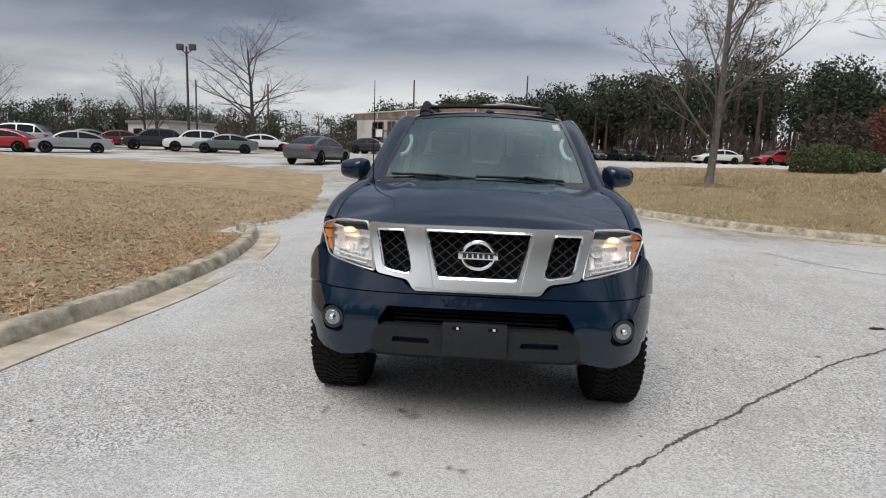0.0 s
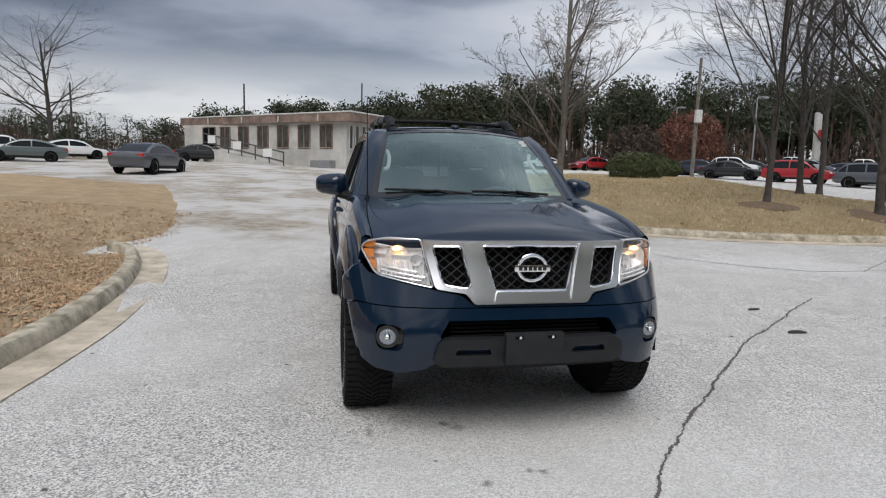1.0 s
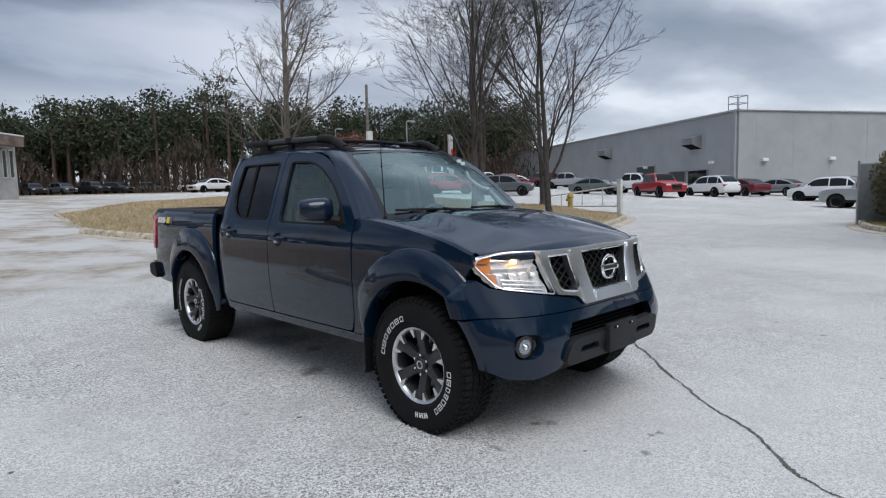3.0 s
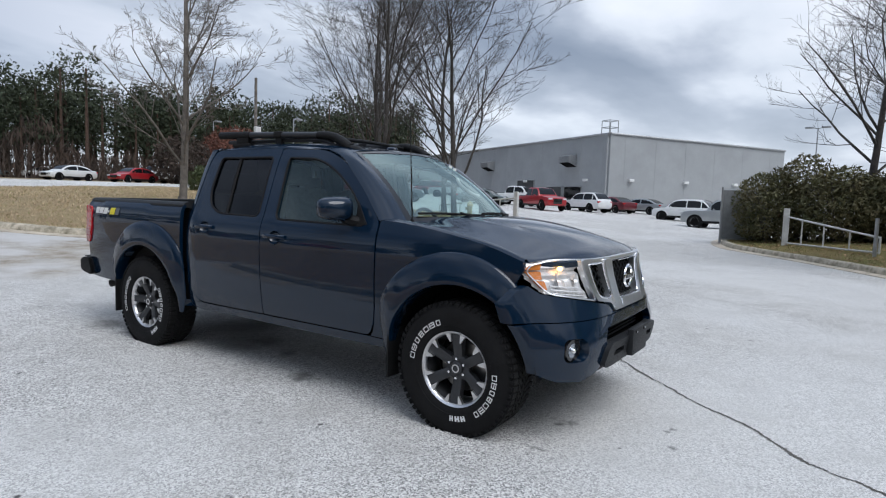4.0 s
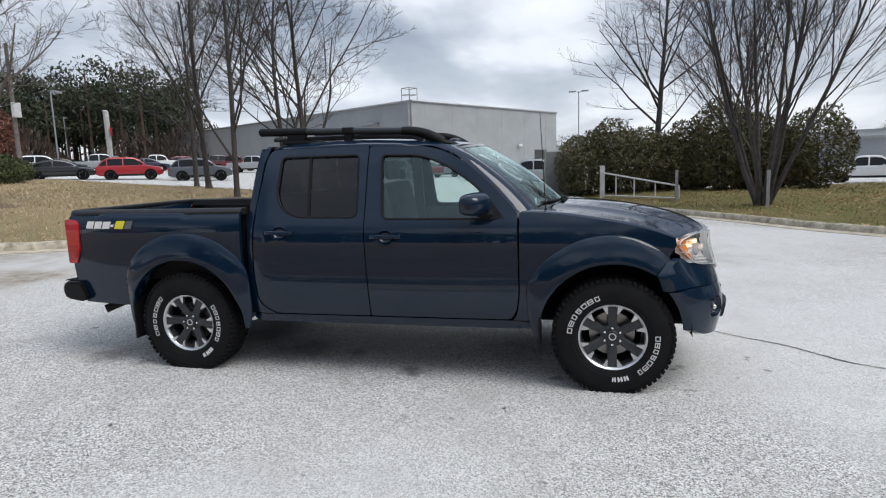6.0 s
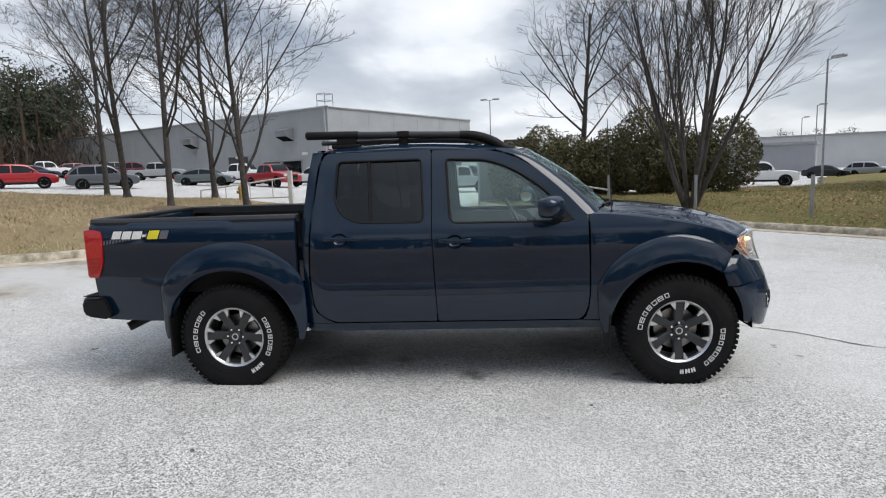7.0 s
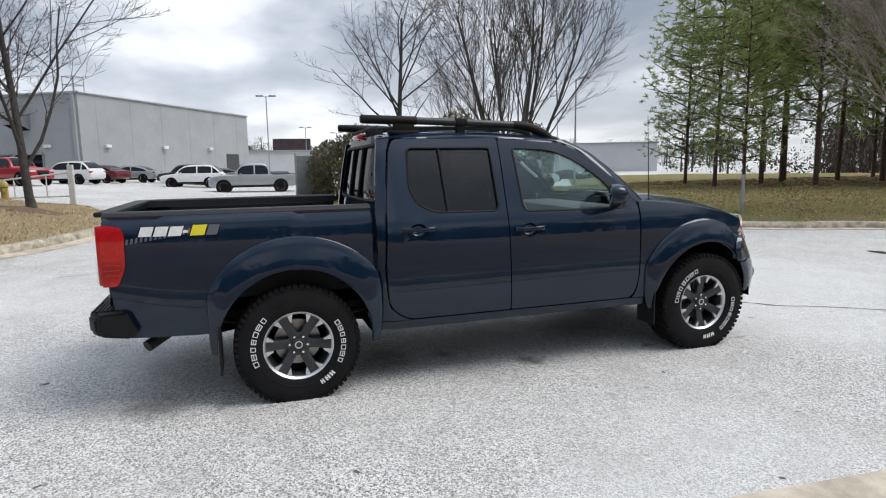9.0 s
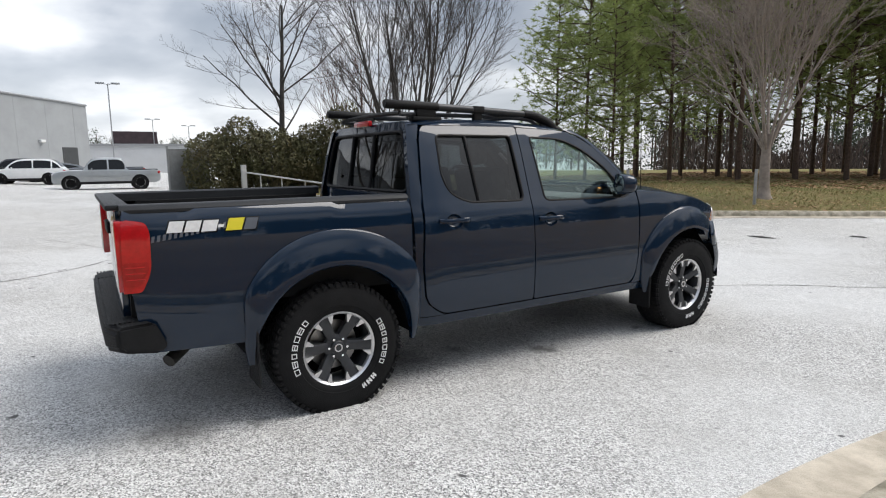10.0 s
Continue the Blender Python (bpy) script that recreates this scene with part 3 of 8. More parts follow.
def half_width(y, z):
    """Half the body's width on its flank."""
    if y > 2.69:
        w = curve(z, BED_Z, BED_X)
        return w - 0.03 * max(0.0, (y - 3.75) / 0.45) ** 2
    w = curve(z, HW_Z, HW_X)
    if y < 0.35:
        f = (0.35 - y) / 0.75
        w -= 0.055 * f ** 2.2 * (0.6 + 0.6 * max(0, z - 0.5))
    if y > 2.5:
        w -= 0.035 * ((y - 2.5) / 0.16) ** 2
    return w


def flank(side, d=0.0):
    return lambda y, z: (side * (half_width(y, z) + d), y, z)


def arc(cy, cz, r, a0, a1, n=22):
    return [(cy + r * math.cos(radians(a0 + (a1 - a0) * k / n)), cz + r * math.sin(radians(a0 + (a1 - a0) * k / n))) for k in range(n + 1)]


WIN_F = fillet([(1.612, 1.622), (1.31, 1.612), (1.12, 1.535), (0.90, 1.385), (0.735, 1.185), (0.76, 1.165), (1.585, 1.172)], [0.03, 0.12, 0.12, 0.15, 0.02, 0.03, 0.05])
WIN_R = fillet([(2.405, 1.628), (1.79, 1.628), (1.775, 1.182), (2.25, 1.188), (2.375, 1.250), (2.42, 1.36)], [0.04, 0.03, 0.05, 0.08, 0.08, 0.10])
DOOR_F = fillet([(0.668, 0.468), (1.688, 0.468), (1.712, 1.10), (1.712, 1.69), (1.25, 1.675), (1.02, 1.58), (0.79, 1.38), (0.625, 1.20), (0.618, 0.66), (0.630, 0.55)], [0.05, 0.02, 0, 0.02, 0.1, 0.15, 0.15, 0.04, 0.15, 0.08])
DOOR_R = fillet([(1.696, 0.468), (2.46, 0.468), (2.585, 0.56), (2.605, 0.80), (2.585, 1.20), (2.535, 1.60), (2.50, 1.69), (1.72, 1.695), (1.72, 1.10)], [0.02, 0.12, 0.10, 0.1, 0.1, 0.1, 0.05, 0.02, 0])
FENDER = [(0.61, 1.205), (0.609, 0.66), (0.620, 0.548), (0.638, 0.490), (0.66, 0.462), (0.49, 0.462)] + arc(0, 0.385, 0.49, 9, 126, 24) + [(-0.345, 0.90), (-0.395, 0.985), (-0.385, 1.03), (-0.25, 1.078), (-0.1, 1.118), (0.1, 1.155), (0.3, 1.185), (0.5, 1.205)]
BED = [(2.695, 0.455)] + arc(3.2, 0.385, 0.495, 172, 12, 26) + [(3.70, 0.50), (4.165, 0.515), (4.235, 0.70), (4.25, 0.84), (4.27, 1.20), (4.26, 1.238), (4.225, 1.25), (2.72, 1.25), (2.70, 1.235)]
CORNER = [(2.44, 0.462), (2.655, 0.462), (2.66, 1.2), (2.63, 1.5), (2.60, 1.70), (2.515, 1.70), (2.55, 1.60), (2.60, 1.20), (2.617, 0.80), (2.600, 0.60), (2.577, 0.546), (2.522, 0.503), (2.47, 0.472)]
ROCKER = [(0.49, 0.40), (2.69, 0.40), (2.69, 0.455), (2.48, 0.459), (0.66, 0.459), (0.49, 0.45)]


HANDLE_F, HANDLE_R = (1.555, 1.050), (2.380, 1.080)


def scoop(c):
    """The rim of the bowl behind a door handle."""
    return [(c[0] + 0.062 * math.cos(a), c[1] - 0.010 + 0.050 * math.sin(a)) for a in np.linspace(0, 2 * math.pi, 24, endpoint=False)]


def build_flanks():
    inner = lambda s: (lambda co: (-s, 0, 0))
    for s in (-1, 1):
        part("front_fender", panel_bm(FENDER, [], flank(s), 0.05, 0.03, inner(s)), M_PAINT, truck, smooth=True)
        fd = part("front_door", panel_bm(DOOR_F, [WIN_F, scoop(HANDLE_F)], flank(s), 0.05, 0.03, inner(s)), M_PAINT, truck, smooth=True)
        rd = part("rear_door", panel_bm(DOOR_R, [WIN_R, scoop(HANDLE_R)], flank(s), 0.05, 0.03, inner(s)), M_PAINT, truck, smooth=True)
        part("bed_side", panel_bm(BED, [], flank(s), 0.05, 0.03, inner(s)), M_PAINT, truck, smooth=True)
        part("cab_corner", panel_bm(CORNER, [], flank(s), 0.03, 0.04, inner(s)), M_PAINT, truck, smooth=True)
        part("rocker_panel", panel_bm(ROCKER, [], flank(s), 0.05, 0.05, inner(s)), M_PAINT, truck, smooth=True)
        # panes, set back from the frames, with black rubber seals
        for hole, door, gm, nm in ((WIN_F, fd, M_PANE, "window_pane"), (WIN_R, rd, M_TINT, "privacy_pane")):
            g = part(nm, panel_bm(hole, [], flank(s, -0.014), 0.08, 0, None), gm, door, smooth=True)
            g.visible_shadow = False
            bm = bmesh.new()
            tube(bm, [Vector(flank(s, -0.003)(*p)) for p in densify(hole, 0.04)], 0.009, 6, closed=True)
            part("window_seal", bm, M_SEAL, door, "black rubber window seal", smooth=True)
        bm = bmesh.new()
        tube(bm, [flank(s, -0.008)(2.165 + 0.02 * (k / 6 - 0.5), 1.185 + 0.44 * k / 6) for k in range(7)], 0.011, 6)
        part("window_divider", bm, M_SEAL, rd, smooth=True)
        # handles over scooped bowls
        for (y, z), dr in ((HANDLE_F, fd), (HANDLE_R, rd)):
            bm = bmesh.new()
            rows = []
            for u, h in ((-0.116, 0.004), (-0.106, 0.016), (-0.06, 0.026), (0.0, 0.030), (0.06, 0.026), (0.106, 0.016), (0.116, 0.004)):
                rows.append([bm.verts.new(flank(s, h + a)(y + u, z + b)) for a, b in ((0.0, 0.015), (0.009, 0.010), (0.011, 0.0), (0.008, -0.012), (-0.002, -0.015), (-0.009, 0.0))])
            for a, b in zip(rows, rows[1:]):
                for j in range(6):
                    bm.faces.new((a[j], b[j], b[(j + 1) % 6], a[(j + 1) % 6]))
            bm.faces.new(rows[0])
            bm.faces.new(rows[-1])
            bmesh.ops.recalc_face_normals(bm, faces=bm.faces[:])
            part("door_handle", bm, M_PAINT, dr, smooth=True)
            bm = bmesh.new()
            loop = scoop((y, z))
            rings = []
            for f, dep in ((1.0, 0.0), (0.97, -0.007), (0.85, -0.022), (0.6, -0.034), (0.3, -0.038)):
                rings.append([bm.verts.new(flank(s, dep)(y + (p[0] - y) * f, z - 0.012 + (p[1] - z + 0.012) * f)) for p in loop])
            n = len(loop)
            for a, b in zip(rings, rings[1:]):
                for k in range(n):
                    bm.faces.new((a[k], a[(k + 1) % n], b[(k + 1) % n], b[k]))
            bm.faces.new(rings[-1])
            bmesh.ops.recalc_face_normals(bm, faces=bm.faces[:])
            part("handle_recess", bm, M_PAINT, dr, smooth=True)
        # wheel arch flares
        for cy, ri, ends, ro in ((0.0, 0.482, (-2, 139), ((-2, 0.515), (20, 0.60), (32, 0.655), (60, 0.672), (95, 0.668), (120, 0.635), (140, 0.585), (165, 0.545), (188, 0.52))), (3.2, 0.487, (-2, 184), ((-2, 0.52), (20, 0.565), (36, 0.645), (60, 0.688), (95, 0.700), (125, 0.700), (140, 0.685), (158, 0.60), (184, 0.52)))):
            bm = bmesh.new()
            rows = []
            n = 44
            for k in range(n + 1):
                a = ends[0] + (ends[1] - ends[0]) * k / n
                # the angle grows from the rear of the arch over its top to the front
                r_out = curve(a, [q[0] for q in ro], [q[1] for q in ro])
                c, sn = math.cos(radians(a)), math.sin(radians(a))
                row = []
                w = r_out - ri
                for f, h in ((1.0, -0.004), (0.985, 0.010), (0.93, 0.018), (0.70, 0.030), (0.40, 0.043), (0.14, 0.053), (0.03, 0.052), (0.0, 0.044), (-0.01, 0.02), (-0.012, -0.05)):
                    r = ri + w * f
                    y, z = cy + r * c, 0.385 + r * sn
                    base = half_width(min(max(y, -0.46), 4.2) if cy < 1 else max(y, 2.70), max(z, 0.5))
                    if cy < 1 and y < -0.2:
                        base -= 0.03 * ((-0.2 - y) / 0.3) ** 2
                    row.append(bm.verts.new((s * (base + h * min(1.0, w / 0.12)), y, z)))
                rows.append(row)
            for k in range(n):
                for j in range(len(rows[0]) - 1):
                    q = (rows[k][j], rows[k + 1][j], rows[k + 1][j + 1], rows[k][j + 1])
                    bm.faces.new(q if s > 0 else q[::-1])
            part("wheel_arch_flare", bm, M_PAINT, truck, "navy blue bulging wheel arch flare", smooth=True)
            # wheel well behind, its shade put into a near-black lining
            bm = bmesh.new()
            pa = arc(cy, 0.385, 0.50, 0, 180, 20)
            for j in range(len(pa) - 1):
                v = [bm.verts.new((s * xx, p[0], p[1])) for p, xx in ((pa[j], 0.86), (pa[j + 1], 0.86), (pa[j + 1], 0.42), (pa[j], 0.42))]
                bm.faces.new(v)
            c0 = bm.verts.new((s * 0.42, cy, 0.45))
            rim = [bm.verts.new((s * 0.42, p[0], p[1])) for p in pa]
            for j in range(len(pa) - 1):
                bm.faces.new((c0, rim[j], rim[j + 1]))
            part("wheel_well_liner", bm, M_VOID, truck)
        # mud flaps
        for cy, y, z0, z1, tilt in ((0, 0.475, 0.235, 0.62, 0.02), (3.2, 3.665, 0.235, 0.66, 0.03)):
            bm = bmesh.new()
            box(bm, s * 0.80 - 0.105, s * 0.80 + 0.105, y, y + 0.014, z0, z1, 0.005)
            part("mud_flap", bm, M_PLASTIC, truck)


build_flanks()


# front end -------------------------------------------------------------
def front_y(x, z):
    """How far forward the nose stands."""
    ax = abs(x)
    low = -0.760 + 0.345 * (ax / 0.905) ** 6.0 + 0.10 * max(0.0, 0.56 - z) ** 1.2 * 3
    high = -0.668 + 0.261 * (ax / 0.82) ** 3.3
    k = np.clip((z - 0.54) / 0.50, 0, 1)
    k = k * k * (3 - 2 * k)
    return float(low * (1 - k) + high * k)


def nose(d=0.0):
    return lambda x, z: (x, front_y(x, z) - d, z)


def nose_in(co):
    return (0, 1, 0)


def wrap(side, z_ref=0.6):
    """Arc length round the bumper's corner, to lay its panels out without stretching."""
    us, xs = [0.0], [0.0]
    x = 0.0
    while x < 0.925:
        nx = x + 0.004
        us.append(us[-1] + math.hypot(0.004, front_y(nx, z_ref) - front_y(x, z_ref)))
        xs.append(nx)
        x = nx
    return us, xs


US, XS = wrap(1)


def bumper_map(d=0.0):
    def f(u, z):
        x = float(np.interp(abs(u), US, XS)) * (1 if u >= 0 else -1)
        y = front_y(x, z)
        # tuck under at the bottom
        return (x, y - d * (1 if abs(x) < 0.8 else 0.4), z)
    return f


def ux(x):
    return float(np.interp(abs(x), XS, US)) * (1 if x >= 0 else -1)


def mirrored(half):
    """Right half of a symmetric outline, from the middle's bottom round to its top, closed by its mirror image."""
    return half + [(-a, b) for a, b in reversed(half) if abs(a) > 1e-6]


def build_front():
    end = US[-1] - 0.02
    # lower bumper cover with intake and lamp openings
    edge = []
    for k in range(9):
        # the cover ends at the wheel opening
        z = 0.43 + 0.032 * k
        ya = -math.sqrt(0.494 ** 2 - (z - 0.385) ** 2)
        edge.append((min(end, float(np.interp(ya, [front_y(x, z) for x in XS[120:]], US[120:]))), z))
    low = mirrored([(0.0, 0.47), (ux(0.45), 0.462), (ux(0.54), 0.405), (ux(0.66), 0.378), (ux(0.78), 0.388)] + edge + [(ux(0.85), 0.705), (ux(0.60), 0.712), (0.0, 0.715)])
    intake = fillet(mirrored([(0.0, 0.545), (ux(0.44), 0.545), (ux(0.475), 0.575), (ux(0.425), 0.655), (0.0, 0.655)]), [0, 0.03, 0.03, 0.02, 0, 0, 0.02, 0.03, 0.03])
    fogs = []
    for s in (-1, 1):
        c = ux(0.718) * s
        fogs.append(fillet([(c - 0.075, 0.495), (c + 0.085, 0.495), (c + 0.085, 0.625), (c - 0.075, 0.625)], 0.055, 6) if s < 0 else fillet([(c - 0.085, 0.495), (c + 0.075, 0.495), (c + 0.075, 0.625), (c - 0.085, 0.625)], 0.055, 6))
    cover = part("bumper_cover", panel_bm(low, [intake] + fogs, bumper_map(), 0.045, 0.05, nose_in), M_PAINT, truck, smooth=True)
    # upper bumper band under the lamps and grille
    up = mirrored([(0.0, 0.721), (ux(0.60), 0.718), (ux(0.85), 0.711), (end, 0.696), (end + 0.015, 0.80), (ux(0.875), 0.875), (ux(0.835), 0.90), (ux(0.80), 0.86), (ux(0.50), 0.80), (ux(0.36), 0.775), (ux(0.31), 0.735), (0.0, 0.73)])
    part("bumper_upper", panel_bm(up, [], bumper_map(0.003), 0.04, 0.05, nose_in), M_PAINT, truck, smooth=True)
    # dark lower valance and grey skid trim
    val = mirrored([(0.0, 0.385), (ux(0.60), 0.395), (ux(0.74), 0.425), (ux(0.75), 0.44), (ux(0.62), 0.45), (ux(0.45), 0.475), (0.0, 0.475)])
    part("valance", panel_bm(val, [], lambda u, z: Vector(bumper_map(-0.03)(u, z)), 0.06, 0.08, nose_in), M_PLASTIC, truck, smooth=True)
    skid = fillet(mirrored([(0.0, 0.425), (0.46, 0.425), (0.505, 0.455), (0.485, 0.545), (0.44, 0.572), (0.0, 0.565)]), [0, 0.02, 0.03, 0.03, 0.03, 0, 0.03, 0.03, 0.03, 0.02])
    slots = [fillet([(s * 0.21, 0.485), (s * 0.40, 0.488), (s * 0.385, 0.523), (s * 0.225, 0.523)], 0.015) for s in (-1, 1)]
    sk = part("skid_trim", panel_bm(skid, slots, nose(0.028), 0.05, 0.06, nose_in), M_TRIM, cover, "charcoal grey textured plastic trim", smooth=True)
    # near-black sheet stands for the shade behind the intake
    bm = bmesh.new()
    box(bm, -0.46, 0.46, -0.56, -0.54, 0.42, 0.70)
    part("intake_backing", bm, M_VOID, cover)
    for k in range(5):
        bm = bmesh.new()
        tube(bm, [(x, front_y(x, 0.6) + 0.085, 0.558 + k * 0.021) for x in np.linspace(-0.4, 0.4, 9)], 0.0055, 6)
        part("intake_slat", bm, M_PLASTIC, cover, smooth=True)
    # blank plate holder
    bm = bmesh.new()
    box(bm, -0.152, 0.152, -0.813, -0.775, 0.442, 0.602, 0.006)
    plate = part("plate_holder", bm, M_TRIM, truck, "blank dark plate holder", smooth=True)
    for x in (-0.085, 0.085):
        # each slot is a near-black slip in place of a shaded hole
        bm = bmesh.new()
        box(bm, x - 0.022, x + 0.022, -0.8155, -0.810, 0.573, 0.588, 0.003)
        part("slot", bm, M_VOID, plate)
        bm = bmesh.new()
        rod(bm, (x + 0.005, -0.817, 0.581), (x + 0.005, -0.811, 0.581), 0.007)
        part("bolt", bm, M_BRIGHT, plate, "small bright bolt")
        bm = bmesh.new()
        rod(bm, (x * 1.55, -0.816, 0.468), (x * 1.55, -0.811, 0.468), 0.006)
        part("bolt", bm, M_TRIM, plate)
    # fog lamps
    for s in (-1, 1):
        lamp = new("fog_lamp")
        lamp.parent = truck
        fx, fz = s * 0.715, 0.560
        fy = front_y(fx, fz) + 0.036
        lamp["label"] = "round clear fog lamp in a black recess"
        part("housing", panel_bm(fillet([(fx - 0.085, fz - 0.07), (fx + 0.085, fz - 0.07), (fx + 0.085, fz + 0.07), (fx - 0.085, fz + 0.07)], 0.04), [], nose(-0.05), 0.03, 0, None), M_GLOSSBLACK, lamp, smooth=True)
        m = Matrix.Translation((fx, fy + 0.005, fz)) @ Matrix.Rotation(radians(13 * s), 4, "Z") @ Matrix.Rotation(radians(90), 4, "X")
        for nm, r0, r1, dz0, dz1, mt in (("bezel", 0.064, 0.058, -0.045, 0.012, M_GLOSSBLACK), ("reflector", 0.040, 0.040, -0.02, 0.0135, M_MIRROR)):
            bm = bmesh.new()
            bmesh.ops.create_cone(bm, cap_ends=True, segments=24, radius1=r0, radius2=r1, depth=dz1 - dz0, matrix=m @ Matrix.Translation((0, 0, (dz0 + dz1) / 2)))
            part(nm, bm, mt, lamp, smooth=True)
        bm = bmesh.new()
        bmesh.ops.create_uvsphere(bm, u_segments=20, v_segments=10, radius=0.040, matrix=m @ Matrix.Translation((0, 0, 0.012)) @ Matrix.Diagonal((1, 1, 0.35, 1)))
        part("lens", bm, M_LENS, lamp, smooth=True)
        bm = bmesh.new()
        bmesh.ops.create_uvsphere(bm, u_segments=12, v_segments=8, radius=0.017, matrix=m @ Matrix.Translation((0, 0, 0.016)))
        part("bulb_cap", bm, M_BRIGHT, lamp, smooth=True)
    # grille: satin frame with three mesh openings
    frame_o = fillet(mirrored([(0.0, 0.735), (0.30, 0.735), (0.335, 0.785), (0.49, 0.808), (0.548, 1.040), (0.0, 1.046)]), [0, 0.02, 0.02, 0.02, 0.015, 0, 0.015, 0.02, 0.02, 0.02])
    hole_c = fillet([(-0.188, 0.800), (0.188, 0.800), (0.252, 1.020), (-0.252, 1.020)], 0.014)
    hole_s = [fillet([(s * 0.305, 0.805), (s * 0.452, 0.826), (s * 0.498, 1.012), (s * 0.362, 1.015)], [0.05, 0.03, 0.015, 0.015]) for s in (-1, 1)]
    gr = part("grille", panel_bm(frame_o, [hole_c] + hole_s, nose(0.016), 0.03, 0.045, nose_in), M_CHROME, truck, "satin chrome grille frame with black mesh", smooth=True)
    # bright lips round the openings
    for h in [hole_c] + hole_s:
        bm = bmesh.new()
        tube(bm, [nose(0.015)(*p) for p in densify(h, 0.03)], 0.006, 6, closed=True)
        part("opening_lip", bm, M_BRIGHT, gr, smooth=True)
    # the slanted uprights stand proud
    for s in (-1, 1):
        bar = fillet([(s * 0.205, 0.752), (s * 0.300, 0.757), (s * 0.353, 1.036), (s * 0.266, 1.036)], 0.012)
        part("upright", panel_bm(bar, [], nose(0.030), 0.03, 0.02, nose_in), M_CHROME, gr, smooth=True)
    low_bar = fillet([(-0.20, 0.748), (0.20, 0.748), (0.188, 0.796), (-0.188, 0.796)], 0.008)
    part("lower_bar", panel_bm(low_bar, [], nose(0.034), 0.03, 0.025, nose_in), M_CHROME, gr, "polished chrome lower bar", smooth=True)
    # near-black sheet paints the depth behind the mesh as shade
    bm = bmesh.new()
    vs = [bm.verts.new((x, front_y(x, z) + 0.07, z)) for z in (0.78, 1.03) for x in np.linspace(-0.52, 0.52, 14)]
    for k in range(13):
        bm.faces.new((vs[k], vs[k + 1], vs[k + 15], vs[k + 14]))
    part("grille_backing", bm, M_VOID, gr)
    # diamond mesh
    for h in [hole_c] + hole_s:
        xs, zs = [p[0] for p in h], [p[1] for p in h]
        bm = bmesh.new()
        for sg in (-1, 1):
            c = min(xs) - 0.5
            while c < max(xs) + 0.5:
                run = []
                for k in range(60):
                    z = min(zs) + (max(zs) - min(zs)) * k / 59
                    x = c + sg * (z - 0.9) * 1.25
                    if inside(h, x, z):
                        run.append((x, front_y(x, z) + 0.02, z))
                    elif len(run) > 1:
                        break
                if len(run) > 1:
                    tube(bm, [run[0], run[-1]], 0.0036, 5)
                c += 0.062
        part("mesh_insert", bm, M_TRIM, gr, "black diamond mesh", smooth=True)
    # emblem: plain ring and bar
    em = new("emblem")
    em.parent = truck
    em["label"] = "round chrome emblem with a cross bar"
    m = Matrix.Translation((0, front_y(0, 0.91) - 0.03, 0.912)) @ Matrix.Rotation(radians(90), 4, "X")
    bm = bmesh.new()
    ring = [m @ Vector((0.074 * math.cos(a), 0.064 * math.sin(a), 0)) for a in np.linspace(0, 2 * math.pi, 32, endpoint=False)]
    tube(bm, ring, 0.0105, 8, closed=True)
    part("ring", bm, M_BRIGHT, em, smooth=True)
    bm = bmesh.new()
    box(bm, -0.095, 0.095, front_y(0, 0.91) - 0.042, front_y(0, 0.91) - 0.024, 0.894, 0.930, 0.004)
    part("cross_bar", bm, M_BRIGHT, em, smooth=True)
    bm = bmesh.new()
    for k in range(6):
        box(bm, -0.072 + k * 0.0255, -0.055 + k * 0.0255, front_y(0, 0.91) - 0.045, front_y(0, 0.91) - 0.041, 0.901, 0.922)
    part("bar_marks", bm, M_GLOSSBLACK, em)
    # headlights
    for s in (-1, 1):
        hl = new("headlight")
        hl.parent = truck
        hl["label"] = "clear lens headlight with warm lit lamp and amber corner"
        o = fillet([(s * 0.500, 0.812), (s * 0.770, 0.858), (s * 0.836, 0.978), (s * 0.815, 1.012), (s * 0.720, 1.043), (s * 0.553, 1.043)], [0.015, 0.03, 0.02, 0.02, 0.06, 0.015])
        bk = part("reflector", panel_bm(o, [], lambda x, z: (x, front_y(x, z) + 0.040 + 0.007 * math.sin(x * 300) * (z < 0.93) + 0.010 * math.sin(z * 150) * (z >= 0.93), z), 0.008, 0, None), M_REFLECTOR, hl, smooth=True)
        ln = part("lens", panel_bm(o, [], nose(0.012), 0.03, 0.04, nose_in), M_LENS, hl, smooth=True)
        ln.visible_shadow = False
        bm = bmesh.new()
        tube(bm, [nose(0.010)(*p) for p in densify(o, 0.03)], 0.004, 6, closed=True)
        part("rim", bm, M_CHROME, hl, smooth=True)
        for (cx, cz, r, mt, nm) in ((0.660, 0.945, 0.062, M_REFLECTOR, "main_bowl"), (0.572, 0.935, 0.030, M_REFLECTOR, "inner_bowl")):
            mm = Matrix.Translation((s * cx, front_y(cx, cz) + 0.03, cz)) @ Matrix.Rotation(radians(90), 4, "X")
            bm = bmesh.new()
            bmesh.ops.create_cone(bm, cap_ends=False, segments=20, radius1=r * 0.45, radius2=r, depth=0.03, matrix=mm)
            part(nm, bm, mt, hl, smooth=True)
        bm = bmesh.new()
        bmesh.ops.create_uvsphere(bm, u_segments=14, v_segments=8, radius=0.022, matrix=Matrix.Translation((s * 0.662, front_y(0.66, 0.98) + 0.02, 0.99)) @ Matrix.Diagonal((1.3, 0.6, 0.6, 1)))
        part("lit_bulb", bm, M_BULB, hl, "glowing warm bulb", smooth=True)
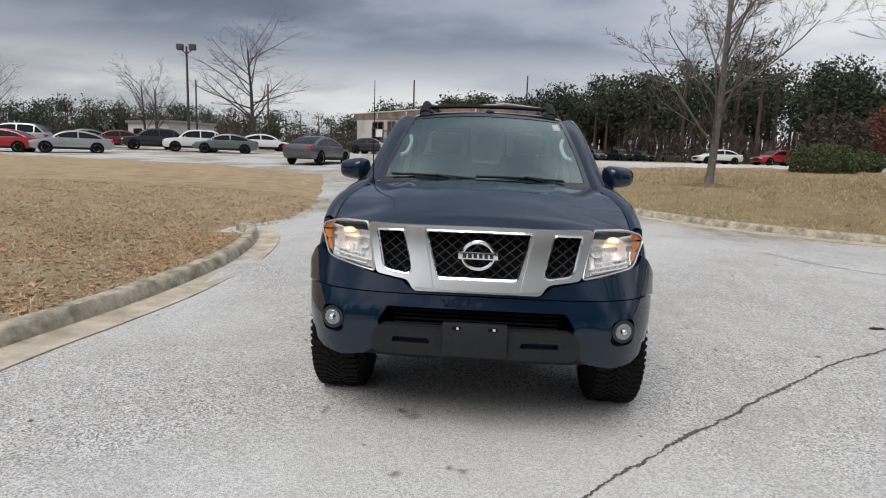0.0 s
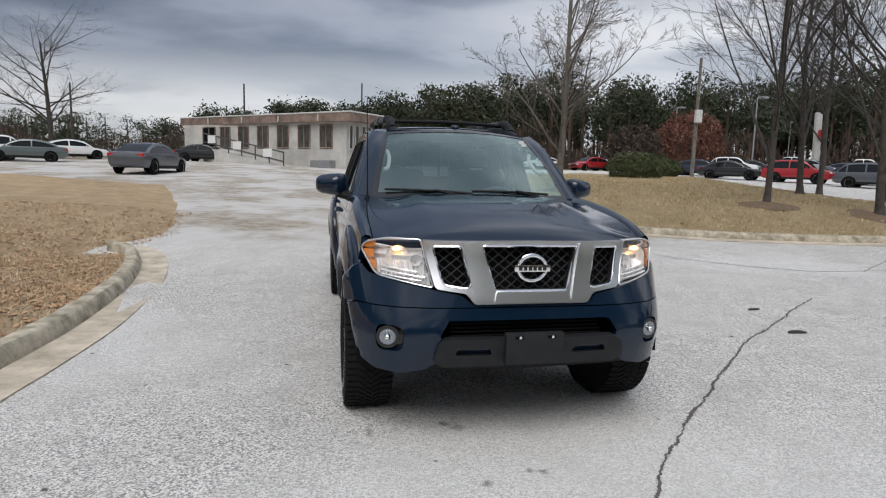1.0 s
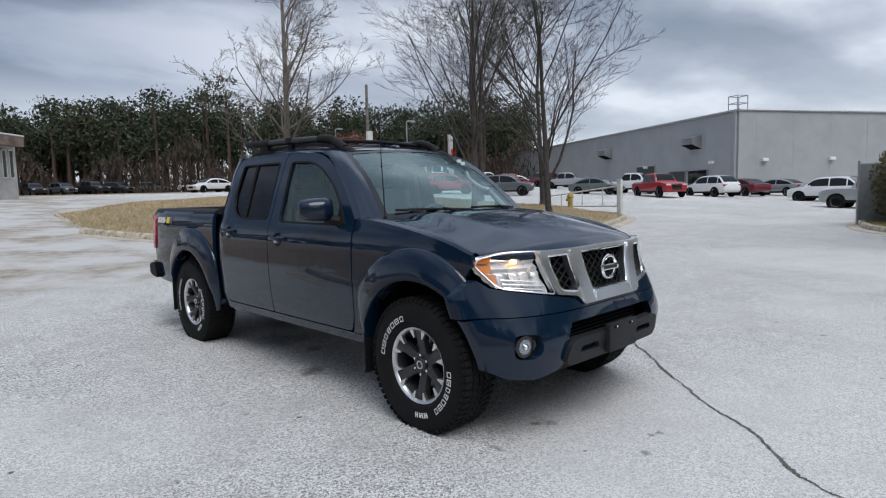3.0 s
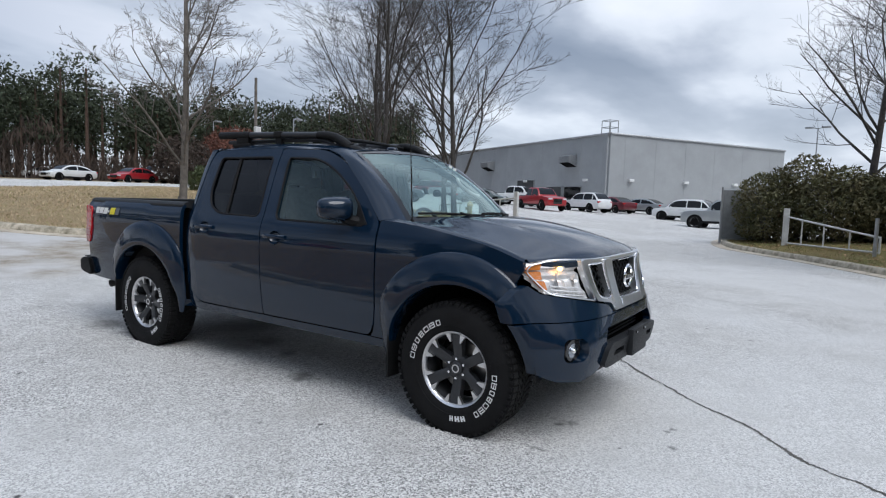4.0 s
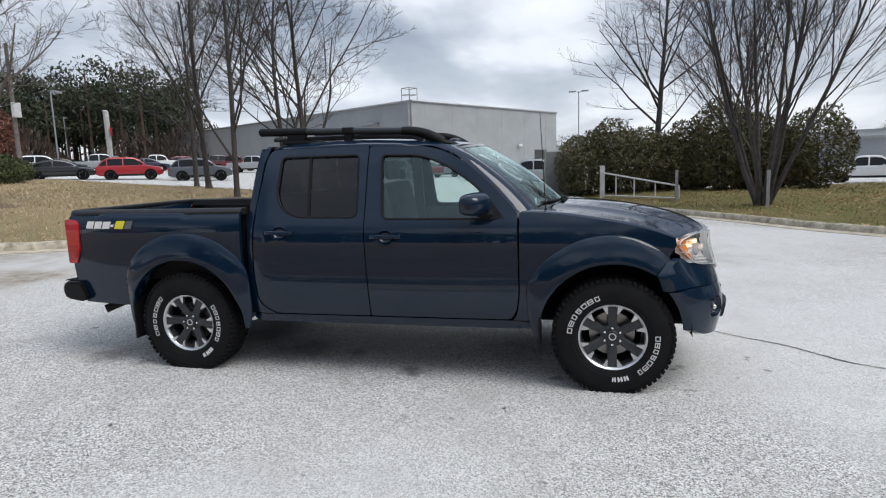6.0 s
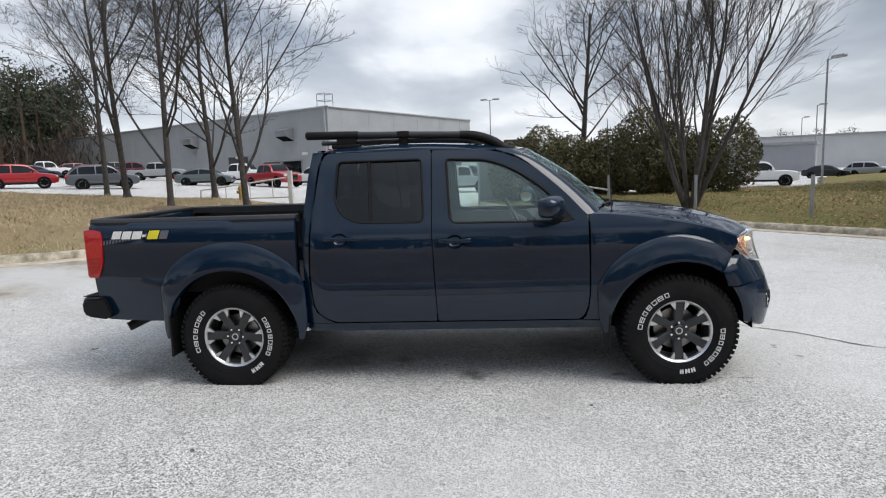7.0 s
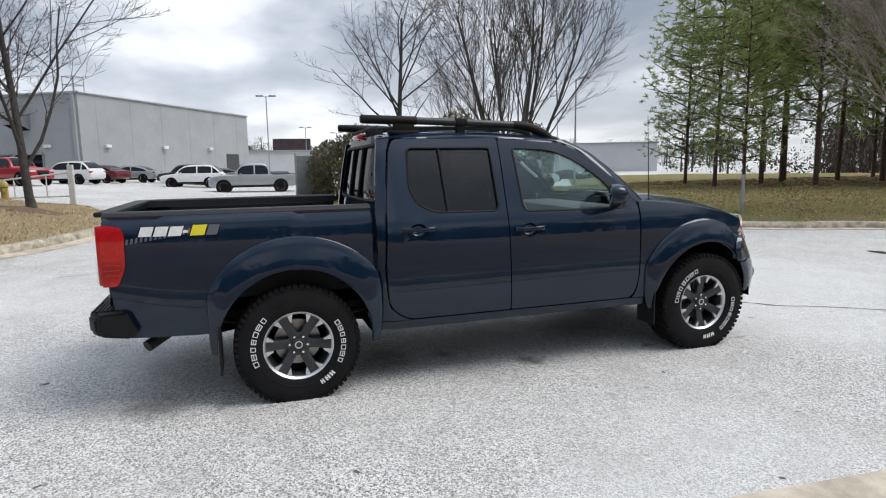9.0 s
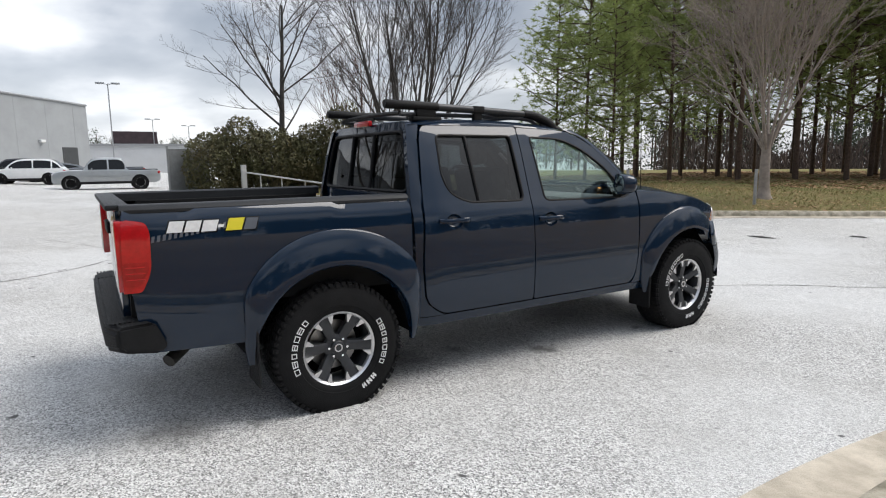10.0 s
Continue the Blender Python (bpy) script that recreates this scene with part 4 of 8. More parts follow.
        for q in ([(0.764, 1.024), (0.806, 1.008), (0.827, 0.984), (0.772, 0.986)], [(0.772, 0.979), (0.826, 0.975), (0.806, 0.936), (0.772, 0.932)], [(0.765, 0.926), (0.801, 0.929), (0.777, 0.884), (0.762, 0.879)]):
            am = fillet([(s * p[0], p[1]) for p in q], 0.006)
            part("amber_marker", panel_bm(am, [], nose(0.0), 0.03, 0.02, nose_in), M_AMBER, hl, "amber turn marker", smooth=True)
        for k, z in enumerate((0.862, 0.842, 0.882)):
            bm = bmesh.new()
            tube(bm, [(s * x, front_y(x, z) + 0.018, z + (x - 0.6) * 0.12) for x in np.linspace(0.53 + 0.02 * k, 0.74, 6)], 0.006, 6)
            part("reflector_rib", bm, M_REFLECTOR, hl, smooth=True)


build_front()


def grid_bm(f, nu, nv, depth=0.0, down=(0, 0, -1)):
    bm = bmesh.new()
    vs = [[bm.verts.new(f(-1 + 2 * i / nu, j / nv)) for i in range(nu + 1)] for j in range(nv + 1)]
    for j in range(nv):
        for i in range(nu):
            bm.faces.new((vs[j][i], vs[j][i + 1], vs[j + 1][i + 1], vs[j + 1][i]))
    if depth:
        ret = bmesh.ops.extrude_edge_only(bm, edges=[e for e in bm.edges if e.is_boundary])
        for v in ret["geom"]:
            if isinstance(v, bmesh.types.BMVert):
                v.co += Vector(down) * depth
    bmesh.ops.recalc_face_normals(bm, faces=bm.faces[:])
    return bm


def hood_point(u, v):
    """u across from -1 to 1, v from the cowl to the nose."""
    au = abs(u)
    y_rear = 0.33 + 0.24 * au ** 2
    xe = curve(v, [0, 0.3, 0.7, 1.0], [0.712, 0.748, 0.775, 0.770])
    x = u * xe
    y_front = -0.661 + 0.276 * (abs(x) / 0.80) ** 3.3
    y = y_rear + (y_front - y_rear) * v
    ze = curve(y, [-0.75, -0.5, -0.385, -0.25, -0.1, 0.1, 0.3, 0.6], [0.99, 1.01, 1.032, 1.080, 1.120, 1.157, 1.187, 1.212])
    zc = curve(v, [0, 0.35, 0.7, 0.9, 1.0], [1.245, 1.225, 1.165, 1.105, 1.060])
    k = au ** 2.6
    z = zc * (1 - k) + max(ze, 1.03) * k
    z += 0.013 * math.exp(-((au - 0.60) / 0.06) ** 2) * (1 - v) * min(1, v * 8) - 0.010 * math.exp(-((au - 0.80) / 0.1) ** 2) * (1 - v)
    if v > 0.94:
        z -= 0.02 * ((v - 0.94) / 0.06) ** 2
    return (x, y, z)


def wind_point(u, v, d=0.0):
    """Windscreen: u across, v from the cowl up."""
    au = abs(u)
    bx, by, bz = 0.705, 0.30 + 0.20 * au ** 2, 1.205
    tx, ty, tz = 0.560, 0.985 + 0.105 * au ** 2, 1.698 - 0.03 * au ** 2
    x = u * (bx + (tx - bx) * v)
    bow = 0.035 * math.sin(math.pi * v)
    return (x, by + (ty - by) * v - bow * 0.6 - d * 0.55, bz + (tz - bz) * v + bow * 0.75 + d * 0.83)


def roof_point(u, v):
    au = abs(u)
    y0 = 0.985 + 0.105 * au ** 2
    y1 = 2.585
    y = y0 + (y1 - y0) * v
    x = u * curve(y, [0.9, 1.1, 1.4, 2.0, 2.6], [0.56, 0.575, 0.615, 0.635, 0.610])
    zc = curve(y, [0.9, 1.02, 1.3, 1.8, 2.3, 2.6], [1.68, 1.705, 1.742, 1.768, 1.762, 1.735])
    z = zc - 0.035 * au ** 2 - 0.035 * max(0, (au - 0.85) / 0.15) ** 2 * (1 if v > 0 else 0.5)
    z -= 0.02 * max(0.0, (v - 0.95) / 0.05) ** 2
    return (x, y, z)


def build_cab():
    part("hood", grid_bm(hood_point, 40, 30, 0.03), M_PAINT, truck, "navy blue creased bonnet", smooth=True)
    part("roof", grid_bm(roof_point, 28, 26, 0.03), M_PAINT, truck, smooth=True)
    w = part("windscreen", grid_bm(lambda u, v: wind_point(u, v), 24, 14), M_WIND, truck, "large laminated windscreen", smooth=True)
    w.visible_shadow = False
    # black printed border
    for nm, fr in (("lower", lambda u, v: wind_point(u, 0.0 + 0.05 * v, 0.003)), ("upper", lambda u, v: wind_point(u, 0.955 + 0.045 * v, 0.003)), ("side", lambda u, v: wind_point(-1 + 0.025 * (u + 1), v, 0.003)), ("side", lambda u, v: wind_point(1 - 0.025 * (u + 1), v, 0.003))):
        part("black_border", grid_bm(fr, 20, 8), M_GLOSSBLACK, w, smooth=True)
    # rain sensor and mirror block behind the glass
    bm = bmesh.new()
    box(bm, -0.12, 0.12, 1.06, 1.09, 1.545, 1.615, 0.02)
    part("rear_view_mirror", bm, M_GLOSSBLACK, truck, smooth=True)
    for k in range(2):
        bm = bmesh.new()
        p = Vector(wind_point(0.86, 0.86 - k * 0.055, 0.004))
        box(bm, p.x - 0.022, p.x + 0.022, p.y - 0.003, p.y + 0.001, p.z - 0.012, p.z + 0.012)
        part("window_sticker", bm, M_WHITE, w, "small pale inspection sticker")
    # A pillars
    for s in (-1, 1):
        bm = bmesh.new()
        line = smooth_line([Vector(wind_point(s * 0.93, 0.42, -0.05)), Vector(wind_point(s * 0.89, 0.50, -0.075)), Vector(wind_point(s * 0.89, 0.66, -0.075)), Vector(wind_point(s * 0.93, 0.74, -0.05))], 5)
        tube(bm, line, 0.014, 8)
        part("grab_handle", bm, M_HEADLINER, truck, "pale grey inside grab handle", smooth=True)
        bm = bmesh.new()
        rows = []
        for k in range(15):
            v = k / 14
            a = Vector(wind_point(s, v, 0.002))
            yd = curve(v, [0, 0.25, 0.5, 0.75, 1.0], [0.625, 0.80, 0.955, 1.09, 1.25])
            zd = curve(v, [0, 0.25, 0.5, 0.75, 1.0], [1.205, 1.385, 1.52, 1.625, 1.68])
            b = Vector((s * (half_width(yd, zd) + 0.001), yd, zd))
            mid = (a + b) / 2 + Vector((s * 0.022, -0.020, 0.012))
            rows.append([bm.verts.new(p) for p in (a, a * 0.6 + mid * 0.4 + Vector((s * 0.006, -0.006, 0.003)), mid, b * 0.6 + mid * 0.4 + Vector((s * 0.006, -0.003, 0.002)), b, b + Vector((-s * 0.03, 0, 0)))])
        for k in range(14):
            for j in range(5):
                bm.faces.new((rows[k][j], rows[k + 1][j], rows[k + 1][j + 1], rows[k][j + 1]))
        bmesh.ops.recalc_face_normals(bm, faces=bm.faces[:])
        part("a_pillar", bm, M_PAINT, truck, smooth=True)
        # roof side rail above the doors
        bm = bmesh.new()
        rows = []
        for k in range(21):
            y = 1.2 + (2.585 - 1.2) * k / 20
            vv = (y - 1.09) / (2.585 - 1.09)
            a = Vector(roof_point(s * 0.985, max(0, vv)))
            zt = 1.675 + 0.02 * min(1, (y - 1.2) / 0.5)
            b = Vector((s * half_width(min(y, 2.5), zt), y, zt))
            rows.append([bm.verts.new(p) for p in (a, (a + b) / 2 + Vector((s * 0.01, 0, 0.008)), b, b + Vector((-s * 0.05, 0, -0.01)))])
        for k in range(20):
            for j in range(3):
                bm.faces.new((rows[k][j], rows[k + 1][j], rows[k + 1][j + 1], rows[k][j + 1]))
        bmesh.ops.recalc_face_normals(bm, faces=bm.faces[:])
        part("roof_side_rail", bm, M_PAINT, truck, smooth=True)
        # mirrors
        mir = new("door_mirror")
        mir.parent = truck
        bm = bmesh.new()
        mm = Matrix.Translation((s * 0.965, 0.880, 1.272)) @ Matrix.Rotation(radians(s * 30), 4, "Z")
        rows = []
        n = 20
        # a rounded shell, deep at its root and drawn in towards the back of the glass
        for yy, kx, kz in ((-0.070, 0.10, 0.10), (-0.066, 0.45, 0.42), (-0.052, 0.74, 0.70), (-0.025, 0.93, 0.91), (0.010, 1.0, 1.0), (0.048, 0.98, 0.98), (0.056, 0.95, 0.95), (0.052, 0.90, 0.90)):
            ring = []
            for k in range(n):
                a = 2 * math.pi * k / n
                c, d = math.cos(a), math.sin(a)
                px = 0.118 * kx * math.copysign(abs(c) ** 0.55, c)
                pz = 0.078 * kz * math.copysign(abs(d) ** 0.6, d)
                ring.append(bm.verts.new(mm @ Vector((px, yy, pz * (1.0 + 0.12 * px * -s / 0.118)))))
            rows.append(ring)
        for a, b in zip(rows, rows[1:]):
            for k in range(n):
                bm.faces.new((a[k], a[(k + 1) % n], b[(k + 1) % n], b[k]))
        bm.faces.new(rows[0])
        bm.faces.new(rows[-1])
        bmesh.ops.recalc_face_normals(bm, faces=bm.faces[:])
        part("mirror_shell", bm, M_PAINT, mir, smooth=True)
        bm = bmesh.new()
        tube(bm, [(s * 0.80, 0.80, 1.190), (s * 0.85, 0.825, 1.196), (s * 0.91, 0.86, 1.212)], [0.036, 0.032, 0.034], 8)
        part("mirror_arm", bm, M_PLASTIC, mir, smooth=True)
        bm = bmesh.new()
        bmesh.ops.create_uvsphere(bm, u_segments=24, v_segments=12, radius=0.5, matrix=mm @ Matrix.Translation((0, 0.053, 0)) @ Matrix.Diagonal((0.205, 0.012, 0.132, 1)))
        part("mirror_glass", bm, M_MIRROR, mir, smooth=True)
        # black triangle at the mirror's foot
        tri = [(0.715, 1.175), (0.815, 1.172), (0.835, 1.325)]
        part("mirror_sail", panel_bm(tri, [], flank(s, 0.004), 0.04, 0.01, lambda co, s=s: (-s, 0, 0)), M_PLASTIC, mir)
    # fender tops roll over to the bonnet's seam
    for s in (-1, 1):
        bm = bmesh.new()
        rows = []
        for k in range(25):
            y = 0.60 - 0.99 * k / 24
            ze = curve(y, [-0.5, -0.385, -0.25, -0.1, 0.1, 0.3, 0.5, 0.61], [1.01, 1.030, 1.078, 1.118, 1.155, 1.185, 1.205, 1.205])
            a = Vector((s * half_width(y, ze), y, ze))
            b = Vector(hood_point(s, min(1, max(0.0, (0.57 - y) / 0.993))))
            b = Vector((b.x + s * 0.006, y, b.z - 0.002))
            row = []
            for j in range(6):
                f = j / 5
                row.append(bm.verts.new(a.lerp(b, f) + Vector((0, 0, 0.016 * math.sin(math.pi * f)))))
            row.append(bm.verts.new(b + Vector((-s * 0.002, 0, -0.04))))
            rows.append(row)
        for k in range(24):
            for j in range(6):
                bm.faces.new((rows[k][j], rows[k + 1][j], rows[k + 1][j + 1], rows[k][j + 1]))
        bmesh.ops.recalc_face_normals(bm, faces=bm.faces[:])
        part("fender_top", bm, M_PAINT, truck, smooth=True)
    # cowl and wipers
    part("cowl", grid_bm(lambda u, v: (u * 0.715, 0.285 + 0.25 * u * u + (0.10) * (v - 0.2), 1.196 + 0.02 * v), 24, 4), M_PLASTIC, truck, "black plastic cowl panel", smooth=True)
    for x0, x1 in ((0.52, -0.05), (-0.05, -0.62)):
        wp = new("wiper")
        wp.parent = truck
        bm = bmesh.new()
        a, b = wind_point(x0 / 0.70, 0.035, 0.022), wind_point(x1 / 0.70, 0.06, 0.022)
        tube(bm, [Vector(a) + (Vector(b) - Vector(a)) * k / 6 + Vector((0, -0.012 * math.sin(k / 6 * math.pi), 0.006 * math.sin(k / 6 * math.pi))) for k in range(7)], 0.009, 6)
        part("blade", bm, M_PLASTIC, wp, smooth=True)
        bm = bmesh.new()
        tube(bm, [(x0, 0.29 + 0.25 * (x0 / 0.715) ** 2, 1.21), wind_point((x0 * 0.55 + x1 * 0.45) / 0.70, 0.05, 0.035)], [0.014, 0.009], 6)
        part("arm", bm, M_PLASTIC, wp, smooth=True)
    # washer jets seam and antenna
    bm = bmesh.new()
    tube(bm, [(-0.735, 0.44, 1.205), (-0.737, 0.455, 1.50), (-0.74, 0.475, 1.86)], [0.0045, 0.0035, 0.0022], 6)
    ant = part("antenna", bm, M_GLOSSBLACK, truck, "thin black whip aerial", smooth=True)
    bm = bmesh.new()
    rod(bm, (-0.735, 0.44, 1.185), (-0.735, 0.44, 1.222), 0.018, 0.010, 12)
    part("antenna_base", bm, M_PLASTIC, ant, smooth=True)
    # rear wall of the cab with three panes
    def rear(d=0.0):
        return lambda x, z: (x, 2.665 - 0.075 * np.clip((z - 1.15) / 0.55, 0, 1) ** 1.3 - 0.05 * (abs(x) / 0.8) ** 4 + d, z)
    o = fillet([(-0.80, 0.80), (0.80, 0.80), (0.825, 1.20), (0.615, 1.72), (-0.615, 1.72), (-0.825, 1.20)], [0, 0, 0.1, 0.06, 0.06, 0.1])
    hole = fillet([(-0.715, 1.265), (0.715, 1.265), (0.585, 1.655), (-0.585, 1.655)], 0.06)
    bw = part("cab_back", panel_bm(o, [hole], rear(), 0.06, 0.03, lambda co: (0, -1, 0)), M_PAINT, truck, smooth=True)
    for a, b, c, d in ((-0.71, -0.20, -0.575, -0.19), (-0.185, 0.185, -0.175, 0.175), (0.20, 0.71, 0.19, 0.575)):
        g = part("rear_pane", panel_bm(fillet([(a, 1.27), (b, 1.27), (d, 1.65), (c, 1.65)], 0.03), [], rear(-0.012), 0.08, 0, None), M_TINT, bw, smooth=True)
        g.visible_shadow = False
    bm = bmesh.new()
    tube(bm, [rear(0.003)(*p) for p in densify(hole, 0.05)], 0.012, 6, closed=True)
    for x in (-0.19, 0.19):
        tube(bm, [rear(0.0)(x, 1.27), rear(0.0)(x * 0.95, 1.65)], 0.012, 6)
    part("rear_window_frame", bm, M_SEAL, bw, smooth=True)
    bm = bmesh.new()
    box(bm, -0.13, 0.13, 2.59, 2.625, 1.708, 1.75, 0.012)
    part("third_brake_light", bm, M_RED, truck, "red high brake light", smooth=True)


build_cab()


def build_bed():
    # dark liner: floor, walls with ribs
    bm = bmesh.new()
    box(bm, -0.76, 0.76, 2.72, 4.255, 0.70, 0.745)
    part("bed_floor", bm, M_PLASTIC, truck)
    for s in (-1, 1):
        bm = bmesh.new()
        box(bm, min(s * 0.74, s * 0.78), max(s * 0.74, s * 0.78), 2.72, 4.255, 0.70, 1.23)
        part("bed_inner_wall", bm, M_PLASTIC, truck)
        bm = bmesh.new()
        rows = []
        for k in range(31):
            y = 2.70 + (4.27 - 2.70) * k / 30
            xo = half_width(y, 1.24)
            rows.append([bm.verts.new((s * x, y, z)) for x, z in ((xo + 0.004, 1.222), (xo + 0.004, 1.238), (xo - 0.012, 1.256), (xo - 0.035, 1.262), (xo - 0.095, 1.262), (xo - 0.112, 1.252), (xo - 0.114, 1.20))])
        for k in range(30):
            for j in range(6):
                bm.faces.new((rows[k][j], rows[k + 1][j], rows[k + 1][j + 1], rows[k][j + 1]))
        for r in (rows[0], rows[-1]):
            bm.faces.new(r)
        bmesh.ops.recalc_face_normals(bm, faces=bm.faces[:])
        part("bed_rail_cap", bm, M_TRIM, truck, "dark grey plastic rail cap", smooth=True)
        bm = bmesh.new()
        box(bm, min(s * 0.715, s * 0.742), max(s * 0.715, s * 0.742), 2.80, 4.08, 1.155, 1.20, 0.005)
        part("cargo_rail", bm, M_PLASTIC, truck)
        # tail lamp wraps the rear corner
        tl = new("tail_light")
        tl.parent = truck
        o = fillet([(4.285, 0.835), (4.277, 1.16), (4.262, 1.195), (4.168, 1.178), (4.152, 1.13), (4.158, 0.935), (4.205, 0.835)], [0.0, 0.02, 0.02, 0.04, 0.03, 0.05, 0.02])
        part("red_lens", panel_bm(o, [], flank(s, 0.012), 0.03, 0.03, lambda co, s=s: (-s, 0, 0)), M_RED, tl, "bright red plastic lens", smooth=True)
        o2 = fillet([(4.28, 0.865), (4.28, 0.985), (4.164, 0.985), (4.17, 0.94), (4.215, 0.865)], 0.02)
        part("lens_lower", panel_bm(o2, [], flank(s, 0.0145), 0.03, 0.01, lambda co, s=s: (-s, 0, 0)), M_REDD, tl, smooth=True)
        for k in range(3):
            bm = bmesh.new()
            tube(bm, [flank(s, 0.0165)(y, 0.90 + k * 0.03) for y in np.linspace(4.185, 4.27, 5)], 0.0035, 5)
            part("lens_rib", bm, M_RED, tl, smooth=True)
        bm = bmesh.new()
        box(bm, min(s * 0.715, s * 0.845), max(s * 0.715, s * 0.845), 4.24, 4.305, 0.84, 1.19, 0.012)
        part("rear_lens", bm, M_RED, tl, smooth=True)
        bm = bmesh.new()
        box(bm, min(s * 0.722, s * 0.838), max(s * 0.722, s * 0.838), 4.27, 4.309, 0.858, 0.985, 0.008)
        part("reverse_lens", bm, M_LENSWHITE, tl, "frosted white reversing lens", smooth=True)
        # flank decal: slanted plain shapes, white, yellow and grey
        de = new("flank_decal")
        de.parent = truck
        de["label"] = "slanted white, yellow and grey stripe decal"
        y = 4.078
        for wdt, hgt, z0, mt in ((0.070, 0.056, 1.120, M_WHITE), (0.070, 0.056, 1.119, M_WHITE), (0.072, 0.056, 1.118, M_WHITE), (0.028, 0.016, 1.134, M_WHITE), (0.080, 0.062, 1.116, M_YELLOW), (0.062, 0.060, 1.116, M_DECALGREY)):
            for grow, lift, mt2 in ((0.006, 0.0022, M_GLOSSBLACK), (0.0, 0.0036, mt)):
                q = [(y + grow, z0 - grow), (y - wdt - grow, z0 - grow), (y - wdt - hgt * 0.34 - grow, z0 + hgt + grow), (y - hgt * 0.34 + grow, z0 + hgt + grow)]
                part("mark" if mt2 is mt else "mark_border", panel_bm(q, [], flank(s, lift), 0.03, 0.001, lambda co, s=s: (-s, 0, 0)), mt2, de)
            y -= wdt + 0.010
        # dark tread-like band beneath the marks
        for k in range(16):
            yy = 4.15 - k * 0.026
            q = [(yy, 1.075 + k * 0.004), (yy - 0.014, 1.077 + k * 0.004), (yy - 0.020, 1.108 + k * 0.004), (yy - 0.006, 1.106 + k * 0.004)]
            part("band_block", panel_bm(q, [], flank(s, 0.0025), 0.05, 0.001, lambda co, s=s: (-s, 0, 0)), M_DECALGREY, de)
    # tailgate
    tg = new("tailgate")
    tg.parent = truck
    bm = bmesh.new()
    box(bm, -0.70, 0.70, 4.23, 4.29, 0.60, 1.235, 0.02)
    part("tailgate_panel", bm, M_PAINT, tg, smooth=True)
    bm = bmesh.new()
    box(bm, -0.72, 0.72, 4.22, 4.33, 1.232, 1.262, 0.013)
    part("tailgate_lip", bm, M_TRIM, tg, "grey plastic top lip", smooth=True)
    bm = bmesh.new()
    box(bm, -0.12, 0.12, 4.287, 4.305, 1.06, 1.13, 0.01)
    part("tailgate_handle", bm, M_PLASTIC, tg, smooth=True)
    # rear bumper
    rb = new("rear_bumper")
    rb.parent = truck
    rb["label"] = "black step bumper with ribbed corner pads"
    bm = bmesh.new()
    prof = [(4.215, 0.697), (4.372, 0.688), (4.392, 0.668), (4.388, 0.560), (4.360, 0.535), (4.200, 0.512), (4.160, 0.545)]
    xs = [-0.90, -0.885, -0.80, -0.30, 0.30, 0.80, 0.885, 0.90]
    rows = []
    for x in xs:
        k = max(0, abs(x) - 0.75) / 0.15
        rows.append([bm.verts.new((x, yy - 0.06 * k * k, zz + (0.012 * k if zz < 0.6 else -0.012 * k))) for yy, zz in prof])
    for i in range(len(xs) - 1):
        for j in range(len(prof)):
            jj = (j + 1) % len(prof)
            bm.faces.new((rows[i][j], rows[i + 1][j], rows[i + 1][jj], rows[i][jj]))
    bm.faces.new(rows[0])
    bm.faces.new(rows[-1][::-1])
    bmesh.ops.recalc_face_normals(bm, faces=bm.faces[:])
    bmesh.ops.bevel(bm, geom=[e for e in bm.edges if e.calc_face_angle(0) > 0.5], offset=0.014, segments=2, affect="EDGES")
    part("bumper_beam", bm, M_PLASTIC, rb, smooth=True)
    for s in (-1, 1):
        for k in range(6):
            bm = bmesh.new()
            box(bm, min(s * 0.56, s * 0.84), max(s * 0.56, s * 0.84), 4.245 + k * 0.021, 4.256 + k * 0.021, 0.686, 0.6925)
            part("step_rib", bm, M_PLASTIC, rb)
    bm = bmesh.new()
    rod(bm, (-0.42, 3.80, 0.50), (-0.64, 4.01, 0.472), 0.028, 0.028, 14)
    rod(bm, (-0.63, 3.99, 0.475), (-0.73, 4.10, 0.425), 0.034, 0.036, 14)
    part("exhaust_tip", bm, M_STEEL, truck, smooth=True)


build_bed()


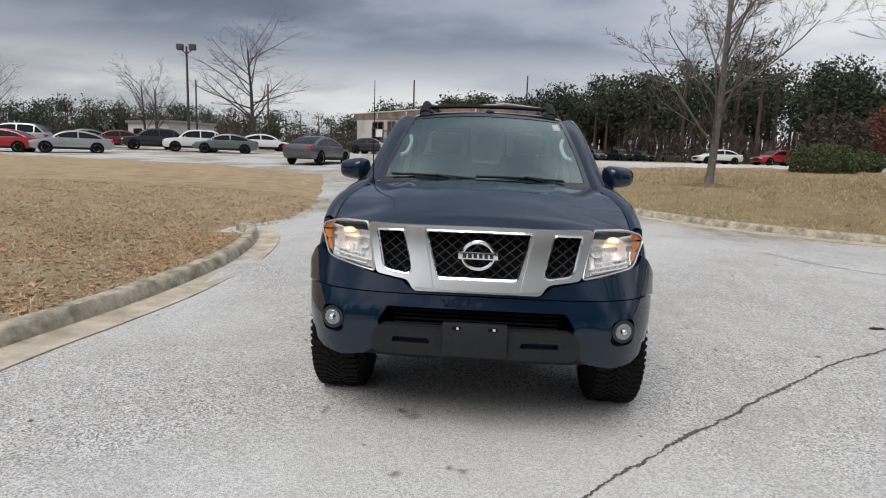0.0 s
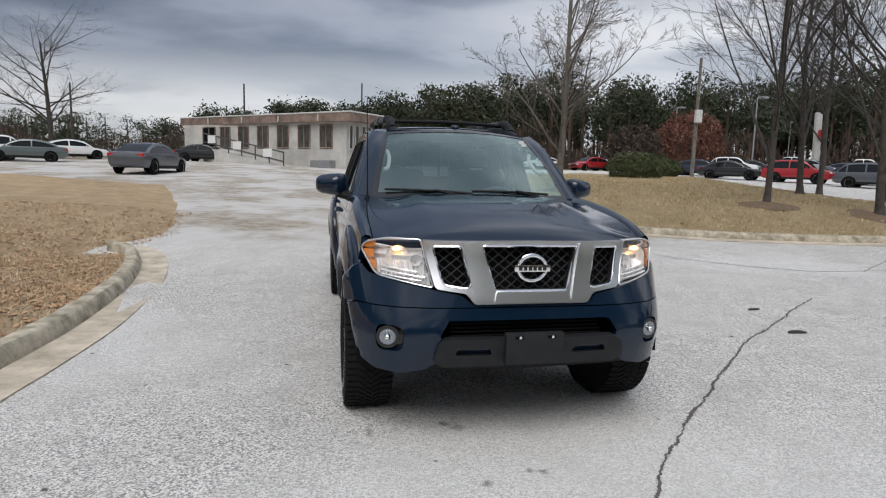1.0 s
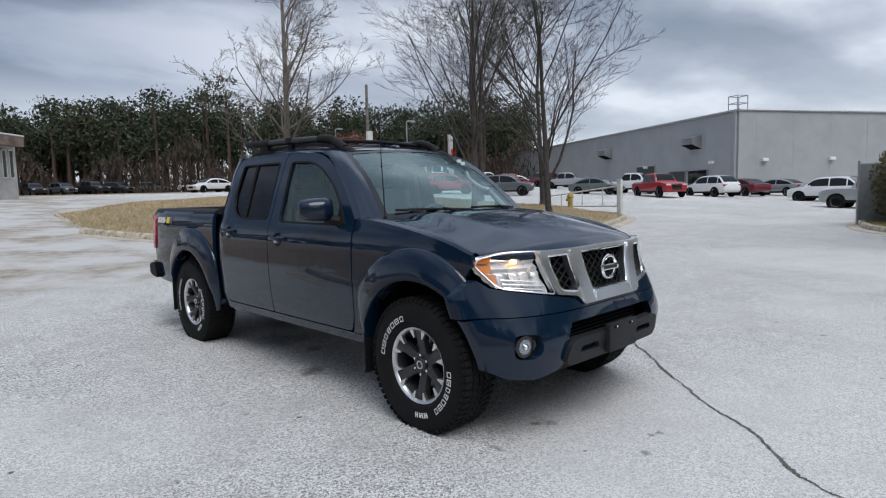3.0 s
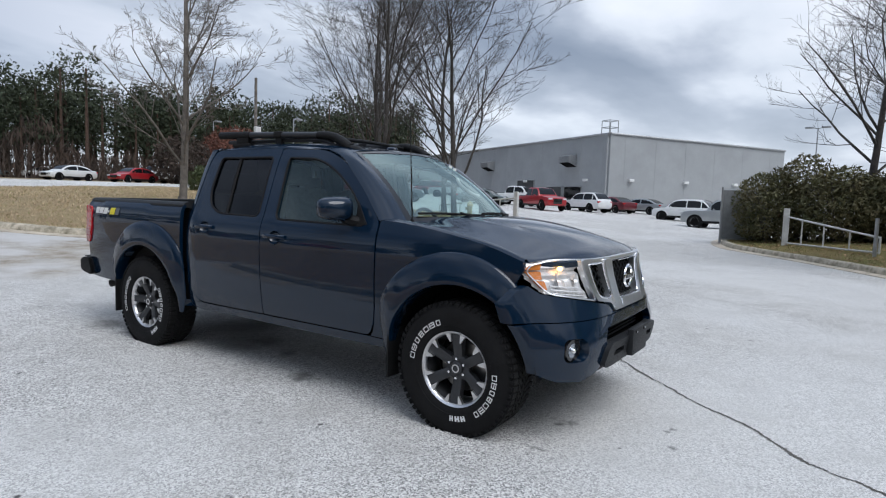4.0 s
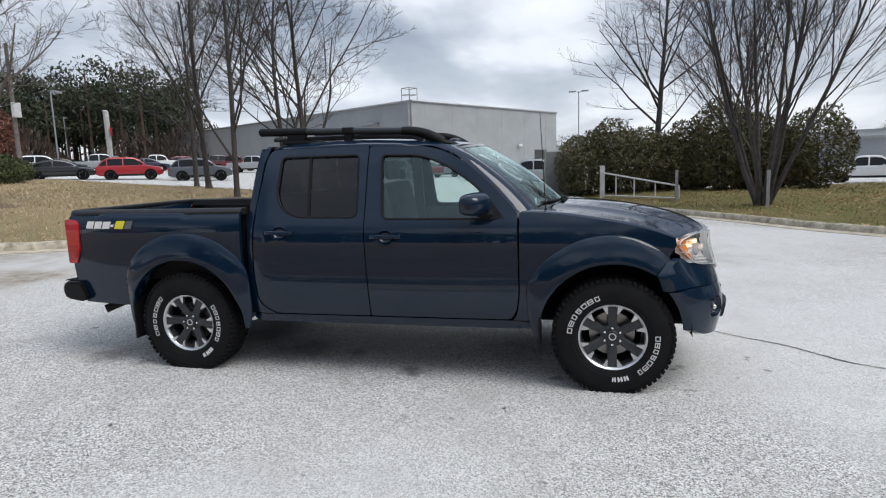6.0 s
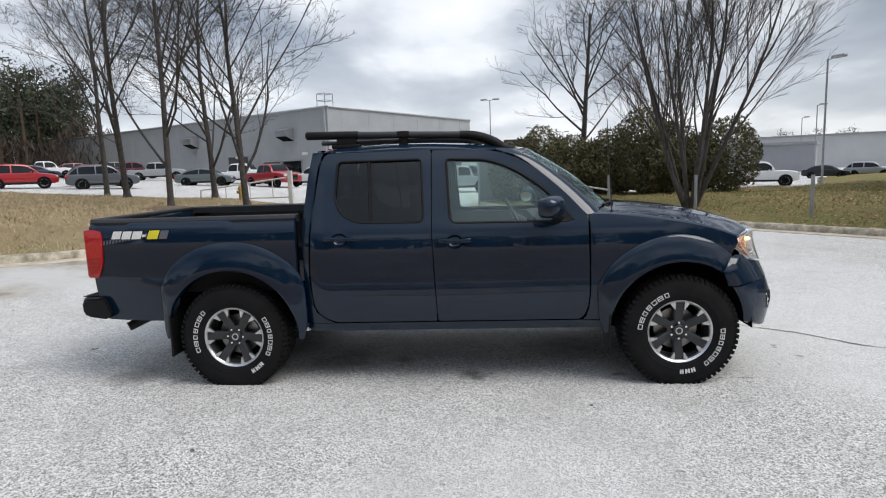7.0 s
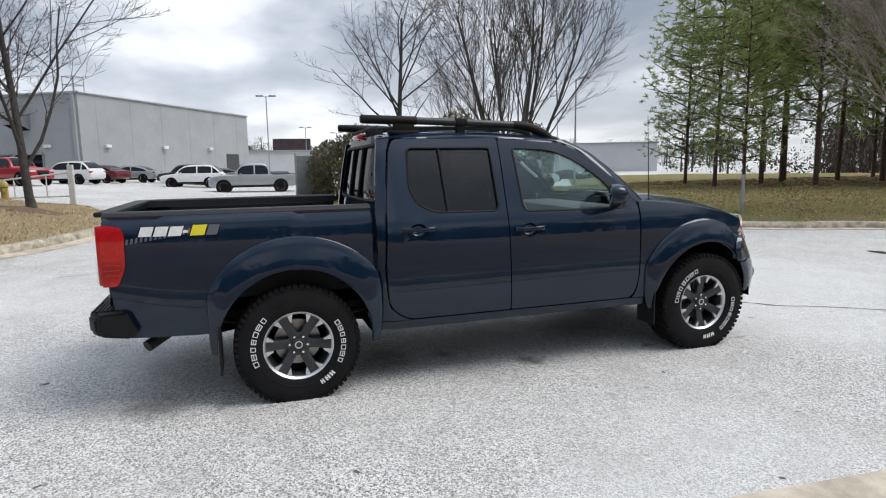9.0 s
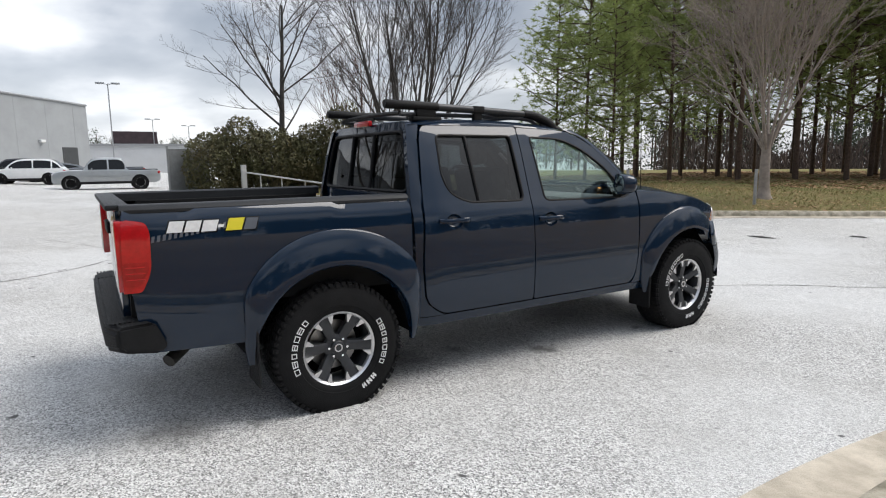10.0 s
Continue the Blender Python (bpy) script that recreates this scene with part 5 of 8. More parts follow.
def build_rack():
    rk = new("roof_rack")
    rk.parent = truck
    rk["label"] = "black tubular roof rack with stout feet"
    for s in (-1, 1):
        # plastic-sleeved rear end, plain middle, stout bent front end
        bm = bmesh.new()
        tube(bm, [(s * 0.505, 2.682, 1.834), (s * 0.505, 2.672, 1.834), (s * 0.505, 2.472, 1.830), (s * 0.505, 2.278, 1.826)], [0.024, 0.031, 0.031, 0.031], 12)
        part("rear_sleeve", bm, M_PLASTIC, rk, smooth=True)
        bm = bmesh.new()
        tube(bm, [(s * 0.505, 2.299, 1.826), (s * 0.503, 1.951, 1.817), (s * 0.497, 1.461, 1.800)], 0.0265, 12)
        part("side_tube", bm, M_RACKTUBE, rk, "dark grey painted steel tube", smooth=True)
        bm = bmesh.new()
        line = smooth_line([(s * 0.498, 1.512, 1.802), (s * 0.494, 1.420, 1.796), (s * 0.485, 1.333, 1.775), (s * 0.493, 1.256, 1.739), (s * 0.485, 1.205, 1.704)], 5)
        tube(bm, line, [0.031 + 0.008 * k / (len(line) - 1) for k in range(len(line))], 12)
        part("front_bend", bm, M_PLASTIC, rk, smooth=True)
        bm = bmesh.new()
        line = smooth_line([(s * 0.500, 2.564, 1.771), (s * 0.485, 2.288, 1.774), (s * 0.483, 1.900, 1.775), (s * 0.497, 1.542, 1.768), (s * 0.487, 1.420, 1.750), (s * 0.481, 1.348, 1.716)], 4)
        tube(bm, line, 0.0145, 8)
        part("lower_rail", bm, M_RACKTUBE, rk, smooth=True)
        bm = bmesh.new()
        for y0, y1, z0, z1, w in ((2.293, 2.446, 1.745, 1.822, 0.026), (2.258, 2.482, 1.728, 1.758, 0.04)):
            box(bm, s * 0.498 - w, s * 0.498 + w, y0, y1, z0, z1, 0.012)
        part("foot", bm, M_PLASTIC, rk, smooth=True)
        bm = bmesh.new()
        box(bm, s * 0.498 - 0.020, s * 0.498 + 0.020, 1.905, 1.972, 1.740, 1.806, 0.008)
        box(bm, s * 0.503 - 0.028, s * 0.503 + 0.028, 1.890, 1.985, 1.796, 1.845, 0.010)
        part("clamp", bm, M_PLASTIC, rk, smooth=True)
        bm = bmesh.new()
        tube(bm, [(s * 0.481, 1.333, 1.719), (s * 0.481, 1.225, 1.712), (s * 0.477, 1.133, 1.693), (s * 0.470, 1.067, 1.671)], [0.030, 0.040, 0.040, 0.020], 10, 0.55)
        part("front_foot", bm, M_PLASTIC, rk, smooth=True)
    for y, z in ((1.44, 1.778), (2.54, 1.775)):
        bm = bmesh.new()
        tube(bm, [(x, y + 0.02 * (abs(x) / 0.55) ** 2, z + 0.016 * (1 - (x / 0.55) ** 2)) for x in np.linspace(-0.485, 0.485, 11)], 0.015, 8)
        part("cross_tube", bm, M_PLASTIC, rk, smooth=True)
    bm = bmesh.new()
    bmesh.ops.create_uvsphere(bm, u_segments=12, v_segments=8, radius=0.03, matrix=Matrix.Translation((0.02, 1.22, 1.735)) @ Matrix.Diagonal((1.2, 1.8, 0.7, 1)))
    part("roof_aerial_pod", bm, M_PAINT, truck, smooth=True)


build_rack()


def build_inside():
    # closed dark tub so that the cab reads as a room
    bm = bmesh.new()
    box(bm, -0.78, 0.78, 0.55, 2.60, 0.50, 0.56)
    part("cab_floor", bm, M_DASH, truck)
    for s in (-1, 1):
        for y0, y1 in ((0.68, 1.66), (1.74, 2.50)):
            bm = bmesh.new()
            box(bm, min(s * 0.775, s * 0.80), max(s * 0.775, s * 0.80), y0, y1, 0.52, 1.14, 0.01)
            part("door_card", bm, M_DASH, truck)
        bm = bmesh.new()
        box(bm, min(s * 0.70, s * 0.76), max(s * 0.70, s * 0.76), 1.675, 1.76, 0.55, 1.66, 0.02)
        for v in bm.verts:
            v.co.x = s * (half_width(1.7, v.co.z) - (0.03 if abs(v.co.x) > 0.73 else 0.08))
        part("b_pillar_trim", bm, M_DASH, truck)
    part("headliner", grid_bm(lambda u, v: (lambda p: (p[0] * 0.96, p[1] + 0.02, p[2] - 0.04))(roof_point(u, 0.02 + v * 0.96)), 12, 8), M_HEADLINER, truck, smooth=True)
    bm = bmesh.new()
    box(bm, -0.72, 0.72, 0.50, 0.96, 0.80, 1.16, 0.06)
    part("dashboard", bm, M_DASH, truck, smooth=True)
    bm = bmesh.new()
    box(bm, -0.70, 0.70, 0.48, 0.62, 0.45, 1.15, 0.03)
    part("firewall", bm, M_VOID, truck)
    bm = bmesh.new()
    box(bm, -0.12, 0.12, 0.9, 1.75, 0.55, 0.86, 0.04)
    part("console", bm, M_DASH, truck, smooth=True)
    bm = bmesh.new()
    m = Matrix.Translation((0.37, 1.06, 1.10)) @ Matrix.Rotation(radians(62), 4, "X")
    tube(bm, [m @ Vector((0.185 * math.cos(a), 0.185 * math.sin(a), 0)) for a in np.linspace(0, 2 * math.pi, 28, endpoint=False)], 0.015, 8, closed=True)
    for a in (0, 180, 270):
        rod(bm, m @ Vector((0, 0, 0)), m @ Vector((0.18 * math.cos(radians(a)), 0.18 * math.sin(radians(a)), 0)), 0.022, 0.016)
    bmesh.ops.create_cone(bm, cap_ends=True, segments=16, radius1=0.07, radius2=0.06, depth=0.05, matrix=m)
    rod(bm, m @ Vector((0, 0, 0)), (0.37, 0.80, 0.98), 0.035)
    part("steering_wheel", bm, M_DASH, truck, smooth=True)
    for x in (-0.37, 0.37):
        st = new("front_seat")
        st.parent = truck
        for nm, args, rot in (("cushion", (x - 0.25, x + 0.25, 1.22, 1.72, 0.72, 0.90), 0), ("backrest", (x - 0.25, x + 0.25, 1.66, 1.80, 0.86, 1.42), 12), ("headrest", (x - 0.13, x + 0.13, 1.74, 1.84, 1.44, 1.62), 8)):
            bm = bmesh.new()
            c = Matrix.Translation((x, 1.72, 0.86)) @ Matrix.Rotation(radians(-rot), 4, "X") @ Matrix.Translation((-x, -1.72, -0.86))
            box(bm, *args, 0.05, c)
            part(nm, bm, M_SEAT, st, smooth=True)
    bench = new("rear_bench")
    bench.parent = truck
    for nm, args in (("cushion", (-0.68, 0.68, 2.02, 2.46, 0.72, 0.90)), ("backrest", (-0.68, 0.68, 2.44, 2.56, 0.86, 1.34)), ("headrest", (-0.50, -0.26, 2.46, 2.55, 1.35, 1.52)), ("headrest", (0.26, 0.50, 2.46, 2.55, 1.35, 1.52))):
        bm = bmesh.new()
        box(bm, *args, 0.045)
        part(nm, bm, M_SEAT, bench, smooth=True)
    # chassis
    for s in (-1, 1):
        bm = bmesh.new()
        box(bm, min(s * 0.38, s * 0.48), max(s * 0.38, s * 0.48), -0.55, 4.20, 0.42, 0.55, 0.01)
        part("chassis_rail", bm, M_STEEL, truck)
        bm = bmesh.new()
        tube(bm, [(s * 0.55, 2.55, 0.52), (s * 0.57, 3.2, 0.44), (s * 0.55, 3.95, 0.55)], 0.03, 6, 0.6)
        part("leaf_spring", bm, M_STEEL, truck)
        bm = bmesh.new()
        rod(bm, (s * 0.52, 3.05, 0.42), (s * 0.42, 2.9, 0.85), 0.035, 0.03, 10)
        part("shock_absorber", bm, M_WHITE if s < 0 else M_STEEL, truck, "pale shock absorber", smooth=True)
    # plain boxes stand in for the underbody and block light from below
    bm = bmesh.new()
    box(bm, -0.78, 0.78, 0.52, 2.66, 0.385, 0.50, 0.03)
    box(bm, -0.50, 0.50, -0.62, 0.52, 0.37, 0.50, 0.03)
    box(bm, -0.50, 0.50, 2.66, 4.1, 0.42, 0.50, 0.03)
    part("underbody_block", bm, M_VOID, truck)
    # near-black box fills the engine bay in place of its shade
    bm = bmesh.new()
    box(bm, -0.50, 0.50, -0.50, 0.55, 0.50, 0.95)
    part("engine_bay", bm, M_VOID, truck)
    bm = bmesh.new()
    rod(bm, (-0.75, 3.2, 0.385), (0.75, 3.2, 0.385), 0.045, None, 12)
    bmesh.ops.create_uvsphere(bm, u_segments=14, v_segments=10, radius=0.14, matrix=Matrix.Translation((0, 3.2, 0.385)))
    part("rear_axle", bm, M_STEEL, truck, smooth=True)
    bm = bmesh.new()
    rod(bm, (-0.75, 0, 0.385), (0.75, 0, 0.385), 0.035, None, 10)
    part("front_axle", bm, M_STEEL, truck, smooth=True)


build_inside()


# wheels ----------------------------------------------------------------
def lathe(bm, prof, n, m=None):
    """Turns a profile of (radius, depth) about the x axis."""
    m = m or Matrix()
    rows = [[bm.verts.new(m @ Vector((d, r * math.cos(2 * math.pi * k / n), r * math.sin(2 * math.pi * k / n)))) for r, d in prof] for k in range(n)]
    for k in range(n):
        a, b = rows[k], rows[(k + 1) % n]
        for j in range(len(prof) - 1):
            bm.faces.new((a[j], a[j + 1], b[j + 1], b[j]))


def build_wheel():
    """One wheel, its outer face towards +x, its middle at the origin."""
    wh = new("wheel")
    bm = bmesh.new()
    lathe(bm, [(0.215, -0.11), (0.24, -0.125), (0.30, -0.132), (0.361, -0.128), (0.385, -0.112), (0.391, -0.09), (0.392, 0.0), (0.391, 0.09), (0.385, 0.112), (0.361, 0.128), (0.348, 0.1295), (0.342, 0.132), (0.30, 0.134), (0.262, 0.131), (0.258, 0.127), (0.24, 0.125), (0.222, 0.112), (0.215, 0.10)], 72)
    bmesh.ops.recalc_face_normals(bm, faces=bm.faces[:])
    tyre = part("tyre", bm, M_RUBBER, wh, "all-terrain tyre with raised white marks", smooth=True)
    # tread blocks, staggered rows and shoulder lugs
    vs, fs = [], []
    rng = random.Random(3)

    def block(a, d0, d1, da, r0, r1, skew=0.0):
        k = len(vs)
        for r in (r0, r1):
            for aa, dd in ((-da, d0), (da, d0), (da, d1), (-da, d1)):
                q = a + aa * (0.9 if r == r1 else 1) + skew * (dd - d0)
                vs.append((dd, r * math.cos(q), r * math.sin(q)))
        fs.extend([(k + 4, k + 5, k + 6, k + 7), (k, k + 1, k + 5, k + 4), (k + 1, k + 2, k + 6, k + 5), (k + 2, k + 3, k + 7, k + 6), (k + 3, k, k + 4, k + 7)])

    n = 62
    for i in range(n):
        a = 2 * math.pi * i / n
        st = math.pi / n
        block(a, 0.072, 0.120, 0.036, 0.384, 0.398)
        block(a + st, -0.120, -0.072, 0.036, 0.384, 0.398)
        block(a + st * 0.6, 0.022, 0.064, 0.036, 0.386, 0.3995, 2.0)
        block(a + st * 1.4, -0.064, -0.022, 0.036, 0.386, 0.3995, -2.0)
        block(a + st * 0.9, -0.016, 0.016, 0.038, 0.386, 0.3995, 1.5)
        block(a, 0.116, 0.1295, 0.030 if i % 2 else 0.022, 0.369 if i % 2 else 0.375, 0.387)
        block(a + st, -0.1295, -0.116, 0.028, 0.369, 0.387)
    t = mesh_object("tread", vs, fs, M_RUBBER, parent=wh)
    # raised white marks on the sidewall: two arcs of plain outlines
    for a0, a1, cnt, solid in ((106, 176, 7, False), (-56, 6, 7, False), (-92, -68, 3, True)):
        for i in range(cnt):
            ac = radians(a0 + (a1 - a0) * (i + 0.5) / cnt)
            da = radians((a1 - a0) / cnt * (0.36 + 0.05 * ((i * 3) % 4 - 1.5) / 1.5))
            bm = bmesh.new()
            ri, ro = 0.266, 0.298

            def P(r, a):
                return (0.1345, r * math.cos(a), r * math.sin(a))

            def quad(r0, r1, b0, b1):
                bm.faces.new([bm.verts.new(P(r, b)) for r, b in ((r0, b0), (r1, b0), (r1, b1), (r0, b1))])

            w = 0.0055
            aw = w / 0.282
            if solid:
                quad(ri, ro, ac - da, ac - da * 0.25)
                quad(ri, ro, ac + da * 0.25, ac + da)
                quad(0.277, 0.287, ac - da * 0.25, ac + da * 0.25)
            else:
                quad(ri, ri + w, ac - da, ac + da)
                quad(ro - w, ro, ac - da, ac + da)
                quad(ri + w, ro - w, ac - da, ac - da + aw)
                quad(ri + w, ro - w, ac + da - aw, ac + da)
                if i % 2:
                    quad(0.280, 0.280 + w, ac - da + aw, ac + da - aw)
            part("sidewall_mark", bm, M_WHITE, wh)
    # rim
    bm = bmesh.new()
    lathe(bm, [(0.214, -0.10), (0.206, -0.09), (0.196, 0.0), (0.197, 0.06), (0.205, 0.085)], 48)
    rim = part("rim", bm, M_ALLOY, wh, smooth=True)
    bm = bmesh.new()
    lathe(bm, [(0.203, 0.086), (0.206, 0.098), (0.211, 0.106), (0.222, 0.113), (0.227, 0.110), (0.226, 0.098)], 64)
    part("rim_lip", bm, M_MACHINED, wh, "machined bright rim lip", smooth=True)
    bm = bmesh.new()
    lathe(bm, [(0.0, 0.0), (0.15, 0.0), (0.15, -0.02), (0.0, -0.02)], 32)
    part("brake_disc", bm, M_DISC, wh, smooth=True)
    bm = bmesh.new()
    lathe(bm, [(0.0, -0.045), (0.198, -0.045)], 32)
    part("dust_shield", bm, M_VOID, wh)
    for i in range(6):
        a = radians(60 * i)
        m = Matrix.Rotation(a, 4, "X")
        bm = bmesh.new()
        # a broad spoke, narrow at its root, forked by a sunk face
        rr = (0.045, 0.09, 0.14, 0.175, 0.204)
        hw = (0.028, 0.028, 0.030, 0.033, 0.036)
        xx = (0.064, 0.072, 0.083, 0.092, 0.098)
        rows = []
        for r, h, x in zip(rr, hw, xx):
            rows.append([bm.verts.new(m @ Vector(p)) for p in ((x - 0.045, -h * 1.05, r), (x - 0.004, -h, r), (x, -h * 0.78, r), (x, h * 0.78, r), (x - 0.004, h, r), (x - 0.045, h * 1.05, r))])
        for k in range(4):
            for j in range(5):
                bm.faces.new((rows[k][j], rows[k + 1][j], rows[k + 1][j + 1], rows[k][j + 1]))
        bmesh.ops.recalc_face_normals(bm, faces=bm.faces[:])
        sp = part("spoke", bm, M_ALLOY, wh, smooth=True)
        for sgn in (-1, 1):
            bm = bmesh.new()
            q = [(0.1010, sgn * 0.029, 0.158), (0.1010, sgn * 0.036, 0.156), (0.1055, sgn * 0.066, 0.198), (0.1055, sgn * 0.033, 0.208)]
            top = [bm.verts.new(m @ Vector(p)) for p in q]
            bot = [bm.verts.new(m @ Vector((p[0] - 0.02, p[1], p[2]))) for p in q]
            bm.faces.new(top)
            for k in range(4):
                bm.faces.new((top[k], bot[k], bot[(k + 1) % 4], top[(k + 1) % 4]))
            bmesh.ops.recalc_face_normals(bm, faces=bm.faces[:])
            part("machined_tip", bm, M_MACHINED, wh, "bright machined spoke tip")
        b = radians(60 * i + 30)
        bm = bmesh.new()
        c = (math.cos(b) * 0.057, math.sin(b) * 0.057)
        rod(bm, (0.055, *c), (0.086, *c), 0.010, 0.008, 6)
        part("lug_nut", bm, M_BRIGHT, wh, smooth=False)
    bm = bmesh.new()
    lathe(bm, [(0.080, 0.03), (0.076, 0.060), (0.066, 0.066), (0.042, 0.068), (0.040, 0.084), (0.034, 0.089), (0.0, 0.090)], 28)
    part("hub", bm, M_ALLOY, wh, smooth=True)
    bm = bmesh.new()
    lathe(bm, [(0.025, 0.0895), (0.025, 0.093), (0.018, 0.093), (0.018, 0.0895)], 24)
    part("cap_ring", bm, M_MACHINED, wh, smooth=True)
    return wh


wheel = build_wheel()
wheel.parent = truck
wheel.matrix_basis = pose(-0.780, 0, 0.374, 0, 0, 180)
for x, y, turn in ((0.780, 0, 0), (-0.780, 3.2, 180), (0.780, 3.2, 0)):
    w2 = copy_thing(wheel, Matrix.Translation((x, y, 0.374)) @ Matrix.Rotation(radians(turn), 4, "Z") @ Matrix.Rotation(radians(27 if y > 1 else 0), 4, "X"))

# ---- pavement crack and litter ----
def ribbon(name, pts, w, material, label, category, seed=1, dz=0.004):
    rng = random.Random(seed)
    line = smooth_line(pts, 60)
    L, R = [], []
    for i, p in enumerate(line):
        a, b = line[max(i - 1, 0)], line[min(i + 1, len(line) - 1)]
        tx, ty = b[0] - a[0], b[1] - a[1]
        n = math.hypot(tx, ty) or 1
        nx, ny = -ty / n, tx / n
        j = 0.020 * noise.noise((p[0] * 2.6, p[1] * 2.6, seed)) + 0.014 * noise.noise((p[0] * 13, p[1] * 13, seed)) + rng.gauss(0, 0.003)
        for out, sg, z in ((L, 1, 3.0), (R, -1, 7.0)):
            k = w * (1.0 + 1.3 * noise.noise((p[0] * 5, p[1] * 5, z)) + rng.uniform(-0.45, 0.7))
            k = max(0.0015, k) * sg + j
            out.append((p[0] + nx * k, p[1] + ny * k))
    vs = [(x, y, zg(x, y) + dz) for x, y in L] + [(x, y, zg(x, y) + dz) for x, y in R]
    n = len(line)
    fs = [(i, i + 1, n + i + 1, n + i) for i in range(n - 1)]
    return tagged(mesh_object(name, vs, fs, material), label, category, kind="structure")


ribbon("pavement_crack", [(-6.0, -8.5), (-2.2, -4.3), (-1.2, -3.2), (-0.38, -2.27), (-0.07, -1.77), (0.28, -1.46), (0.57, -1.1), (1.07, -0.58), (1.74, 0.05), (2.62, 0.85), (3.2, 1.24), (4.03, 1.88), (5.6, 2.95), (7.73, 4.27), (9.2, 5.1)], 0.0068, M_CRACK, "ragged dark crack across the pale pavement", "crack")
ribbon("pavement_seam", [(4.3, 5.9), (4.9, 4.9), (6.2, 4.0), (7.6, 3.9), (9.0, 3.2)], 0.008, M_CRACK, "thin branching crack in the pavement", "crack", 4)


def litter():
    rng = random.Random(9)
    md = mat("dark_debris", (0.035, 0.033, 0.03), 0.9, var=0.4, scale=40)
    for x, y, a, b in ((3.25, 1.0, 0.12, 0.05), (3.5, 1.87, 0.09, 0.02), (2.0, -6.2, 0.30, 0.10), (1.0, -7.6, 0.16, 0.08)):
        bm = bmesh.new()
        vs = [bm.verts.new((x + a * math.cos(k) * rng.uniform(0.7, 1.1), y + b * math.sin(k) * rng.uniform(0.7, 1.1), 0.004)) for k in np.linspace(0, 2 * math.pi, 11, endpoint=False)]
        top = [bm.verts.new((x + (v.co.x - x) * 0.6, y + (v.co.y - y) * 0.6, 0.014 + rng.uniform(0, 0.01))) for v in vs]
        for k in range(11):
            bm.faces.new((vs[k], vs[(k + 1) % 11], top[(k + 1) % 11], top[k]))
        bm.faces.new(top)
        tagged(part("road_debris", bm, md, None), "flat dark scrap lying on the pavement", "debris")


litter()

# kerb joints: short dark slots across the kerb tops
for tag, line in (("left", GUT_LEFT), ("south", GUT_SOUTH), ("island", GUT_ISLAND)):
    run = 0.0
    kerb_ob = bpy.data.objects["kerb_" + tag]
    for i in range(1, len(line) - 1):
        a, b = line[i - 1], line[i]
        run += math.hypot(b[0] - a[0], b[1] - a[1])
        if run < 2.2 or abs(b[1]) > 16:
            continue
        run = 0.0
        o = offset_line(line, GUT_W + KERB_W / 2)[i]
        ang = math.atan2(line[i + 1][1] - a[1], line[i + 1][0] - a[0])
        bm = bmesh.new()
        box(bm, -0.005, 0.005, -KERB_W / 2 + 0.09, KERB_W / 2 - 0.02, KERB_H - 0.03, KERB_H + 0.002)
        j = part("joint", bm, M_CRACK, kerb_ob)
        j.matrix_basis = Matrix.Translation((o[0], o[1], zg(o[0], o[1]))) @ Matrix.Rotation(ang, 4, "Z")


# ---- grass and fallen leaves ----
def height_on(name, x, y):
    return LAWNS[name][1](x, y)


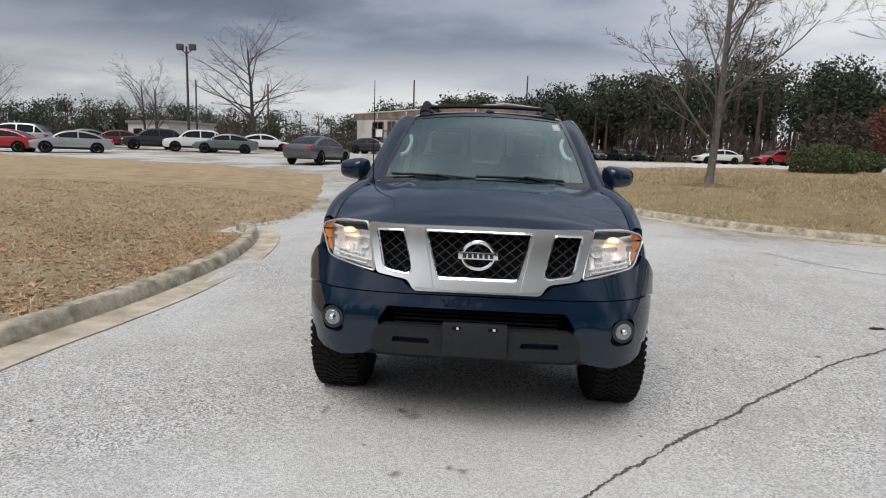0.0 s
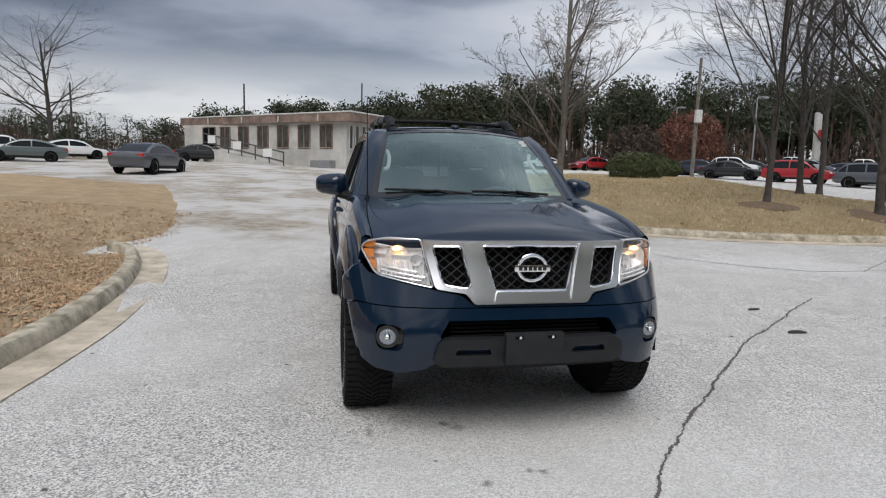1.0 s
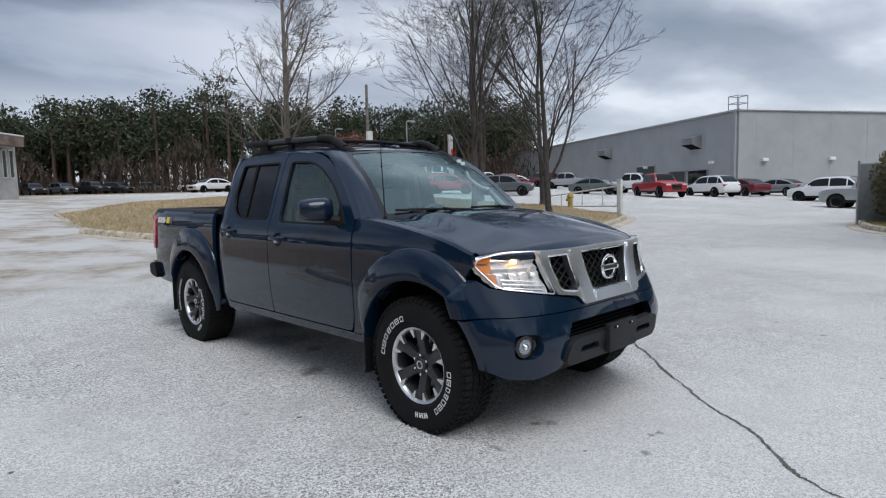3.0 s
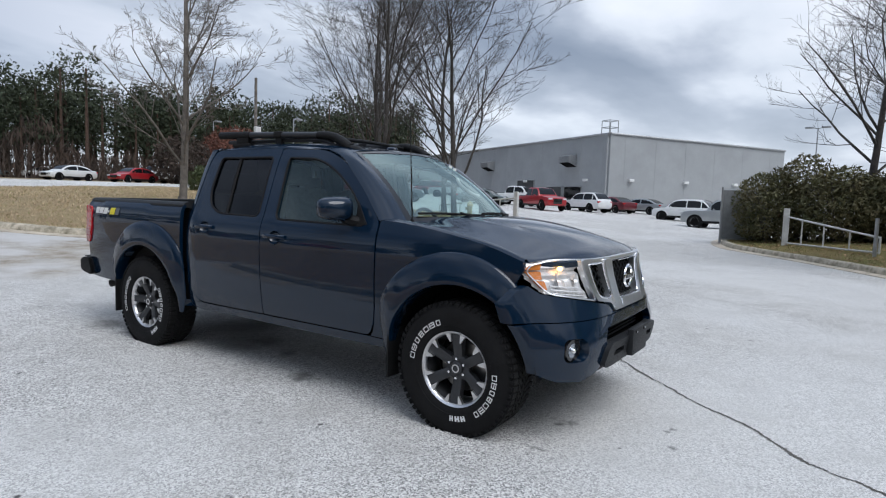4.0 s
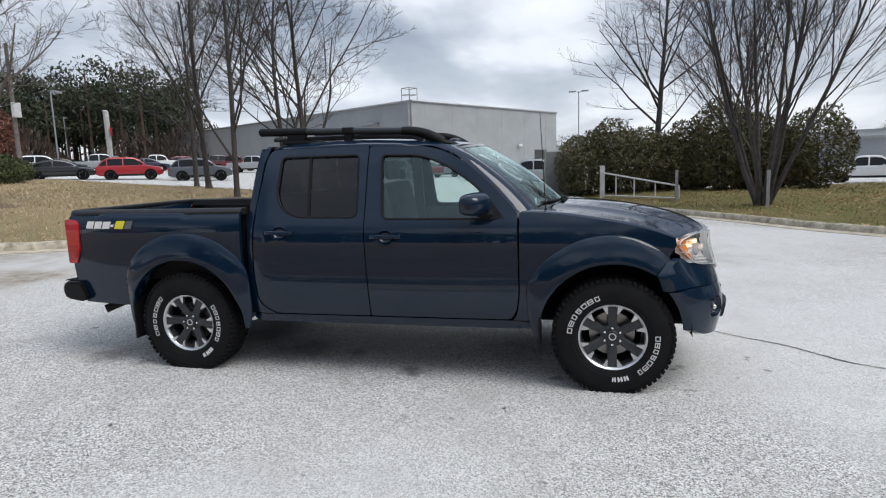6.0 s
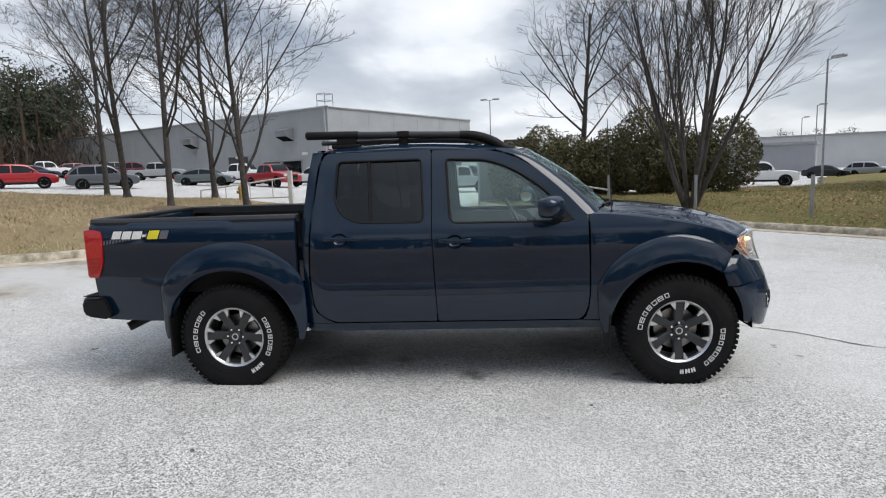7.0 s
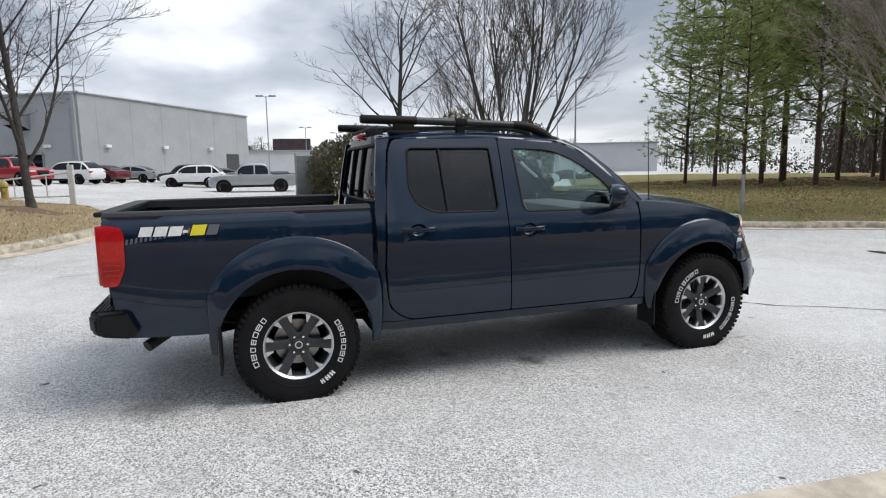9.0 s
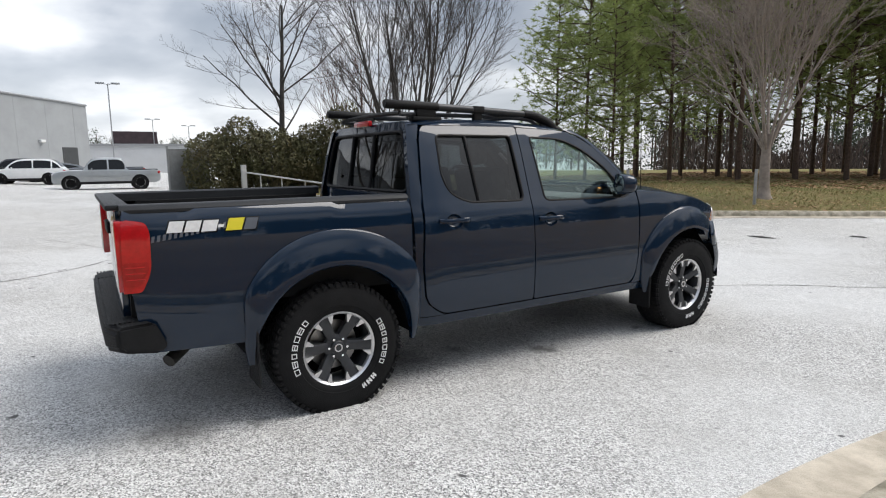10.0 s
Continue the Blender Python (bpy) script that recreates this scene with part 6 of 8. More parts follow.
def scatter(name, lawn_name, area, count, size, material, label, flat=False, seed=2, power=1.0, origin=None):
    """Blades or leaves over part of a lawn as one mesh of small faces."""
    rng = random.Random(seed)
    poly = LAWNS[lawn_name][0]
    cell = {}

    def hz(x, y):
        i, j = math.floor(x / 0.7), math.floor(y / 0.7)
        def c(i, j):
            if (i, j) not in cell:
                cell[(i, j)] = height_on(lawn_name, i * 0.7, j * 0.7)
            return cell[(i, j)]
        u, v = x / 0.7 - i, y / 0.7 - j
        return (c(i, j) * (1 - u) + c(i + 1, j) * u) * (1 - v) + (c(i, j + 1) * (1 - u) + c(i + 1, j + 1) * u) * v

    vs, fs = [], []
    x0, x1, y0, y1 = area
    nr = np.random.default_rng(seed)
    m = count * 7
    if origin:
        r, a = nr.random(m) ** power * origin[2], nr.random(m) * 2 * math.pi
        X, Y = origin[0] + r * np.cos(a), origin[1] + r * np.sin(a)
    else:
        X, Y = nr.uniform(x0, x1, m), nr.uniform(y0, y1, m)
    ok = (X > x0) & (X < x1) & (Y > y0) & (Y < y1)
    X, Y = X[ok], Y[ok]
    hit = np.zeros(len(X), bool)
    pj = poly[-1]
    for pi in poly:
        if pi[1] != pj[1]:
            hit ^= ((pi[1] > Y) != (pj[1] > Y)) & (X < (pj[0] - pi[0]) * (Y - pi[1]) / (pj[1] - pi[1]) + pi[0])
        pj = pi
    X, Y = X[hit], Y[hit]
    for x, y in zip(X.tolist(), Y.tolist()):
        if len(fs) >= count:
            break
        if noise.noise((x * 0.8, y * 0.8, 5.0)) < rng.uniform(-0.9, 0.3):
            continue
        z = hz(x, y)
        a = rng.uniform(0, 2 * math.pi)
        s = size * rng.uniform(0.5, 1.4)
        k = len(vs)
        if flat:
            t1, t2 = rng.uniform(-0.25, 0.25), rng.uniform(-0.2, 0.3)
            c, d = math.cos(a), math.sin(a)
            vs += [(x + c * s, y + d * s, z + 0.012 + t1 * s), (x - d * s * 0.6, y + c * s * 0.6, z + 0.012 + t2 * s), (x - c * s, y - d * s, z + 0.012 - t1 * s), (x + d * s * 0.6, y - c * s * 0.6, z + 0.014 + t2 * s)]
            fs.append((k, k + 1, k + 2, k + 3))
        else:
            lean = rng.uniform(0.2, 1.1)
            b = rng.uniform(0, 2 * math.pi)
            wx, wy = math.cos(a) * s * 0.09, math.sin(a) * s * 0.09
            vs += [(x - wx, y - wy, z - 0.01), (x + wx, y + wy, z - 0.01), (x + math.cos(b) * s * lean, y + math.sin(b) * s * lean, z + s * rng.uniform(0.3, 0.8))]
            fs.append((k, k + 1, k + 2))
    return tagged(mesh_object(name, vs, fs, material), label, "grass" if not flat else "leaves", kind="stuff")


M_STRAW = mat("straw_blades", (0.64, 0.51, 0.34), 0.9, col2=(0.44, 0.32, 0.20), scale=3, island=True)
M_BLADE = mat("green_blades", (0.20, 0.22, 0.07), 0.85, col2=(0.33, 0.26, 0.11), scale=0.8, island=True)
M_LEAF = mat("fallen_leaves", (0.32, 0.185, 0.10), 0.9, col2=(0.48, 0.31, 0.18), scale=4, island=True)
scatter("dry_grass", "lawn_field", (-16, -3.1, -2, 11), 70000, 0.055, M_STRAW, "dormant straw-coloured grass blades on the lawn", origin=(-3.6, 3.0, 14), power=0.75)
scatter("leaf_litter", "lawn_field", (-12, -3.1, -2, 11), 9000, 0.035, M_LEAF, "brown leaves scattered over the dry lawn", True, 6, 0.75, (-3.6, 3.0, 12))
scatter("island_grass", "lawn_island", (0, 22, 5.5, 24), 42000, 0.09, M_STRAW, "dry grass blades on the mounded island", seed=8)
scatter("island_green", "lawn_island", (0, 22, 5.5, 24), 12000, 0.09, M_BLADE, "greener grass blades on the mounded island", seed=9)
scatter("south_grass", "lawn_south", (-2, 24, -24, 3), 45000, 0.10, M_BLADE, "short green and straw grass blades on the lawn", seed=10)
scatter("south_leaves", "lawn_south", (-2, 22, -16, 3), 9000, 0.045, M_LEAF, "brown leaves scattered on the green lawn", True, 11)


# ---- trees ----
M_BARK_PINK = mat("pinkish_grey_bark", (0.34, 0.29, 0.25), 0.95, var=0.35, scale=6, bump=0.5, bscale=40)
M_TWIG_BARK = mat("reddish_bark", (0.11, 0.06, 0.045), 0.95, var=0.4, scale=7)
def branch_tree(seed, height, stems=1, spread=0.55, trunk=0.12, clear=0.22, levels=5, lean=0.0, up=0.35, first=7, fork=0.0, reach=1.0):
    """A bare deciduous tree: tapered tubes, forked again and again."""
    rng = random.Random(seed)
    vs, fs = [], []

    def tube_seg(pts, radii, seg):
        rings = []
        for i, p in enumerate(pts):
            d = (pts[min(i + 1, len(pts) - 1)] - pts[max(i - 1, 0)]).normalized()
            s = d.cross(Vector((0.3, 0.2, 0.93)))
            if s.length < 1e-3:
                s = Vector((1, 0, 0))
            s.normalize()
            u = s.cross(d)
            k = len(vs)
            for q in range(seg):
                a = 2 * math.pi * q / seg
                vs.append(tuple(p + (s * math.cos(a) + u * math.sin(a)) * radii[i]))
            rings.append(k)
        for a, b in zip(rings, rings[1:]):
            for q in range(seg):
                fs.append((a + q, a + (q + 1) % seg, b + (q + 1) % seg, b + q))

    def grow(p, d, length, r, lev):
        n = 5 if lev < 2 else 3 if lev < 4 else 2
        pts, radii = [p.copy()], [r]
        q, dd = p.copy(), d.copy()
        for i in range(n):
            w = 0.035 if lev == 0 else 0.09
            dd = (dd + Vector((rng.gauss(0, w), rng.gauss(0, w), rng.gauss(0, 0.05) + up * 0.12))).normalized()
            q = q + dd * (length / n)
            pts.append(q.copy())
            radii.append(r * (1 - 0.72 * (i + 1) / n) + 0.002)
        tube_seg(pts, radii, 7 if lev == 0 else 5 if lev < 2 else 3)
        if lev >= levels:
            return
        kids = (first, 6, 5, 4, 3)[min(lev, 4)]
        for k in range(kids):
            f = clear + (1 - clear) * (k + rng.random()) / kids if lev == 0 else 0.2 + 0.8 * (k + rng.random() * 0.8) / kids
            f = min(f, 0.99)
            i = min(int(f * n), n - 1)
            base = pts[i].lerp(pts[i + 1], f * n - i)
            rb = radii[i] + (radii[i + 1] - radii[i]) * (f * n - i)
            ax = (pts[i + 1] - pts[i]).normalized()
            side = Vector((rng.gauss(0, 1), rng.gauss(0, 1), rng.gauss(0, 0.6)))
            side = (side - ax * side.dot(ax)).normalized()
            ang = spread * rng.uniform(0.7, 1.3)
            nd = (ax * math.cos(ang) + side * math.sin(ang)).normalized()
            if nd.z < -0.1:
                nd.z = abs(nd.z) * 0.3
            ln = length * (rng.uniform(0.55, 0.80) if lev == 0 else rng.uniform(0.40, 0.66)) * (1.0 - 0.35 * f) * (reach if lev == 0 else 1.0)
            grow(base, nd, ln, max(0.0028, rb * (rng.uniform(0.36, 0.52) if lev < 2 else rng.uniform(0.45, 0.65))), lev + 1)

    if fork:
        tube_seg([Vector((0, 0, -0.1)), Vector((0.02, 0, fork * 0.5)), Vector((0, 0, fork + 0.12))], [trunk * 1.05, trunk * 0.9, trunk * 0.75], 10)
    for k in range(stems):
        a = 2 * math.pi * k / max(stems, 1) + rng.uniform(-0.4, 0.4)
        tl = 0.0 if stems == 1 else rng.uniform(0.10, 0.42) if not fork else rng.uniform(0.12, 0.72)
        d = Vector((math.cos(a) * tl + lean, math.sin(a) * tl, 1)).normalized()
        off = Vector((math.cos(a), math.sin(a), 0)) * (0.0 if stems == 1 else 0.09)
        grow(off + Vector((0, 0, fork - 0.1 + (0.0 if not fork else rng.uniform(-0.25, 0.15)))), d, height * (0.8 if stems == 1 else 0.62) * rng.uniform(0.9, 1.1), trunk * (1 if stems == 1 else 0.62 if not fork else 0.30), 0)
    return vs, fs


def bare_tree(x, y, z, label, seed, material, turn=0.0, **kw):
    t = new("bare_tree")
    tagged(t, label, "tree")
    t.matrix_basis = pose(x, y, z, 0, 0, turn)
    vs, fs = branch_tree(seed, **kw)
    mesh_object("trunk", vs, fs, material, True, t)
    # root flare
    bm = bmesh.new()
    r = kw.get("trunk", 0.12)
    lathe_z(bm, [(r * 1.9, -0.12), (r * 1.5, 0.0), (r * 1.15, 0.12), (r * 0.99, 0.3)], 10)
    part("root_flare", bm, material, t, smooth=True)
    return t


def lathe_z(bm, prof, n):
    rows = [[bm.verts.new((r * math.cos(2 * math.pi * k / n), r * math.sin(2 * math.pi * k / n), z)) for r, z in prof] for k in range(n)]
    for k in range(n):
        a, b = rows[k], rows[(k + 1) % n]
        for j in range(len(prof) - 1):
            bm.faces.new((a[j], b[j], b[j + 1], a[j + 1]))


hl = LAWNS["lawn_island"][1]
hs = LAWNS["lawn_south"][1]
TREE_ISLAND = "tall bare maple with grey bark standing on the island lawn"
bare_tree(6.12, 13.55, hl(6.12, 13.55), "tall pale bare tree with a mulch ring on the lawn", 11, M_BARK_PALE, height=9.0, trunk=0.115, clear=0.12, spread=0.72, first=20, up=0.45, levels=5, reach=0.66)
bare_tree(10.2, 9.65, hl(10.2, 9.65), TREE_ISLAND, 23, M_BARK, height=9.2, trunk=0.085, clear=0.12, spread=0.62, first=14, up=0.35, levels=5)
bare_tree(12.45, 8.5, hl(12.45, 8.5), TREE_ISLAND, 31, M_BARK, height=9.2, trunk=0.105, clear=0.11, spread=0.66, first=16, up=0.35, levels=5)
bare_tree(15.3, 10.8, hl(15.3, 10.8), TREE_ISLAND, 47, M_BARK, height=9.2, trunk=0.105, clear=0.12, spread=0.70, first=16, up=0.3, levels=5)
bare_tree(15.1, 13.9, hl(15.1, 13.9), TREE_ISLAND, 53, M_BARK, height=9.6, trunk=0.11, clear=0.13, spread=0.65, first=15, up=0.35, levels=5)
bare_tree(19.3, 17.4, hl(19.3, 17.4), TREE_ISLAND, 59, M_BARK, height=9.5, trunk=0.12, clear=0.2, spread=0.62, first=12, up=0.35, levels=4)
bare_tree(12.2, -4.45, hs(12.2, -4.45), "multi-stemmed vase-shaped bare tree on the lawn", 61, M_BARK, height=9.2, stems=8, trunk=0.115, clear=0.26, spread=0.40, first=8, up=0.28, levels=4)
bare_tree(19.2, -2.6, hs(19.2, -2.6), "round-headed bare tree behind an evergreen hedge", 67, M_BARK, height=8.4, trunk=0.14, clear=0.30, spread=0.80, first=16, up=0.3, levels=4)
bare_tree(18.4, -5.4, hs(18.4, -5.4), "slim bare tree behind an evergreen hedge", 71, M_TWIG_BARK, height=6.8, stems=4, trunk=0.08, clear=0.30, spread=0.40, first=8, up=0.5, levels=3)
bare_tree(5.55, -12.4, hs(5.55, -12.4), "vase-shaped bare tree on the lawn near pines", 83, M_BARK_PINK, height=6.6, stems=9, fork=1.7, trunk=0.155, clear=0.2, spread=0.42, first=10, up=0.22, levels=4)

# mulch rings
M_MULCH = mat("mulch", (0.20, 0.135, 0.085), 0.95, var=0.5, scale=20, bump=1.0, bscale=60)
for x, y, f in ((6.12, 13.55, hl), (10.2, 9.65, hl), (12.45, 8.5, hl)):
    bm = bmesh.new()
    rng = random.Random(int(x * 10))
    rim = [bm.verts.new((x + math.cos(a) * 0.75 * rng.uniform(0.85, 1.15), y + math.sin(a) * 0.75 * rng.uniform(0.85, 1.15), 0)) for a in np.linspace(0, 2 * math.pi, 18, endpoint=False)]
    for v in rim:
        v.co.z = f(v.co.x, v.co.y) + 0.006
    c = bm.verts.new((x, y, f(x, y) + 0.11))
    for k in range(18):
        bm.faces.new((rim[k], rim[(k + 1) % 18], c))
    tagged(part("mulch_ring", bm, M_MULCH, None, smooth=True), "low mound of brown mulch round a tree trunk", "mulch", kind="structure")


# ---- pines ----
M_NEEDLE = mat("pine_needles", (0.145, 0.180, 0.060), 0.7, col2=(0.195, 0.220, 0.088), scale=0.6, island=True)
M_NEEDLE.node_tree.nodes["Principled BSDF"].inputs["Transmission Weight"].default_value = 0.0
thin = M_NEEDLE.node_tree.nodes.new("ShaderNodeBsdfTranslucent")
thin.inputs[0].default_value = (0.36, 0.43, 0.14, 1)
both = M_NEEDLE.node_tree.nodes.new("ShaderNodeMixShader")
both.inputs[0].default_value = 0.5
M_NEEDLE.node_tree.links.new(M_NEEDLE.node_tree.nodes["Principled BSDF"].outputs[0], both.inputs[1])
M_NEEDLE.node_tree.links.new(thin.outputs[0], both.inputs[2])
M_NEEDLE.node_tree.links.new(both.outputs[0], M_NEEDLE.node_tree.nodes["Material Output"].inputs[0])
M_NEEDLE_FAR = mat("far_pine_foliage", (0.030, 0.043, 0.022), 0.85, col2=(0.050, 0.060, 0.032), scale=0.08, island=True)
M_BRUSH = mat("bare_brush", (0.050, 0.038, 0.030), 0.95, col2=(0.075, 0.052, 0.040), scale=0.1, island=True)


def tuft(vs, fs, c, size, n, rng, flat=0.6):
    """A cluster of thin needle blades round a point."""
    for _ in range(n):
        d = Vector((rng.gauss(0, 1), rng.gauss(0, 1), rng.gauss(0, 1) * flat + 0.25)).normalized()
        s = d.cross(Vector((rng.gauss(0, 1), rng.gauss(0, 1), rng.gauss(0, 1)))).normalized() * size * 0.065
        t = c + d * size * rng.uniform(0.6, 1.2)
        k = len(vs)
        vs.extend((tuple(c + s), tuple(c - s), tuple(t)))
        fs.append((k, k + 1, k + 2))


def pine_mesh(seed, height, crown, dense=1.0, blades=11, base=0.25):
    rng = random.Random(seed)
    bark = bmesh.new()
    bend = Vector((rng.uniform(-0.02, 0.02), rng.uniform(-0.02, 0.02), 0))
    line = [Vector((0, 0, -0.1)) + Vector((bend.x, bend.y, 1)) * height * k / 8 for k in range(9)]
    tube(bark, line, [0.0085 * height * (1 - 0.85 * k / 8) + 0.01 for k in range(9)], 8)
    vs, fs = [], []
    n = int(34 * dense)
    for i in range(n):
        f = base + (1 - base) * (i + rng.random()) / n
        z = f * height
        p0 = Vector((bend.x, bend.y, 1)) * z
        a = i * 2.4 + rng.uniform(-0.4, 0.4)
        shape = math.sin(min(1.0, (1.02 - f) / (1 - base) * 1.25) * math.pi * 0.5)
        ln = crown * (0.25 + 0.75 * shape) * rng.uniform(0.6, 1.1)
        p1 = p0 + Vector((math.cos(a) * ln, math.sin(a) * ln, ln * rng.uniform(-0.05, 0.75)))
        mid = (p0 + p1) / 2 + Vector((0, 0, -0.06 * ln))
        tube(bark, [p0, mid, p1], [0.045, 0.03, 0.012], 4)
        m = int(22 * ln / crown + 6)
        for j in range(m):
            t = 0.35 + 0.65 * (j + rng.random()) / m
            c = p0.lerp(p1, t) + Vector((rng.gauss(0, 0.28), rng.gauss(0, 0.28), rng.gauss(0.04, 0.34))) * (0.5 + ln * 0.35)
            tuft(vs, fs, c, rng.uniform(0.23, 0.40), blades, rng)
    return bark, vs, fs


def build_pines():
    variants = []
    for k in range(3):
        t = new("pine_tree")
        bark, vs, fs = pine_mesh(100 + k, 11.5 + k * 1.4, 3.0 + 0.2 * k, 1.6, 15, (0.12, 0.20, 0.40)[k])
        part("trunk", bark, M_BARK_PINE, t, smooth=True)
        mesh_object("needles", vs, fs, M_NEEDLE, parent=t)
        tagged(t, "loblolly pine with a ragged green needle crown", "tree", "pines on the lawn")
        variants.append(t)
    rng = random.Random(77)
    first = []
    spots = [(13.6, -15.0), (13.8, -19.0), (16.4, -16.2), (12.0, -21.5), (14.0, -24.0), (17.5, -20.0), (11.0, -24.5), (12.6, -27.5), (9.4, -25.8), (8.4, -27.0), (16.0, -26.0), (19.5, -23.5), (21.5, -19.0), (10.4, -30.5), (7.0, -30.0), (5.2, -27.5), (6.0, -33.0), (14.0, -32.0), (18.0, -31.0), (3.0, -31.0), (1.0, -29.0), (9.0, -36.0), (22.5, -27.0), (2.0, -35.0), (22.5, -34.4), (19.5, -27.5), (24.5, -39.0), (21.0, -38.0), (16.6, -34.8), (14.3, -36.4), (12.5, -39.5), (17.2, -40.0), (11.5, -33.8), (26.0, -31.0), (8.0, -33.0), (6.4, -38.5)]
    for i, (x, y) in enumerate(spots):
        m = Matrix.Translation((x, y, hs(x, y))) @ Matrix.Rotation(rng.uniform(0, 6.28), 4, "Z") @ Matrix.Scale(min(1.0, 0.66 + 0.055 * (-15.0 - y)), 4)
        if i < 3:
            first.append(m)
        else:
            copy_thing(variants[i % 2 if (x > 13 and y > -21) else 1 + (i % 4 > 0)], m)
    for t, m in zip(variants, first):
        t.matrix_basis = m


build_pines()


def build_woods():
    """Far pine woods: hundreds of trunks and ragged crowns."""
    rng = random.Random(21)
    tv, tf, bv, bf, clumps = [], [], [], [], []
    nr = np.random.default_rng(4)

    def far_tree(x, y, h, cr, lowest, blades=44):
        z0 = zg(x, y) - 0.3
        k = len(tv)
        r = 0.14 + 0.01 * h
        for zz, rr in ((0, r), (h * 0.9, r * 0.4)):
            for q in range(4):
                a = q * math.pi / 2
                tv.append((x + rr * math.cos(a), y + rr * math.sin(a), z0 + zz))
        for q in range(4):
            tf.append((k + q, k + (q + 1) % 4, k + 4 + (q + 1) % 4, k + 4 + q))
        for _ in range(rng.randint(11, 16)):
            f = rng.uniform(lowest, 1.0)
            a = rng.uniform(0, 6.28)
            rad = cr * (0.35 + 0.65 * math.sin(min(1, (1.05 - f) / (1.05 - lowest) * 1.3) * 1.57)) * rng.uniform(0.2, 1.0)
            p = nr.normal(0, 1, (blades, 1, 3)) * (0.85, 0.85, 0.5) + (x + rad * math.cos(a), y + rad * math.sin(a), z0 + f * h)
            o = nr.normal(0, 0.185 if blades > 30 else 0.3, (blades, 3, 3))
            clumps.append((p + o).reshape(-1, 3))

    # the main wood, an arc to the north and north-east
    for i in range(430):
        a = radians(rng.uniform(-10, 52))
        row = rng.random()
        d = 92 + 34 * row ** 0.8 + 14 * max(0.0, -math.degrees(a) / 10)
        x, y = -1 + d * math.sin(a), -3 + d * math.cos(a)
        far_tree(x, y, rng.uniform(11.0, 16.5) * (1.0 + 0.10 * math.sin(a * 7)) * (0.66 + 0.34 * min(1.0, max(0.0, (math.degrees(a) - 8) / 14))), rng.uniform(1.8, 3.0), rng.uniform(0.28, 0.58))
    # lower, farther woods to the west and behind the lot, and an unseen near arc
    # the -180 to -52 arc is unseen: added near and tall to darken reflections
    for a0, a1, n, d0, h0, h1 in ((-52, -10, 210, 165, 7, 12), (80, 108, 90, 240, 9, 14), (52, 80, 60, 190, 10, 15), (108, 135, 70, 300, 10, 15), (-180, -52, 430, 66, 13, 19), (140, 180, 80, 110, 10, 15), (128, 162, 22, 90, 7, 10)):
        for i in range(n):
            a = radians(rng.uniform(a0, a1))
            d = d0 + rng.uniform(0, 35)
            far_tree(-1 + d * math.sin(a), -3 + d * math.cos(a), rng.uniform(h0, h1), rng.uniform(2.5, 4.0), rng.uniform(0.04, 0.22), 18 if a0 == -180 else 36)
    # leafless undergrowth in front of the trunks
    na = np.radians(np.concatenate((nr.uniform(-50, 60, 50000), nr.uniform(140, 172, 10000))))
    nd = np.where(na > radians(100), 72, np.where(na > radians(-10), 92, 150)) + nr.uniform(-5, 14, 60000)
    bx, by = -1 + nd * np.sin(na), -3 + nd * np.cos(na)
    bz = nr.uniform(0, 1, 60000) ** 1.5 * (4.5 + 2.0 * np.sin(na * 23) + 1.5 * np.sin(na * 57))
    for x, y, z, a in zip(bx, by, bz, nr.normal(0, 1, (60000, 5))):
        p = Vector((x, y, zg(x, y) + z))
        k = len(bv)
        s1 = Vector((a[0] * 0.18, a[1] * 0.18, 0.25 + abs(a[2]) * 0.35))
        bv.extend((tuple(p - s1), (p.x + a[3] * 0.12, p.y + a[4] * 0.12, p.z), tuple(p + s1)))
        bf.append((k, k + 1, k + 2))
    tagged(mesh_object("far_trunks", tv, tf, M_BARK_PINE), "slender trunks of a distant pine wood", "trees", kind="stuff")
    cv = np.concatenate(clumps)
    me = bpy.data.meshes.new("far_crowns")
    n = len(cv) // 3
    me.vertices.add(n * 3)
    me.vertices.foreach_set("co", cv.ravel())
    me.loops.add(n * 3)
    me.loops.foreach_set("vertex_index", np.arange(n * 3))
    me.polygons.add(n)
    me.polygons.foreach_set("loop_start", np.arange(n) * 3)
    me.update(calc_edges=True)
    me.materials.append(M_NEEDLE_FAR)
    tagged(new("far_crowns", me), "dark green ragged crowns of a distant pine wood", "trees", kind="stuff")
    tagged(mesh_object("far_undergrowth", bv, bf, M_BRUSH), "brown leafless undergrowth before a distant wood", "brush", kind="stuff")


build_woods()
scatter("pine_straw", "lawn_south", (4, 27, -41, -17), 16000, 0.10, mat("pine_straw", (0.30, 0.165, 0.09), 0.95, col2=(0.42, 0.26, 0.15), scale=2, island=True), "reddish-brown pine straw strewn under the pines", True, 14)
# far bare trees to the west
bare_tree(-30, 70.7, zg(-30, 70.7), "large gaunt leafless pine beyond the parked cars", 91, M_BARK, height=16.5, trunk=0.32, clear=0.25, spread=1.05, first=20, up=0.1, levels=4)
bare_tree(-40, 66, zg(-40, 66), "spreading bare tree beyond the parked cars", 93, M_BARK, height=8.5, trunk=0.2, clear=0.2, spread=0.7, first=10, levels=4)
bare_tree(-62, 66, zg(-62, 66), "spreading bare tree beyond the parked cars", 95, M_BARK, height=10.0, trunk=0.22, clear=0.2, spread=0.7, first=10, levels=4)
bare_tree(-51, 82, zg(-51, 82), "spreading bare tree beyond the parked cars", 97, M_BARK, height=10.5, trunk=0.22, clear=0.2, spread=0.7, first=10, levels=4)


